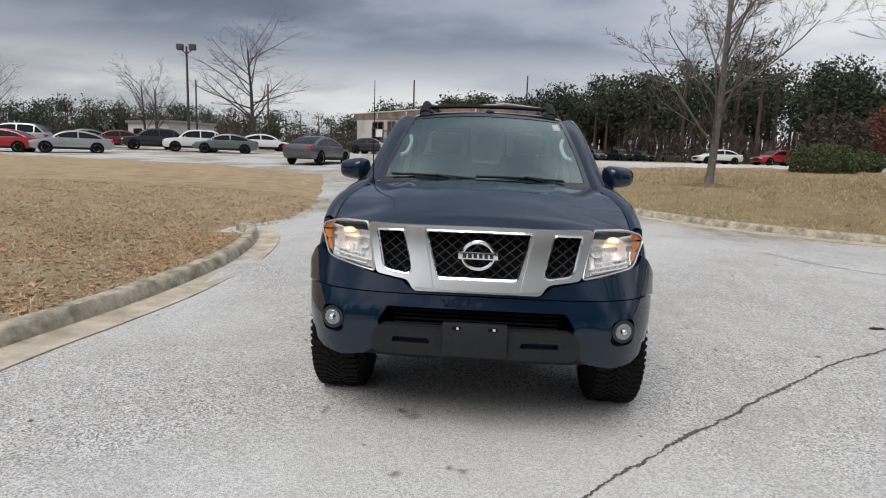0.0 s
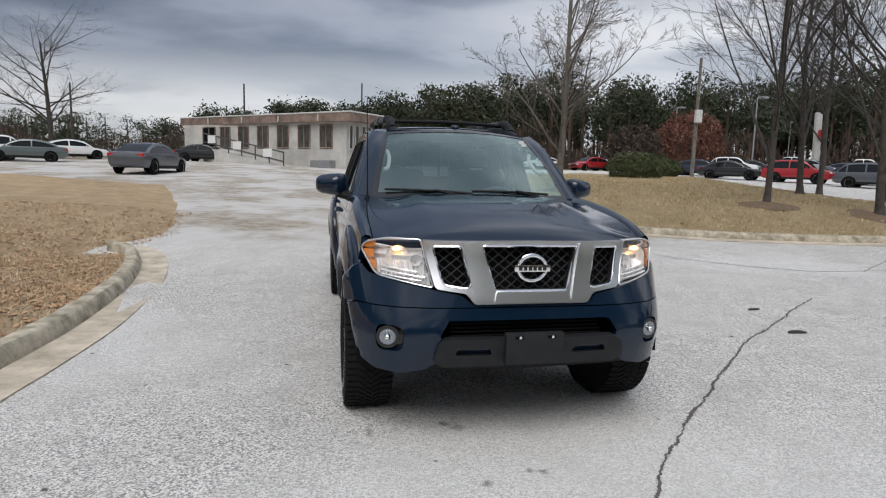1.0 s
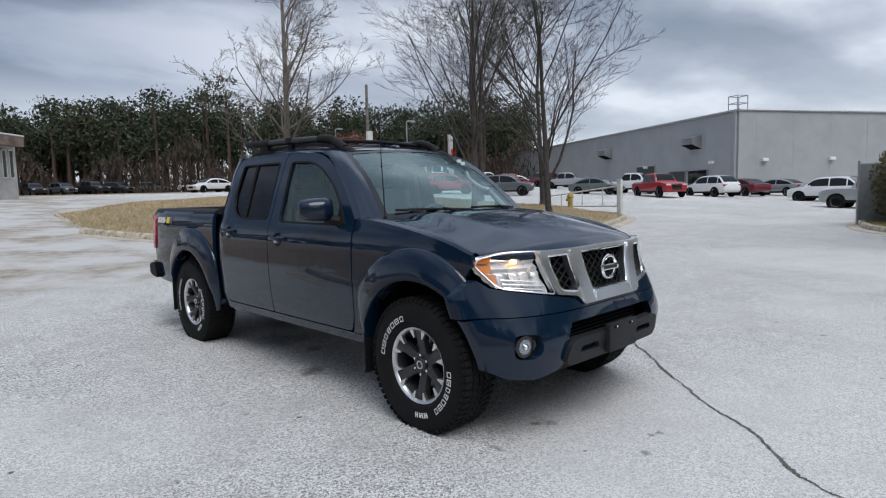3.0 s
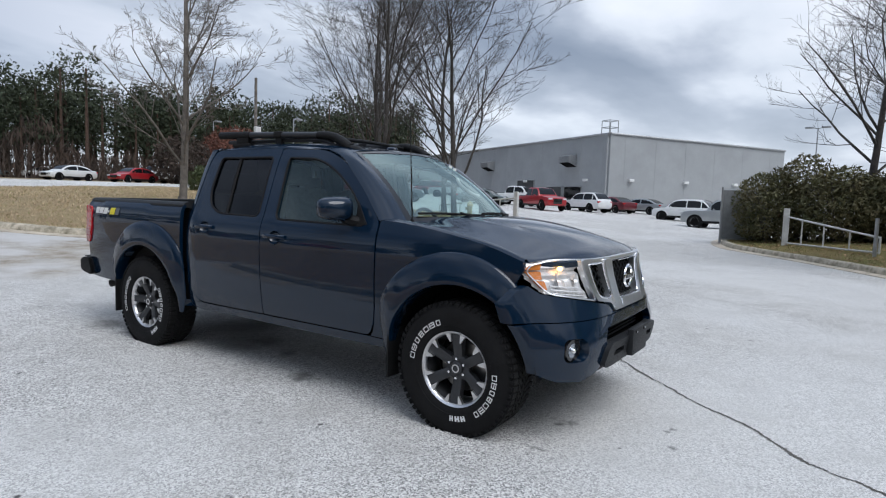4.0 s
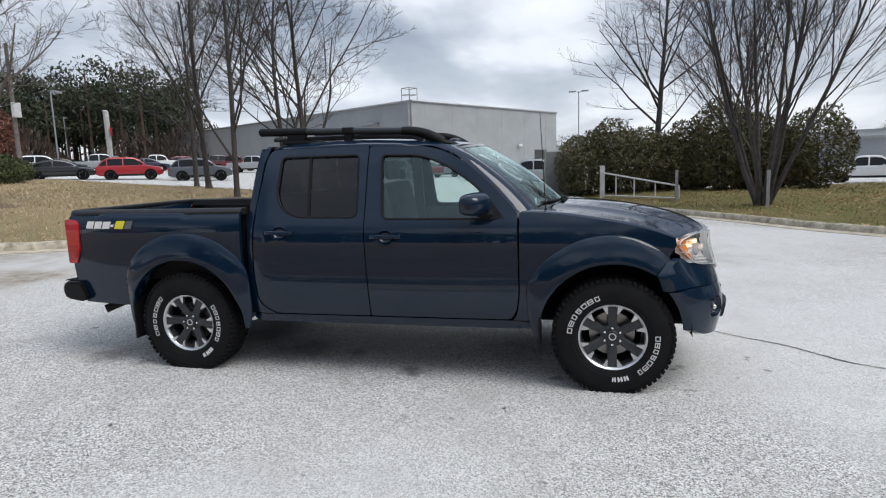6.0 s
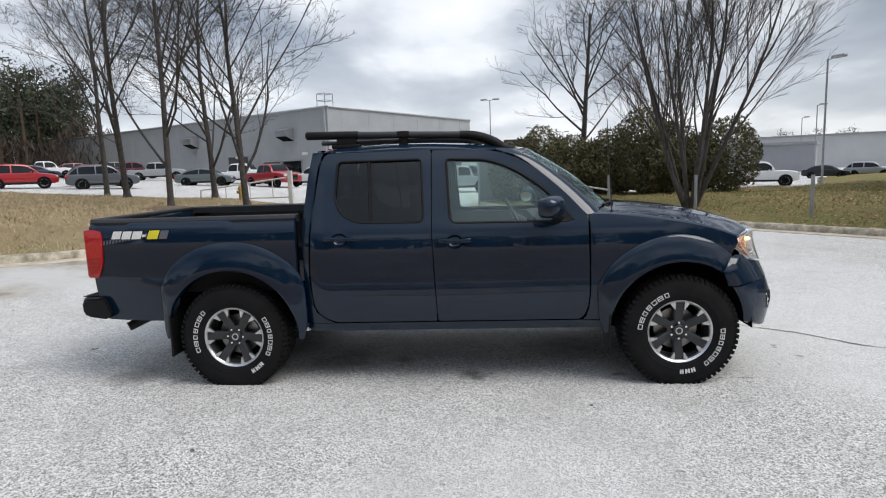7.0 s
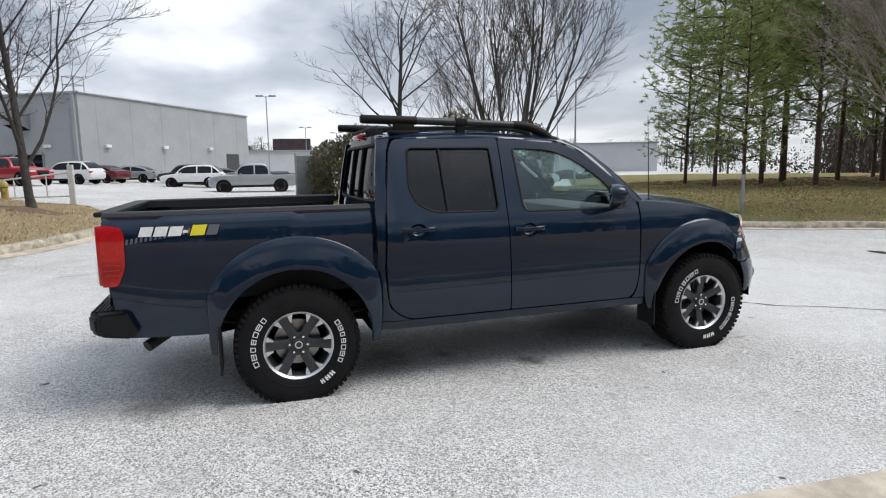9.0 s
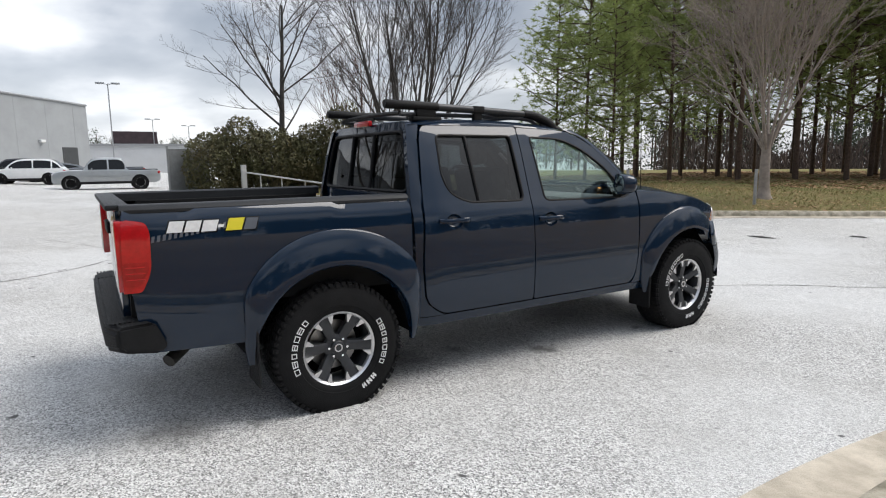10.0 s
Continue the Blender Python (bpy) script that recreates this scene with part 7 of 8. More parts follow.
# ---- shrubs ----
M_SHRUB = mat("evergreen_shrub", (0.040, 0.062, 0.018), 0.75, col2=(0.075, 0.085, 0.03), scale=2.0, island=True)
M_HEDGE = mat("olive_hedge", (0.072, 0.080, 0.032), 0.8, col2=(0.125, 0.105, 0.052), scale=1.2, island=True)
M_TWIG = mat("red_brown_twigs", (0.12, 0.045, 0.03), 0.9, col2=(0.17, 0.075, 0.05), scale=1.0, island=True)


def shrub(name, x, y, z, rx, ry, h, material, label, seed, leaves=4200, size=0.06):
    """A shrub: a few stems and many small leaves on an uneven shell."""
    rng = random.Random(seed)
    t = new(name)
    tagged(t, label, "shrub")
    t.matrix_basis = pose(x, y, z, 0, 0, rng.uniform(0, 360))
    bm = bmesh.new()
    for k in range(6):
        a = k * 1.05
        tube(bm, [(0.1 * math.cos(a), 0.1 * math.sin(a), -0.05), (rx * 0.35 * math.cos(a), ry * 0.35 * math.sin(a), h * 0.45), (rx * 0.6 * math.cos(a), ry * 0.6 * math.sin(a), h * 0.8)], [0.03, 0.02, 0.008], 5)
    part("stem", bm, M_BARK, t)
    vs, fs = [], []
    for _ in range(leaves):
        d = Vector((rng.gauss(0, 1), rng.gauss(0, 1), rng.gauss(0, 1))).normalized()
        bump = 1 + 0.22 * noise.noise(d * 2.3 + Vector((seed, 0, 0))) + 0.12 * noise.noise(d * 6 + Vector((seed, 3, 0)))
        r = bump * (1 - 0.45 * rng.random() ** 2.5)
        p = Vector((d.x * rx * r, d.y * ry * r, h * 0.5 + d.z * h * 0.5 * r))
        if p.z < 0.02:
            p.z = rng.uniform(0.02, 0.3)
        s1 = Vector((rng.gauss(0, 1), rng.gauss(0, 1), rng.gauss(0, 1))).normalized() * size * rng.uniform(0.6, 1.3)
        s2 = Vector((rng.gauss(0, 1), rng.gauss(0, 1), rng.gauss(0, 1))).normalized() * size * 0.45
        k = len(vs)
        vs.extend((tuple(p - s1), tuple(p + s2), tuple(p + s1), tuple(p - s2)))
        fs.append((k, k + 1, k + 2, k + 3))
    lv = mesh_object("leaves", vs, fs, material, parent=t)
    lv["kind"] = "stuff"
    return t


for i, (x, y, r, h) in enumerate(((14.4, 23.4, 1.5, 1.55), (16.6, 25.2, 1.3, 1.35))):
    shrub("evergreen_shrub", x, y, zg(x, y) + 0.1, r, r * 0.9, h, M_SHRUB, "dense rounded evergreen shrub on the lawn", 200 + i, 6500, 0.075)
for i in range(9):
    f = i / 8
    x, y = 18.4 - 1.0 * f + 0.3 * math.sin(i * 2.1), 0.0 - 7.4 * f
    shrub("hedge_shrub", x, y, hs(x, y) - 0.05, 1.15, 1.0, 2.35 + 0.35 * math.sin(i * 1.7) + (0.6 if i in (5, 6) else 0), M_HEDGE, "overgrown olive-green hedge shrub beside a fence", 230 + i, 5200, 0.075)
shrub("brush_shrub", 33, 47, zg(33, 47), 3.6, 3.0, 5.5, M_TWIG, "leafless reddish-brown brush by the lot", 260, 5200, 0.2)
shrub("brush_shrub", 27, 46, zg(27, 46), 2.4, 2.0, 4.0, M_BRUSH, "leafless grey-brown brush by the lot", 261, 3000, 0.2)

# ---- parked vehicles ----
def paint(name, col, metal=0.2):
    return mat(name, col, 0.35, metal, var=0.1, scale=3, coat=0.7)


CAR_PAINT = {
    "silver": paint("silver_car_paint", (0.36, 0.38, 0.39), 0.5),
    "grey": paint("grey_car_paint", (0.10, 0.11, 0.125), 0.4),
    "black": paint("black_car_paint", (0.012, 0.013, 0.016)),
    "white": paint("white_car_paint", (0.74, 0.75, 0.75), 0.0),
    "red": paint("red_car_paint", (0.36, 0.012, 0.018)),
    "maroon": paint("maroon_car_paint", (0.13, 0.010, 0.018)),
    "green": paint("grey_green_car_paint", (0.12, 0.15, 0.15), 0.4),
    "navy": paint("dark_blue_car_paint", (0.018, 0.025, 0.055), 0.3),
}
M_CARGLASS = mat("dark_car_glass", (0.008, 0.0095, 0.011), 0.05, spec=0.4)
M_HEADLAMP = mat("car_headlamp", (0.75, 0.76, 0.78), 0.15, 0.4)


def car_template(kind):
    L, W, H = {"sedan": (4.7, 1.80, 1.45), "suv": (4.55, 1.86, 1.68), "pickup": (5.6, 1.95, 1.86)}[kind]
    t = new(kind if kind != "pickup" else "parked_pickup")
    w = W / 2
    h = L / 2
    low = {"sedan": 0.24, "suv": 0.28, "pickup": 0.36}[kind]
    belt = {"sedan": 0.92, "suv": 1.02, "pickup": 1.14}[kind]
    hood = {"sedan": 0.80, "suv": 0.95, "pickup": 1.10}[kind]
    rear = {"sedan": 0.98, "suv": 1.02, "pickup": 1.14}[kind]
    st = [(-h, low + 0.18, hood - 0.28, 0.70), (-h + 0.06, low + 0.06, hood - 0.12, 0.86), (-h + 0.30, low, hood - 0.03, 0.96), (-h + 0.9, low, hood + 0.05, 0.99), (-h + 1.35, low, belt + 0.01, 1.0), (0, low, belt, 1.0), (h - 1.0, low, rear - 0.02 if kind != "sedan" else belt + 0.03, 1.0), (h - 0.30, low + 0.02, rear, 0.97), (h - 0.05, low + 0.12, rear - 0.05, 0.90), (h, low + 0.2, rear - 0.2, 0.82)]
    bm = bmesh.new()
    rings = []
    for y, z0, z1, k in st:
        ww = w * k
        row = [(-ww * 0.93, z0), (-ww, z0 + 0.16), (-ww, z0 + (z1 - z0) * 0.62), (-ww * 0.955, z1 - 0.035), (-ww * 0.88, z1), (0, z1 + 0.025), (ww * 0.88, z1), (ww * 0.955, z1 - 0.035), (ww, z0 + (z1 - z0) * 0.62), (ww, z0 + 0.16), (ww * 0.93, z0)]
        rings.append([bm.verts.new((x, y, z)) for x, z in row])
    n = len(rings[0])
    for a, b in zip(rings, rings[1:]):
        for k in range(n):
            bm.faces.new((a[k], a[(k + 1) % n], b[(k + 1) % n], b[k]))
    bm.faces.new(rings[0][::-1])
    bm.faces.new(rings[-1])
    bmesh.ops.recalc_face_normals(bm, faces=bm.faces[:])
    part("body", bm, CAR_PAINT["grey"], t, smooth=True)
    # glasshouse
    g = {"sedan": (-h + 1.12, -h + 2.02, h - 1.55, h - 0.42), "suv": (-h + 1.12, -h + 1.90, h - 0.85, h - 0.16), "pickup": (-h + 1.55, -h + 2.15, h - 2.05, h - 1.78)}[kind]

    # rounded cabin with its panes laid on
    mid = (g[1] + g[2]) / 2
    top_y = [g[0] - 0.05, g[0] + 0.02, (g[0] + g[1]) / 2, g[1], mid, g[2], (g[2] + g[3]) / 2, g[3], g[3] + 0.06]
    top_z = [belt - 0.04, belt + 0.03, belt + (H - belt) * 0.60, H - 0.055, H, H - 0.05, belt + (H - belt) * 0.62, belt + 0.03, belt - 0.04]

    def cabin(y, lift=0.0):
        zt = curve(y, top_y, top_z)
        f = max(0.0, min(1.0, (zt - belt) / (H - belt)))
        wb, wt = w * 0.925, w * (0.925 - 0.185 * f)
        return zt, wb, wt

    ys = [top_y[0] + (top_y[-1] - top_y[0]) * k / 22 for k in range(23)]
    bm = bmesh.new()
    rows = []
    for y in ys:
        zt, wb, wt = cabin(y)
        e = min(0.07, max(0.004, (zt - belt + 0.05) * 0.3))
        rows.append([bm.verts.new((x, y, z)) for x, z in ((-wb, belt - 0.06), (-wt, zt - e), (-wt * 0.93, zt - e * 0.3), (-wt * 0.6, zt), (0, zt + 0.012), (wt * 0.6, zt), (wt * 0.93, zt - e * 0.3), (wt, zt - e), (wb, belt - 0.06))])
    for a, b in zip(rows, rows[1:]):
        for k in range(8):
            bm.faces.new((a[k], b[k], b[k + 1], a[k + 1]))
    bmesh.ops.recalc_face_normals(bm, faces=bm.faces[:])
    part("roof", bm, CAR_PAINT["grey"], t, smooth=True)
    for y0, y1, nm in ((g[0] + 0.08, g[1] - 0.04, "windscreen"), (g[2] + 0.06, g[3] - 0.06, "rear_window")):
        bm = bmesh.new()
        rows = []
        for k in range(7):
            y = y0 + (y1 - y0) * k / 6
            zt, wb, wt = cabin(y)
            rows.append([bm.verts.new((x * wt, y, zt + 0.012 * (1 - abs(x)) + 0.008)) for x in (-0.86, -0.5, 0, 0.5, 0.86)])
        for a, b in zip(rows, rows[1:]):
            for k in range(4):
                bm.faces.new((a[k], a[k + 1], b[k + 1], b[k]))
        part(nm, bm, M_CARGLASS, t, "dark window glass", smooth=True)
    split = mid + (0.10 if kind != "pickup" else 0.0)
    panes = [(g[0] + 0.28, split - 0.04), (split + 0.04, g[3] - 0.26 if kind != "pickup" else g[3] - 0.12)]
    if kind == "suv":
        panes = [(g[0] + 0.28, split - 0.24), (split - 0.16, g[2] + 0.02), (g[2] + 0.10, g[3] - 0.12)]
    for s in (-1, 1):
        for y0, y1 in panes:
            bm = bmesh.new()
            rows = []
            for k in range(9):
                y = y0 + (y1 - y0) * k / 8
                zt, wb, wt = cabin(y)
                z1 = max(belt + 0.045, zt - 0.115)
                row = []
                for z in (belt + 0.035, (belt + 0.035 + z1) / 2, z1):
                    f = (z - belt + 0.06) / max(0.05, zt - 0.07 - belt + 0.06)
                    row.append(bm.verts.new((s * (wb + (wt - wb) * f + 0.007), y, z)))
                rows.append(row)
            for a, b in zip(rows, rows[1:]):
                for k in range(2):
                    q = (a[k], b[k], b[k + 1], a[k + 1])
                    bm.faces.new(q)
            part("side_window", bm, M_CARGLASS, t, "dark window glass", smooth=True)
        bm = bmesh.new()
        box(bm, min(s * (w - 0.05), s * (w + 0.006)), max(s * (w - 0.05), s * (w + 0.006)), -h + 1.25, h - 1.35, low - 0.02, low + 0.13, 0.02)
        part("sill", bm, M_PLASTIC, t, smooth=True)
        r = {"sedan": 0.325, "suv": 0.35, "pickup": 0.40}[kind]
        for y in (-h + 0.88 + 0.05 * (kind == "pickup"), h - 0.98 - 0.15 * (kind == "pickup")):
            # near-black disc stands for the shade of the wheel opening
            bm = bmesh.new()
            lathe(bm, [(0.0, 0.004), (r + 0.075, 0.004), (r + 0.075, -0.10), (0, -0.10)], 20, Matrix.Translation((s * w, y, r)) @ Matrix.Rotation(0 if s > 0 else math.pi, 4, "Z"))
            part("wheel_arch", bm, M_VOID, t)
            wh = new("wheel")
            wh.parent = t
            wh.matrix_basis = Matrix.Translation((s * (w - 0.09), y, r)) @ Matrix.Rotation(0 if s > 0 else math.pi, 4, "Z")
            bm = bmesh.new()
            lathe(bm, [(r * 0.64, -0.10), (r * 0.95, -0.10), (r, -0.06), (r, 0.07), (r * 0.95, 0.105), (r * 0.66, 0.105)], 22)
            part("tyre", bm, M_RUBBER, wh, smooth=True)
            bm = bmesh.new()
            lathe(bm, [(r * 0.67, 0.10), (r * 0.62, 0.085), (r * 0.55, 0.07), (0.05, 0.09), (0.0, 0.092)], 18)
            part("rim", bm, M_MACHINED, wh, smooth=True)
        bm = bmesh.new()
        box(bm, min(s * w * 0.48, s * w * 0.86), max(s * w * 0.48, s * w * 0.86), -h + 0.015, -h + 0.16, hood - 0.24, hood - 0.12, 0.03)
        part("headlight", bm, M_HEADLAMP, t, smooth=True)
        bm = bmesh.new()
        box(bm, min(s * w * 0.60, s * w * 0.92), max(s * w * 0.60, s * w * 0.92), h - 0.16, h - 0.015, rear - 0.24, rear - 0.08, 0.03)
        part("tail_light", bm, M_RED, t, smooth=True)
        bm = bmesh.new()
        box(bm, s * (w + 0.06) - 0.07, s * (w + 0.06) + 0.07, g[0] + 0.42, g[0] + 0.50, belt, belt + 0.12, 0.025)
        part("mirror", bm, CAR_PAINT["grey"], t, smooth=True)
    bm = bmesh.new()
    box(bm, -w * 0.42, w * 0.42, -h - 0.01, -h + 0.06, low + 0.16, hood - 0.16, 0.02)
    part("grille", bm, M_GLOSSBLACK, t, smooth=True)
    if kind == "pickup":
        # solid near-black block stands for the shaded open bed
        bm = bmesh.new()
        box(bm, -w * 0.80, w * 0.80, g[3] + 0.12, h - 0.14, rear - 0.35, rear + 0.031)
        part("bed_opening", bm, M_VOID, t)
    return t


CAR_KIND = {k: car_template(k) for k in ("sedan", "suv", "pickup")}
CAR_USED = {}


def car(kind, colour, x, y, yaw, label, scale=0.93):
    """yaw 0 faces south (-y); positive turns to the left seen from above."""
    m = Matrix.Translation((x, y, zg(x, y))) @ Matrix.Rotation(radians(yaw), 4, "Z") @ Matrix.Scale(scale, 4)
    if kind in CAR_USED:
        c = copy_thing(CAR_KIND[kind], m)
    else:
        c = CAR_KIND[kind]
        c.matrix_basis = m
        CAR_USED[kind] = c
    for o in c.children:
        if o.name.split(".")[0] in ("body", "roof", "pillar", "mirror"):
            o.material_slots[0].link = "OBJECT"
            o.material_slots[0].material = CAR_PAINT[colour]
    return tagged(c, label, "pickup truck" if kind == "pickup" else "car", "cars in the lot" if x > 0 else "cars on the dirt lot")


# field side
car("sedan", "grey", -8.6, 26.2, 168, "dark grey sedan parked on the dirt track")
car("sedan", "black", -9.0, 42.6, 75, "black sedan parked beside the ramp of the office")
car("sedan", "silver", -23.6, 28.8, -53, "silver sedan parked on the brown field")
car("sedan", "red", -27.0, 27.6, -70, "red sedan parked on the brown field")
car("suv", "silver", -31.0, 33.5, -70, "silver hatchback parked on the brown field")
car("suv", "white", -20.0, 35.8, -60, "white crossover parked in a row on the dirt lot")
car("sedan", "green", -17.4, 35.0, -70, "grey-green sedan parked in a row on the dirt lot")
car("sedan", "white", -17.0, 40.5, 120, "white sedan parked in a row on the dirt lot")
car("suv", "black", -23.4, 36.6, -55, "black crossover parked in a row on the dirt lot")
car("sedan", "maroon", -26.8, 37.6, -55, "maroon sedan parked in a row on the dirt lot")
car("sedan", "grey", -30.5, 39.5, -60, "dark grey sedan parked in a row on the dirt lot")
for i, (x, y, c) in enumerate(((8.5, 78, "white"), (11.5, 80, "black"), (14.5, 80, "grey"), (17.5, 80, "black"), (20.5, 80, "black"), (26, 84, "green"), (32, 84, "white"))):
    car("suv" if i % 3 else "pickup", c, x, y, 8 * i, {"white": "white", "black": "black", "grey": "dark grey", "green": "grey-green"}[c] + " vehicle parked before the distant wood")
# dealer's lot
car("suv", "white", 37.9, 6.6, 172, "white boxy crossover parked in the paved lot")
car("pickup", "silver", 31.2, 2.9, 178, "silver pickup truck parked in the paved lot")
car("pickup", "red", 36.4, 16.3, -36, "bright red pickup truck parked before the warehouse")
car("sedan", "silver", 46.0, 11.6, 165, "silver sedan parked beside the warehouse wall")
car("suv", "white", 40.2, 14.2, 155, "white crossover parked before the warehouse")
car("sedan", "maroon", 43.4, 13.2, 150, "dark red sedan parked before the warehouse")
car("suv", "black", 44.5, 7.6, 175, "black crossover parked behind a white one")
car("pickup", "grey", 41.8, 2.6, 178, "dark grey pickup truck parked in the paved lot")
car("sedan", "grey", 42.5, 5.2, 178, "dark grey sedan parked in the paved lot")
car("pickup", "white", 41.4, 20.6, 0, "white pickup truck parked by the warehouse door")
car("sedan", "green", 37.2, 21.6, 10, "grey-green sedan parked by the warehouse")
car("pickup", "silver", 47.0, 30.8, 25, "silver pickup truck parked along the warehouse")
car("pickup", "maroon", 52.0, 36.0, 25, "dark red pickup truck parked along the warehouse")
car("suv", "grey", 30.0, 24.6, 32, "dark grey crossover parked at the lot's edge")
car("suv", "red", 29.0, 29.2, 38, "red crossover parked at the lot's edge")
car("suv", "maroon", 33.5, 27.2, 38, "maroon crossover parked at the lot's edge")
car("sedan", "black", 26.6, 32.4, 42, "black sedan parked at the lot's edge")
car("sedan", "navy", 27.2, 36.6, 42, "dark blue sedan parked in the paved lot")
car("sedan", "red", 23.5, 47.5, -75, "red sedan parked beyond the lawn")
car("pickup", "white", 27.5, 50.5, -75, "white pickup truck parked beyond the lawn")
car("sedan", "white", 19.8, 50.5, -80, "white sedan parked beyond the lawn")
for i in range(9):
    k = ("suv", "sedan", "pickup")[i % 3]
    c = ("white", "black", "silver", "grey", "navy", "white", "maroon", "silver", "black")[i]
    car(k, c, 33.5 + 2.9 * i, 41.0 + 1.2 * (i % 2), 40, {"white": "white", "black": "black", "silver": "silver", "grey": "dark grey", "navy": "dark blue", "maroon": "maroon"}[c] + " vehicle in a row in the paved lot")
car("pickup", "white", 36.2, -16.9, -24, "white pickup truck parked on a concrete pad")
car("sedan", "black", 25.8, -6.6, 160, "black sedan parked behind the bare tree")
car("sedan", "red", 30.0, -9.6, 170, "bright red sedan parked behind the bare tree")
car("suv", "grey", 29.8, -5.2, -70, "dark grey crossover parked behind the hedge")
car("suv", "silver", 54.5, -35.2, -30, "silver crossover parked beyond the lawn")
car("sedan", "black", 54.8, -31.5, -30, "black sedan parked beyond the lawn")


# ---- buildings ----
M_METAL = mat("grey_metal_cladding", (0.36, 0.375, 0.385), 0.6, var=0.12, scale=0.6)
M_STUCCO = mat("weathered_white_block", (0.56, 0.55, 0.52), 0.9, var=0.35, scale=0.7, bump=0.3, bscale=20)
M_FASCIA = mat("peeling_fascia", (0.30, 0.22, 0.18), 0.9, var=0.6, scale=1.2)
M_WINDOW = mat("dull_window", (0.10, 0.095, 0.085), 0.25, var=0.6, scale=2.0)
M_DOORDARK = mat("dark_door", (0.06, 0.063, 0.065), 0.5, var=0.2, scale=2)
M_WHITEWALL = mat("pale_far_wall", (0.55, 0.56, 0.57), 0.8, var=0.1, scale=0.3)
M_RAIL = mat("white_painted_steel", (0.62, 0.62, 0.60), 0.6, var=0.25, scale=6)
M_GALV = mat("galvanised_steel", (0.40, 0.41, 0.42), 0.45, 0.7, var=0.2, scale=5)
M_YELLOWPAINT = mat("faded_yellow_paint", (0.46, 0.35, 0.10), 0.6, var=0.3, scale=8)


def wall_frame(a, b, z):
    """A frame along a wall from a to b: x along it, y outwards, z up."""
    d = Vector((b[0] - a[0], b[1] - a[1], 0))
    ln = d.length
    d.normalize()
    n = Vector((d.y, -d.x, 0))
    m = Matrix(((d.x, n.x, 0, a[0]), (d.y, n.y, 0, a[1]), (0, 0, 1, z), (0, 0, 0, 1)))
    return m, ln


def build_warehouse():
    wh = new("warehouse")
    tagged(wh, "large grey metal-clad warehouse with hooded wall vents", "building")
    A, B, C = (48.6, 15.3), (63.2, 2.8), (80.0, 70.0)
    D = (B[0] + C[0] - A[0], B[1] + C[1] - A[1])
    z0, top = 0.2, 7.55
    bm = bmesh.new()
    pts = [A, B, D, C]
    tops = (top, top - 0.55, top - 0.5, top - 0.3)
    lo = [bm.verts.new((*p, z0)) for p in pts]
    hi = [bm.verts.new((*p, t)) for p, t in zip(pts, tops)]
    for k in range(4):
        bm.faces.new((lo[k], lo[(k + 1) % 4], hi[(k + 1) % 4], hi[k]))
    part("wall", bm, M_METAL, wh)
    bm = bmesh.new()
    bm.faces.new([bm.verts.new((*p, t - 0.05)) for p, t in zip(pts, tops)])
    part("roof", bm, M_GALV, wh)
    # left wall runs from C to A, right wall from A to B, both seen from the lot
    for a, b, ta, tb in ((C, A, top - 0.3, top), (A, B, top, top - 0.55)):
        m, ln = wall_frame(a, b, 0)
        bm = bmesh.new()
        tube(bm, [m @ Vector((0, 0.06, ta)), m @ Vector((ln, 0.06, tb))], 0.10, 6)
        part("eave_trim", bm, M_GALV, wh)
        k = 1.5
        while k < ln:
            bm = bmesh.new()
            box(bm, k - 0.008, k + 0.008, 0.0, 0.012, 0.2, ta + (tb - ta) * k / ln - 0.1, 0, m)
            part("cladding_seam", bm, M_METAL, wh)
            k += 3.2
    m, ln = wall_frame(C, A, 0)
    for x in (ln - 6.0, ln - 21.0):
        bm = bmesh.new()
        v = [m @ Vector(p) for p in ((x, 0, 5.95), (x + 1.5, 0, 5.95), (x + 1.5, 1.0, 5.75), (x, 1.0, 5.75), (x, 0, 4.75), (x + 1.5, 0, 4.75), (x + 1.5, 1.0, 5.15), (x, 1.0, 5.15))]
        q = [bm.verts.new(p) for p in v]
        for f in ((0, 1, 2, 3), (0, 3, 7, 4), (1, 5, 6, 2), (3, 2, 6, 7)):
            bm.faces.new([q[i] for i in f])
        hood = part("vent_hood", bm, M_GALV, wh, "pale metal vent hood")
        # near-black sheet closes the hood's mouth in place of its shade
        bm = bmesh.new()
        bm.faces.new([bm.verts.new(v[i]) for i in (4, 5, 6, 7)])
        part("vent_mouth", bm, M_VOID, hood)
    for x, w, h, mt in ((ln - 14.5, 3.2, 3.0, M_DOORDARK), (ln - 9.0, 2.4, 2.3, M_DOORDARK), (ln - 6.2, 2.6, 2.3, M_CARGLASS), (ln - 26.0, 1.2, 2.2, M_DOORDARK), (ln - 34.0, 3.0, 2.8, M_DOORDARK)):
        bm = bmesh.new()
        box(bm, x, x + w, 0.0, 0.05, 0.3, 0.6 + h, 0.0, m)
        d = part("door", bm, mt, wh)
        bm = bmesh.new()
        for p0, p1 in (((x, 0.3), (x, 0.6 + h)), ((x, 0.6 + h), (x + w, 0.6 + h)), ((x + w, 0.3), (x + w, 0.6 + h))):
            tube(bm, [m @ Vector((p0[0], 0.06, p0[1])), m @ Vector((p1[0], 0.06, p1[1]))], 0.06, 4)
        part("frame", bm, M_GALV, d)
    m2, ln2 = wall_frame(A, B, 0)
    bm = bmesh.new()
    box(bm, ln2 - 3.4, ln2 - 1.6, 0.0, 0.05, 0.3, 3.0, 0, m2)
    part("door", bm, M_DOORDARK, wh)
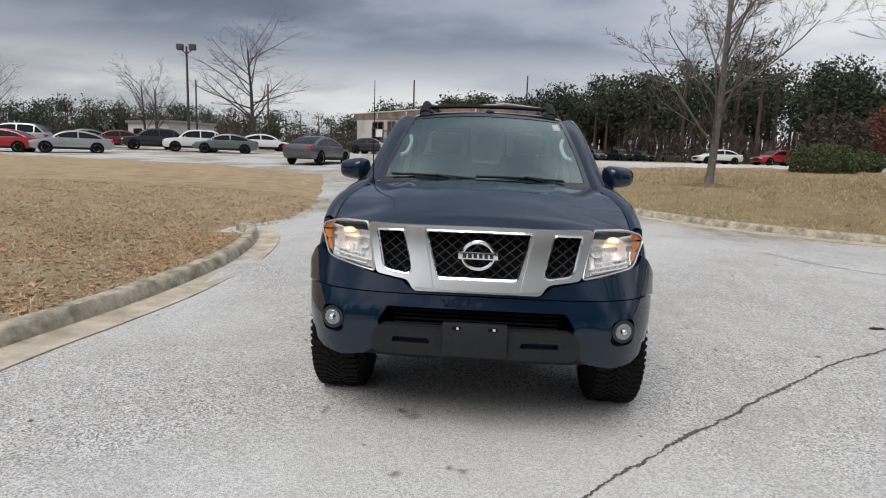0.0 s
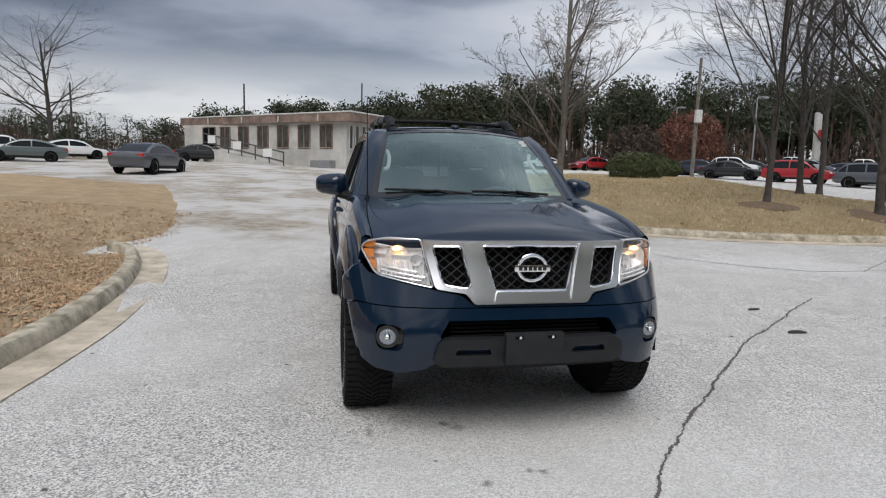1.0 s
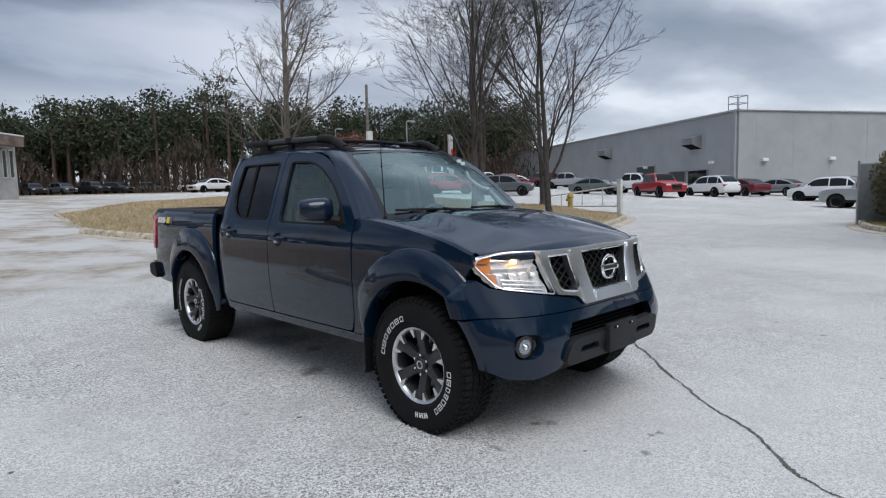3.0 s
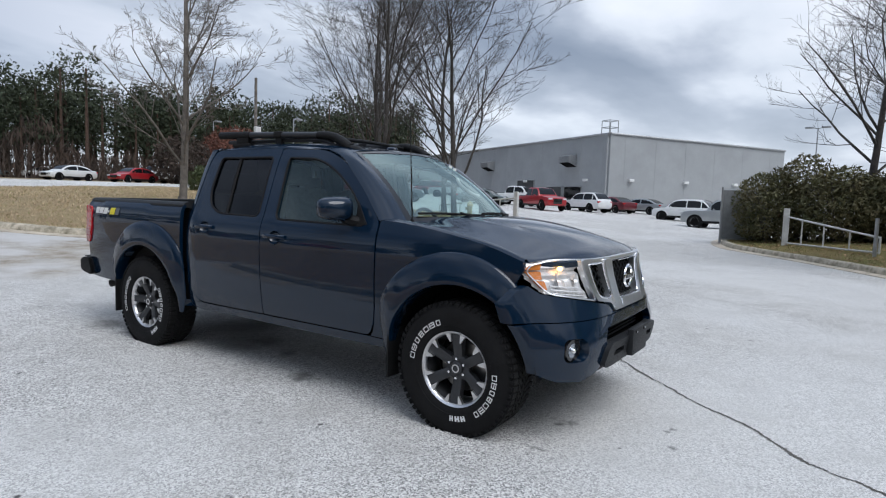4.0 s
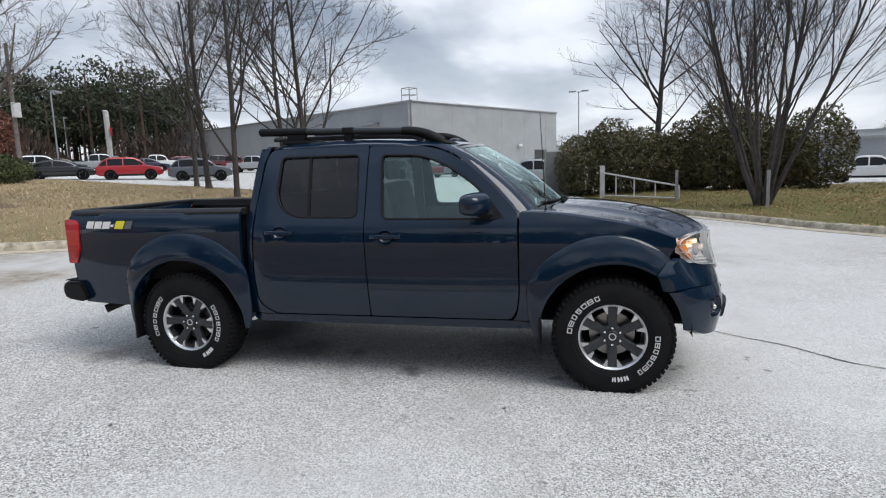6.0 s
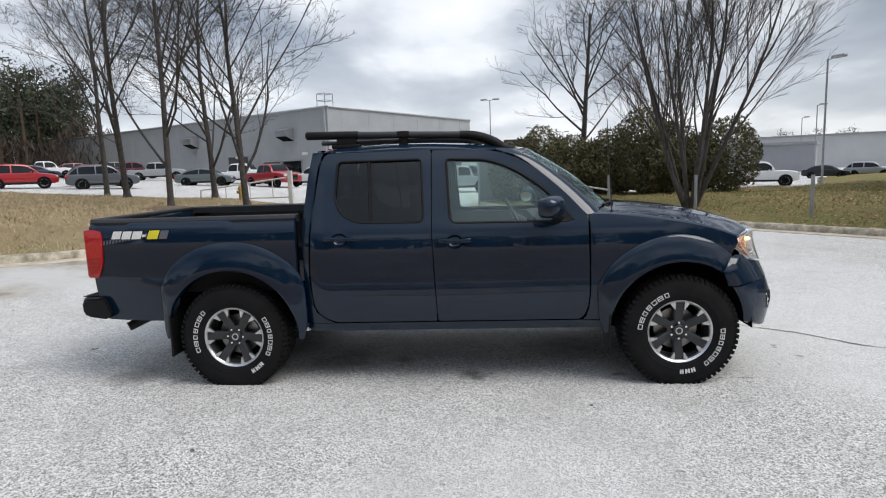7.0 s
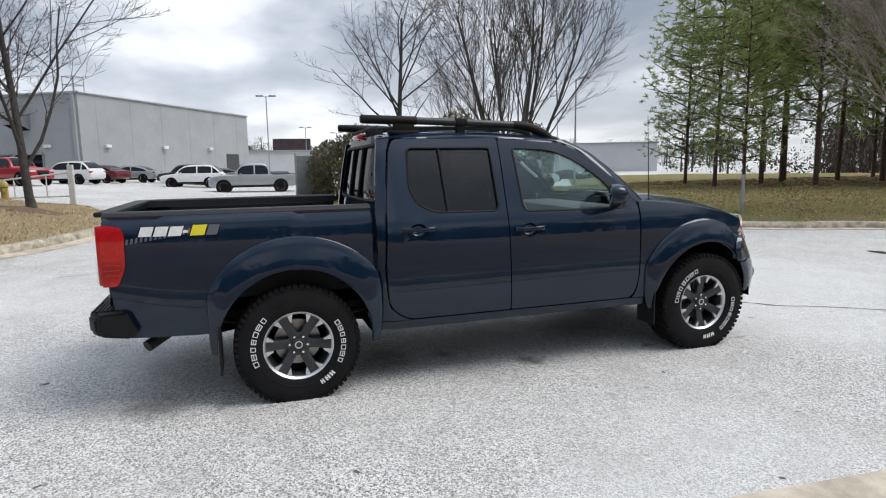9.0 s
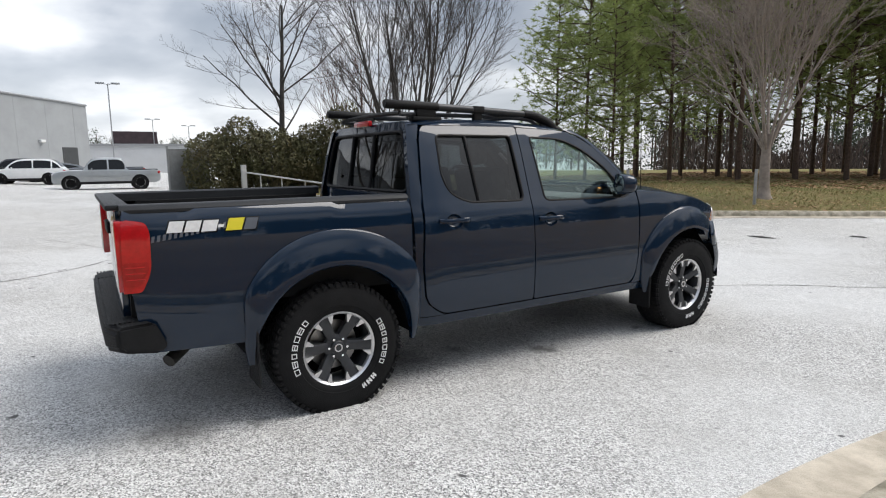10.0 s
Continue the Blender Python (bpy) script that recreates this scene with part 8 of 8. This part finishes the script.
    for mm, xs in ((m, (ln - 12.8, ln - 3.0)), (m2, (2.2, 8.0, 13.5))):
        for x in xs:
            bm = bmesh.new()
            box(bm, x - 0.25, x + 0.25, 0.0, 0.3, 3.35, 3.6, 0.05, mm)
            part("wall_light", bm, M_WHITE, wh, "small white wall light")
    bm = bmesh.new()
    box(bm, ln - 0.5, ln - 0.2, 0.0, 0.2, 0.3, top, 0.02, m)
    part("downpipe", bm, M_METAL, wh)
    bm = bmesh.new()
    for dx in (0, 1.0):
        for dy in (0.3, -0.7):
            rod(bm, m @ Vector((ln - 0.9 + dx, dy, top - 0.1)), m @ Vector((ln - 0.9 + dx, dy, top + 1.15)), 0.035, None, 5)
    for z in (top + 0.55, top + 1.15):
        tube(bm, [m @ Vector((ln - 0.9, 0.3, z)), m @ Vector((ln + 0.1, 0.3, z)), m @ Vector((ln + 0.1, -0.7, z)), m @ Vector((ln - 0.9, -0.7, z))], 0.035, 5, closed=True)
    part("roof_ladder_cage", bm, M_GALV, wh, "bright steel guard rail on the roof edge")


build_warehouse()


def build_office():
    of = new("office_building")
    tagged(of, "derelict single-storey white block office with a flat roof", "building")
    A, W, S = (0.75, 35.6), (-11.2, 46.4), (3.45, 38.4)
    back = (W[0] + S[0] - A[0], W[1] + S[1] - A[1])
    zb, top = 1.1, 5.0
    bm = bmesh.new()
    pts = [W, A, S, back]
    lo = [bm.verts.new((*p, zb)) for p in pts]
    hi = [bm.verts.new((*p, top - 0.55)) for p in pts]
    for k in range(4):
        bm.faces.new((lo[k], lo[(k + 1) % 4], hi[(k + 1) % 4], hi[k]))
    part("wall", bm, M_STUCCO, of)
    bm = bmesh.new()
    cx, cy = sum(p[0] for p in pts) / 4, sum(p[1] for p in pts) / 4
    o = [(cx + (p[0] - cx) * 1.05, cy + (p[1] - cy) * 1.12) for p in pts]
    l2 = [bm.verts.new((*p, top - 0.56)) for p in o]
    h2 = [bm.verts.new((*p, top)) for p in o]
    for k in range(4):
        bm.faces.new((l2[k], l2[(k + 1) % 4], h2[(k + 1) % 4], h2[k]))
    bm.faces.new(h2)
    bm.faces.new(l2[::-1])
    part("roof", bm, M_FASCIA, of, "peeling brown and white roof fascia")
    bm = bmesh.new()
    tube(bm, [(*o[0], top + 0.02), (*o[1], top + 0.02), (*o[2], top + 0.02)], 0.05, 5)
    part("roof_edge", bm, M_RAIL, of)
    m, ln = wall_frame(W, A, 0)
    x = 2.2
    k = 0
    while x < ln - 0.9:
        w, z0, z1 = 1.05, 2.75, 4.25
        if k == 0:
            w, z0 = 1.4, 1.9
        wn = new("window")
        wn.parent = of
        bm = bmesh.new()
        box(bm, x, x + w, -0.02, 0.012, z0, z1, 0, m)
        part("pane", bm, M_WINDOW if k else M_VOID, wn)
        bm = bmesh.new()
        for a0, b0, a1, b1 in ((0, 0, w, 0), (0, 1, w, 1), (0, 0, 0, 1), (w, 0, w, 1), (w / 2, 0, w / 2, 1)):
            tube(bm, [m @ Vector((x + a0, 0.03, z0 + b0 * (z1 - z0))), m @ Vector((x + a1, 0.03, z0 + b1 * (z1 - z0)))], 0.045, 4)
        part("frame", bm, M_FASCIA, wn)
        x += 1.95
        k += 1
    k = 0
    x = 3.2
    while x < ln:
        bm = bmesh.new()
        rod(bm, m @ Vector((x, 0.35, top - 0.5)), m @ Vector((x + 0.02, 0.35, top - 0.1)), 0.05, None, 6)
        part("downspout", bm, M_RAIL, of)
        x += 3.6
    m2, ln2 = wall_frame(A, S, 0)
    for x in (0.25, 0.85, 1.5, 2.1, 2.75, 3.3):
        wn = new("window")
        wn.parent = of
        bm = bmesh.new()
        box(bm, x, x + 0.34, -0.02, 0.012, 2.7 if x != 1.5 else 1.6, 4.25, 0, m2)
        part("pane", bm, M_WINDOW, wn)
        bm = bmesh.new()
        for a0, b0, a1, b1 in ((0, 0, 0.34, 0), (0, 1, 0.34, 1), (0, 0, 0, 1), (0.34, 0, 0.34, 1)):
            tube(bm, [m2 @ Vector((x + a0, 0.03, 2.7 + b0 * 1.55)), m2 @ Vector((x + a1, 0.03, 2.7 + b1 * 1.55))], 0.04, 4)
        part("frame", bm, M_RAIL, wn)
    # ramp with a dark rail and blank notice boards
    rp = new("entrance_ramp")
    tagged(rp, "sloping entrance ramp with a dark metal railing", "ramp")
    x0, x1 = 4.2, ln - 4.0
    bm = bmesh.new()
    v = [m @ Vector(p) for p in ((x0, 0.2, 1.2), (x1, 0.2, 1.2), (x1, 1.6, 1.2), (x0, 1.6, 1.2), (x0, 0.2, 2.75), (x1, 0.2, 1.45), (x1, 1.6, 1.45), (x0, 1.6, 2.75))]
    q = [bm.verts.new(p) for p in v]
    for f in ((4, 5, 6, 7), (3, 2, 6, 7), (0, 3, 7, 4), (1, 2, 6, 5)):
        bm.faces.new([q[i] for i in f])
    part("slab", bm, M_STUCCO, rp)
    for dz in (0.35, 0.95):
        bm = bmesh.new()
        tube(bm, [m @ Vector((x0, 1.55, 2.75 + dz)), m @ Vector((x1, 1.55, 1.45 + dz))], 0.05, 5)
        part("rail", bm, M_DOORDARK, rp)
    for k in range(7):
        f = k / 6
        z = 2.75 - 1.3 * f
        bm = bmesh.new()
        rod(bm, m @ Vector((x0 + (x1 - x0) * f, 1.55, z)), m @ Vector((x0 + (x1 - x0) * f, 1.55, z + 0.98)), 0.045, None, 5)
        part("post", bm, M_DOORDARK, rp)
    for f in (0.12, 0.45, 0.82):
        z = 2.75 - 1.3 * f
        bm = bmesh.new()
        xx = x0 + (x1 - x0) * f
        box(bm, xx - 0.4, xx + 0.4, 1.60, 1.62, z + 0.4, z + 0.95, 0, m)
        part("notice_board", bm, M_WHITE, rp, "small white notice board")
    bm = bmesh.new()
    box(bm, ln - 2.6, ln - 0.9, 0.0, 0.6, 1.3, 1.95, 0.04, m)
    tagged(part("wall_unit", bm, M_GALV, None), "low grey metal box against the office wall", "utility box")


build_office()


def far_block(name, x, y, z, w, d, h, yaw, material, label, rows=1, cols=6):
    t = new(name)
    tagged(t, label, "building")
    t.matrix_basis = pose(x, y, z, 0, 0, yaw)
    bm = bmesh.new()
    box(bm, -w / 2, w / 2, -d / 2, d / 2, -1.0, h)
    part("wall", bm, material, t)
    bm = bmesh.new()
    box(bm, -w / 2 - 0.3, w / 2 + 0.3, -d / 2 - 0.3, d / 2 + 0.3, h, h + 0.35)
    part("roof", bm, M_GALV, t)
    for r in range(rows):
        for c in range(cols):
            xx = -w / 2 + w * (c + 0.5) / cols
            bm = bmesh.new()
            box(bm, xx - w / cols * 0.22, xx + w / cols * 0.22, -d / 2 - 0.04, -d / 2 + 0.02, h * (r + 0.35) / rows, h * (r + 0.75) / rows)
            part("window", bm, M_CARGLASS, t)
    return t


far_block("far_shed", -52, 91, zg(-52, 91), 11, 8, 3.6, -28, M_WHITEWALL, "white metal storage shed beyond the parked cars", 1, 2)
far_block("far_office", -95, 90, zg(-95, 90) + 0.5, 32, 14, 8.5, -40, mat("tan_far_wall", (0.46, 0.42, 0.37), 0.85, var=0.1, scale=0.3), "long tan two-storey building in the distance", 2, 12)
far_block("far_warehouse", 132, -62, -0.6, 62, 30, 6.2, 62, M_WHITEWALL, "long pale flat-roofed warehouse in the distance", 1, 4)
far_block("far_store", 118, 3, 0.2, 34, 16, 4.2, 85, M_WHITEWALL, "low pale store building beyond the lot", 1, 9)
far_block("far_store", 96, -40, -0.4, 22, 12, 4.0, 60, mat("grey_far_wall", (0.33, 0.34, 0.36), 0.8, var=0.1, scale=0.3), "low grey store building beyond the lawn", 1, 5)


# ---- poles, gates, hydrant ----
def lamp_post(x, y, h, label, yaw=0, heads=1, r=0.075, z=None):
    t = new("street_lamp")
    tagged(t, label, "street lamp")
    t.matrix_basis = pose(x, y, zg(x, y) if z is None else z, 0, 0, yaw)
    bm = bmesh.new()
    rod(bm, (0, 0, 0), (0, 0, h), r, r * 0.75, 8)
    part("pole", bm, M_GALV, t, smooth=True)
    bm = bmesh.new()
    rod(bm, (0, 0, -0.5), (0, 0, 0.6), r * 3.2, r * 3.2, 14)
    part("footing", bm, M_KERB, t)
    for k in range(heads):
        s = 1 if k == 0 else -1
        bm = bmesh.new()
        rod(bm, (0, 0, h - 0.1), (s * 0.5, 0, h), 0.035, None, 6)
        part("arm", bm, M_GALV, t)
        bm = bmesh.new()
        box(bm, s * 0.75 - 0.42, s * 0.75 + 0.42, -0.19, 0.19, h - 0.06, h + 0.12, 0.05)
        part("head", bm, M_GALV, t, smooth=True)
    return t


LAMP = "grey parking lot lamp on a slender pole"
lamp_post(36.0, 42.0, 6.6, LAMP, 10)
lamp_post(44.0, 62.0, 7.0, LAMP, 10)
lamp_post(52.0, 70.0, 7.0, LAMP, 10)
lamp_post(40.0, 60.0, 7.5, LAMP, 10)
lamp_post(61.0, 66.0, 7.0, LAMP, 30)
lamp_post(70.3, 0.4, 9.6, LAMP, 80, 2)
lamp_post(110, -8, 9.0, LAMP, 80, 2)
lamp_post(112, -14, 8.5, LAMP, 80, 2)
lamp_post(36.1, -21.0, 8.2, LAMP, 205, 1, z=-0.35)
lamp_post(70.0, -38.5, 8.2, LAMP, 205)
lamp_post(92.0, -48.0, 8.2, LAMP, 205)


def build_poles():
    t = new("utility_pole")
    tagged(t, "pale utility pole with a small meter box", "pole")
    t.matrix_basis = pose(22.6, 30.9, zg(22.6, 30.9))
    bm = bmesh.new()
    rod(bm, (0, 0, -0.2), (0.03, 0, 7.6), 0.13, 0.09, 8)
    part("shaft", bm, M_BARK_PALE, t, smooth=True)
    bm = bmesh.new()
    box(bm, -0.22, 0.22, -0.3, -0.1, 3.6, 4.4, 0.02)
    part("meter_box", bm, M_RAIL, t)
    t = new("flood_light_pole")
    tagged(t, "tall wooden pole with twin floodlights", "pole")
    t.matrix_basis = pose(-28.5, 51.5, zg(-28.5, 51.5))
    bm = bmesh.new()
    rod(bm, (0, 0, -0.2), (0, 0, 9.3), 0.14, 0.09, 8)
    part("shaft", bm, M_BARK, t, smooth=True)
    for s in (-1, 1):
        bm = bmesh.new()
        rod(bm, (0, 0, 8.6), (s * 0.5, 0, 9.0), 0.05, None, 6)
        box(bm, s * 0.6 - 0.28, s * 0.6 + 0.28, -0.25, 0.2, 8.95, 9.5, 0.06)
        part("floodlight", bm, M_DOORDARK, t)
    for x, y, h in ((-24, 60, 7.0), (-33, 62, 7.5), (-8.5, 62, 8.0), (4.0, 68, 9.5)):
        bm = bmesh.new()
        rod(bm, (0, 0, -0.2), (0, 0, h), 0.12, 0.08, 7)
        p = part("wooden_pole", bm, M_BARK, None, smooth=True)
        p.matrix_basis = pose(x, y, zg(x, y))
        tagged(p, "slim wooden utility pole in the distance", "pole")
    bb = new("billboard")
    tagged(bb, "dark roadside billboard on two legs in the distance", "billboard")
    bb.matrix_basis = pose(150, -8.5, 0.5, 0, 0, 88)
    bm = bmesh.new()
    box(bm, -4.6, 4.6, -0.15, 0.15, 5.2, 8.2)
    part("panel", bm, mat("billboard_face", (0.05, 0.03, 0.035), 0.6, var=0.6, scale=0.5), bb)
    for s in (-1, 1):
        bm = bmesh.new()
        rod(bm, (s * 2.5, 0, -1), (s * 2.5, 0, 5.2), 0.2, None, 8)
        part("leg", bm, M_DOORDARK, bb)


build_poles()


def pipe_gate(a, b, h, label):
    """A swing gate: a stout post and a tapering frame of white pipes."""
    t = new("pipe_gate")
    tagged(t, label, "gate")
    A, B = Vector((*a, 0)), Vector((*b, 0))
    z = max(zg(*a), zg(*b)) + 0.13
    A.z = B.z = z
    up = Vector((0, 0, 1))
    bm = bmesh.new()
    box(bm, A.x - 0.08, A.x + 0.08, A.y - 0.08, A.y + 0.08, z - 0.3, z + h + 0.12, 0.01)
    part("post", bm, M_RAIL, t)
    for p, q in ((A + up * h * 0.88, B + up * h * 0.48), (A + up * h * 0.12, B + up * h * 0.12), (B + up * h * 0.12, B + up * h * 0.50), (A + (B - A) * 0.02 + up * h * 0.12, A + (B - A) * 0.02 + up * h * 0.88)):
        bm = bmesh.new()
        rod(bm, p, q, 0.028, None, 8)
        part("pipe", bm, M_RAIL, t, smooth=True)
    for f in (0.2, 0.45, 0.72):
        bm = bmesh.new()
        c = A + (B - A) * f
        rod(bm, c + up * h * 0.12, c + up * h * (0.88 - 0.40 * f), 0.02, None, 8)
        part("pipe", bm, M_RAIL, t, smooth=True)
    return t


pipe_gate((16.9, -0.55), (14.6, -2.75), 1.05, "white pipe gate swung open beside the lawn")
pipe_gate((17.35, 8.75), (17.1, 12.2), 1.0, "white pipe gate swung open at the island's tip")


def build_small():
    t = new("fire_hydrant")
    tagged(t, "faded yellow fire hydrant on the lawn", "hydrant")
    t.matrix_basis = pose(16.4, 10.3, hl(16.4, 10.3) - 0.03, 0, 0, 20)
    bm = bmesh.new()
    lathe_z(bm, [(0.15, 0.0), (0.15, 0.05), (0.10, 0.07), (0.095, 0.45), (0.13, 0.47), (0.13, 0.51), (0.11, 0.56), (0.07, 0.63), (0.03, 0.66), (0.0, 0.66)], 16)
    part("barrel", bm, M_YELLOWPAINT, t, smooth=True)
    for a in (0, 90, 180):
        bm = bmesh.new()
        d = Vector((math.cos(radians(a)), math.sin(radians(a)), 0))
        rod(bm, Vector((0, 0, 0.38)), d * 0.17 + Vector((0, 0, 0.38)), 0.06, 0.055, 10)
        part("outlet", bm, M_YELLOWPAINT, t, smooth=True)
    bm = bmesh.new()
    rod(bm, (0, 0, 0.65), (0, 0, 0.71), 0.025, None, 5)
    part("stem_nut", bm, M_YELLOWPAINT, t)
    # fence posts along the south lawn
    line = offset_line(GUT_SOUTH, 1.9)
    done = []
    for p in line:
        if p[0] < 4.0 or p[0] > 14.5 or any(math.hypot(p[0] - q[0], p[1] - q[1]) < 3.0 for q in done):
            continue
        done.append(p)
        bm = bmesh.new()
        rod(bm, (0, 0, -0.1), (0, 0, 0.95), 0.045, 0.042, 8)
        o = part("fence_post", bm, M_GALV, None, smooth=True)
        o.matrix_basis = pose(p[0], p[1], hs(p[0], p[1]))
        tagged(o, "weathered grey steel fence post on the lawn", "fence post", "fence posts")
    # screened fence panel beside the hedge
    f = new("screened_fence")
    tagged(f, "grey mesh-screened fence panel at the lot entrance", "fence")
    a, b = Vector((18.9, 1.55, 0.1)), Vector((19.5, 0.1, 0.1))
    for p in (a, b):
        bm = bmesh.new()
        rod(bm, p, p + Vector((0, 0, 1.95)), 0.04, None, 8)
        part("post", bm, M_GALV, f)
    for z in (0.15, 1.85):
        bm = bmesh.new()
        rod(bm, a + Vector((0, 0, z)), b + Vector((0, 0, z)), 0.028, None, 6)
        part("rail", bm, M_GALV, f)
    bm = bmesh.new()
    n = Vector((0.02, 0.008, 0))
    q = [bm.verts.new(v) for v in (a + Vector((0, 0, 0.15)) - n, b + Vector((0, 0, 0.15)) - n, b + Vector((0, 0, 1.85)) - n, a + Vector((0, 0, 1.85)) - n)]
    q2 = [bm.verts.new(v.co + n * 0.5) for v in q]
    bm.faces.new(q)
    bm.faces.new(q2[::-1])
    for k in range(4):
        bm.faces.new((q[k], q[(k + 1) % 4], q2[(k + 1) % 4], q2[k]))
    part("screen", bm, mat("fence_screen", (0.20, 0.21, 0.215), 0.8, var=0.2, scale=6), f)
    # leaning sign frame over the lot: three pale struts and a red tag
    s = new("lot_sign")
    tagged(s, "leaning pale steel sign struts with a red tag", "sign")
    s.matrix_basis = pose(46, 46, zg(46, 46), 0, 0, 40)
    for k in range(3):
        bm = bmesh.new()
        rod(bm, (k * 1.1 + 1.6, 0, 0), (k * 1.1, 0, 6.0), 0.22, None, 8)
        part("strut", bm, M_RAIL, s)
    bm = bmesh.new()
    box(bm, 0.2, 2.2, -0.4, -0.25, 3.6, 4.4)
    part("tag", bm, M_RED, s)


build_small()
